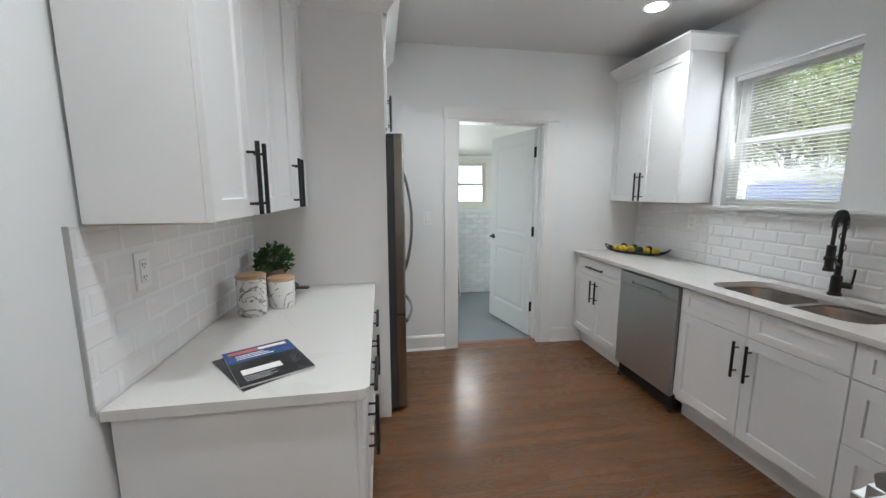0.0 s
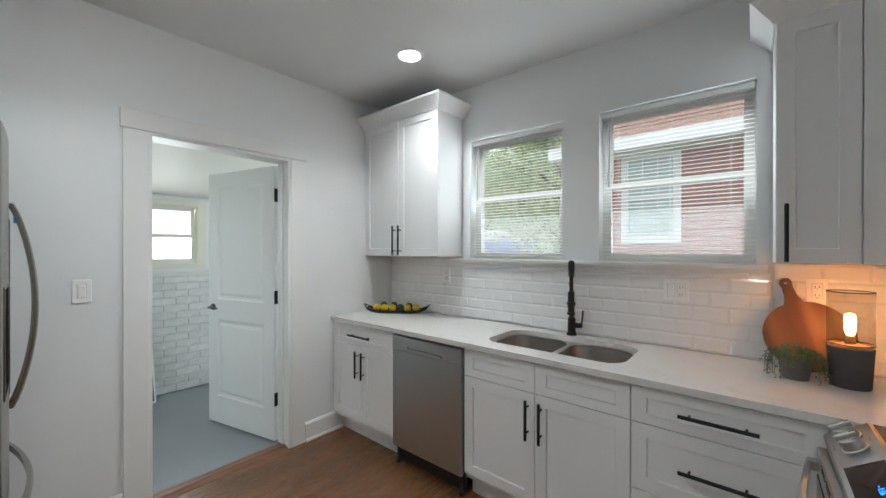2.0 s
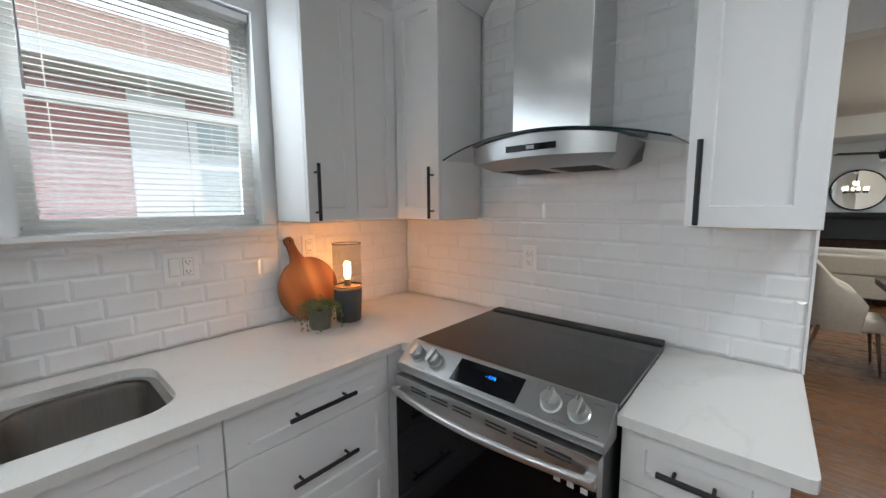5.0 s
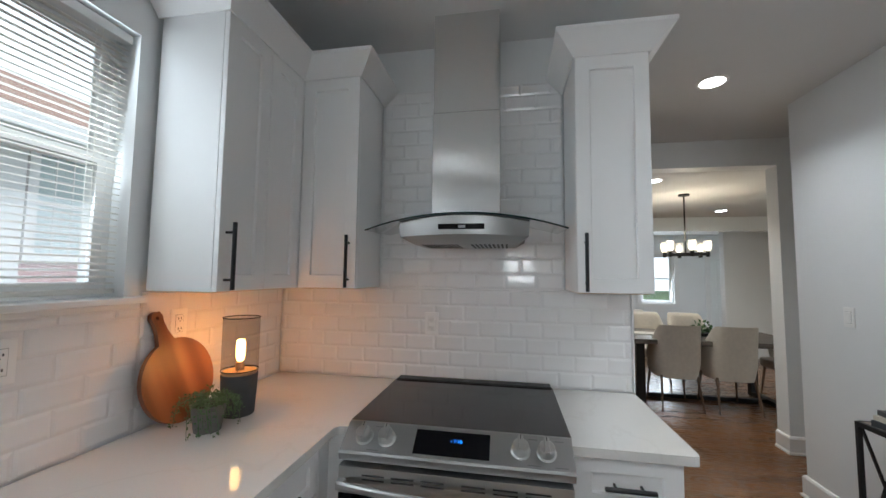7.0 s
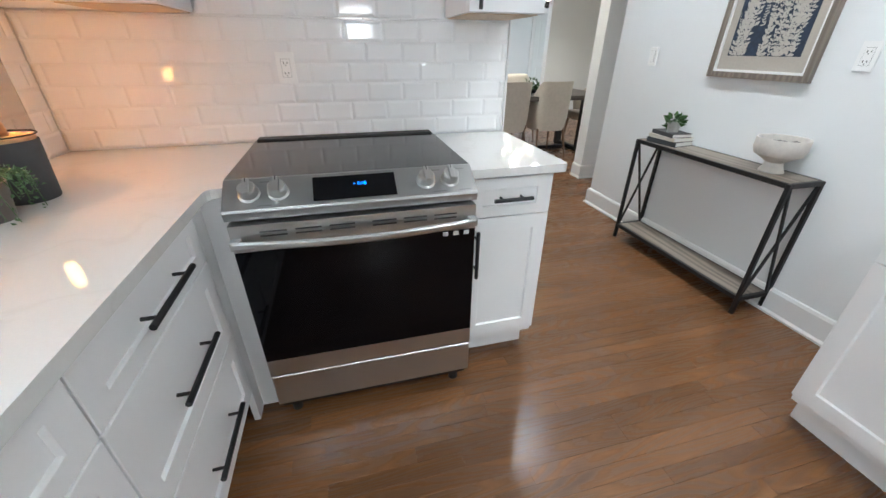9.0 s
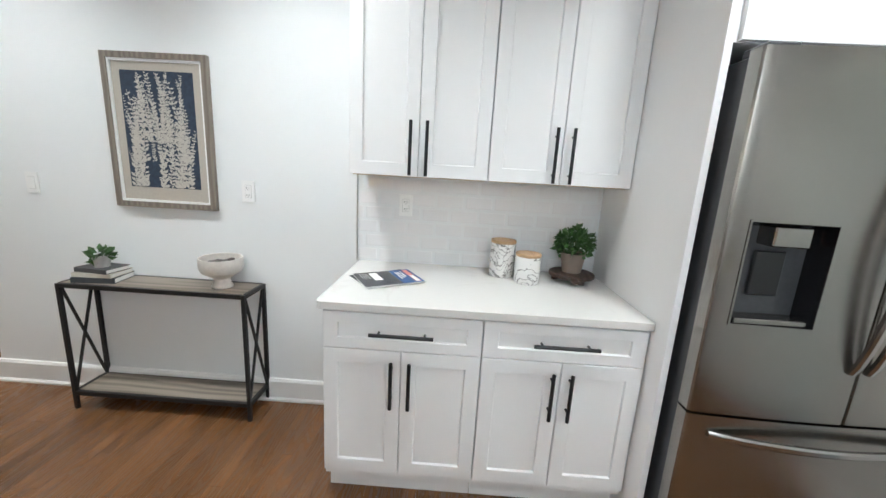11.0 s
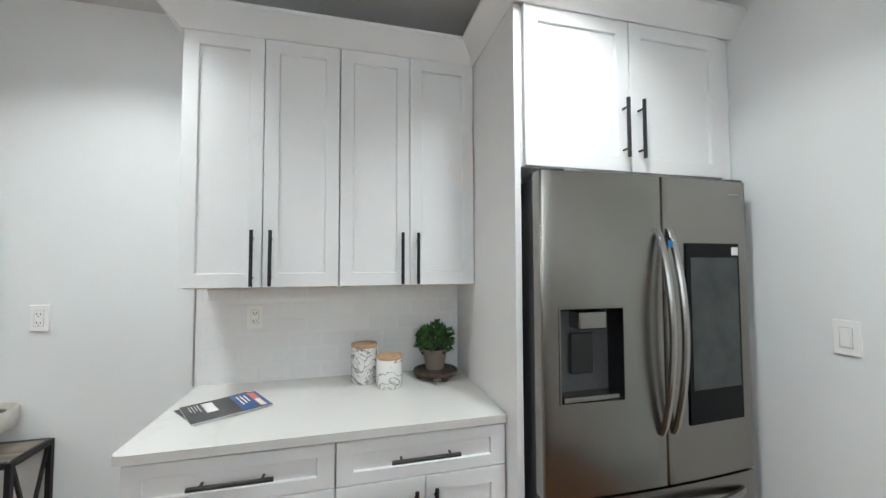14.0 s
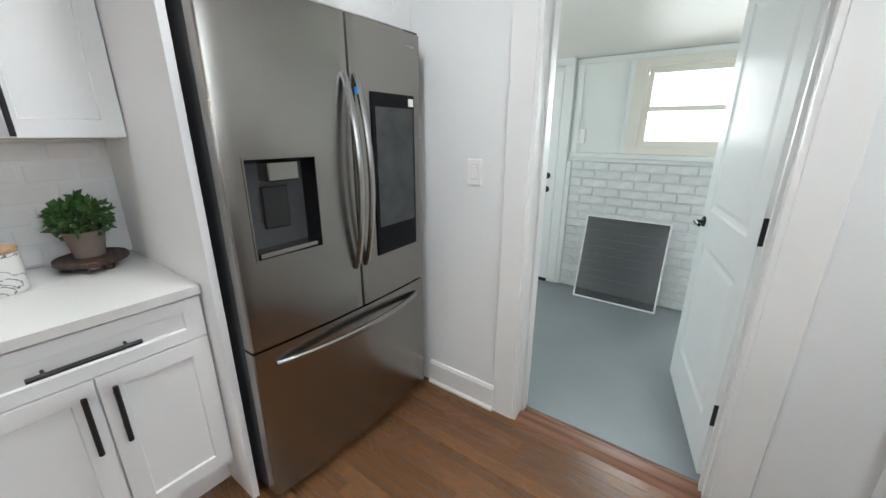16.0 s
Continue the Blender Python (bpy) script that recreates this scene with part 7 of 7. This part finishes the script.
# ---- painted brick on the porch ----
BRICK = mat("painted_brick", (0.70, 0.72, 0.71), 0.6, var=0.09, scale=14, bump=0.7, bump_scale=45, vary_obj=0.07)
MORTAR = mat("painted_mortar", (0.66, 0.675, 0.67), 0.8, var=0.1, scale=30, bump=0.6, bump_scale=60)
bw = thing("brick_wainscot", (0, PY, 0), "white painted brick wall under the porch window", "brick wall", kind="structure")
part("mortar_bed", box(bm_(), 0.446, 3.19, 0.004, 0.0118, 0.0, 1.171), MORTAR, bw)
bcache = {}
rb_ = random.Random(3)
r, z = 0, 0.004
while z < 1.16:
    h = min(0.063, 1.168 - z)
    x = 0.448 - (0.105 if r % 2 else 0.0)
    while x < 3.18:
        a, e = max(x, 0.448), min(x + 0.203, 3.185)
        if e - a > 0.03:
            key = (round(e - a, 2), round(h, 3), rb_.randrange(4))
            if key not in bcache:
                bb = bm_()
                box(bb, 0, e - a, -0.006, 0.006, 0, h, 0.004, 1)
                for v in bb.verts:
                    v.co += Vector((rb_.uniform(-1, 1), rb_.uniform(-1, 1), rb_.uniform(-1, 1))) * 0.0022
                bcache[key] = mesh_of("brick", bb, BRICK)
            o = new("brick", bcache[key])
            o.parent = bw
            o.location = (a, rb_.uniform(-0.0025, 0.0025), z)
        x += 0.212
    z += 0.0735
    r += 1

# ---- oak floor ----
fl = tagged(new("floor", mesh_of("floor", box(bm_(), -4.4, E + 0.008, -8.45, N - 0.001, -0.06, -0.0095), OAKBASE)), "stained oak strip floor with satin finish", "floor", kind="structure")
PWID = 0.0575
lens_ = (0.46, 0.62, 0.81, 1.02, 1.26)


def plank_box(b, x0, x1, y0, y1):
    c = 0.0005
    lo_ = [(x0, y0, -0.009), (x1, y0, -0.009), (x1, y1, -0.009), (x0, y1, -0.009)]
    mid_ = [(x, y, -c) for x, y, _ in lo_]
    top_ = [(x0 + c, y0 + c, 0), (x1 - c, y0 + c, 0), (x1 - c, y1 - c, 0), (x0 + c, y1 - c, 0)]
    loft(b, [lo_, mid_, top_], cap0=False)


pm = {}
for L_ in lens_:
    b = bm_()
    plank_box(b, 0, L_ - 0.0003, 0, PWID - 0.0003)
    bmesh.ops.recalc_face_normals(b, faces=b.faces)
    pm[L_] = mesh_of("plank", b, OAK)
rf = random.Random(21)
rest = bm_()
y = N - 0.003 - PWID
count = 0
while y > -8.4:
    near = y > -1.2
    x = (-0.53 if near else -2.6 if y > -1.9 else -3.6) - rf.uniform(0, 0.4)
    lim = E + 0.0
    while x < lim:
        L_ = rf.choice(lens_)
        if near and count < 300 and x + L_ < E + 0.15:
            if x + L_ > W - 0.2 and not (x > 2.16):
                o = new("plank", pm[L_])
                o.parent = fl
                o.location = (x, y, 0)
                count += 1
        else:
            plank_box(rest, x, min(x + L_ - 0.0003, E + 0.1), y, y + PWID - 0.0003)
        x += L_
    y -= PWID
OAKR = OAK.copy()
OAKR.name = "stained_oak_joined"
nt = OAKR.node_tree
for nd in list(nt.nodes):
    if nd.bl_idname == "ShaderNodeObjectInfo":
        ge = nt.nodes.new("ShaderNodeNewGeometry")
        for lk in list(nd.outputs["Random"].links):
            nt.links.new(ge.outputs["Random Per Island"], lk.to_socket)
bmesh.ops.recalc_face_normals(rest, faces=rest.faces)
rp = part("plank_field", rest, OAKR, fl, "oak strips of the far rooms")
rp["kind"] = "stuff"
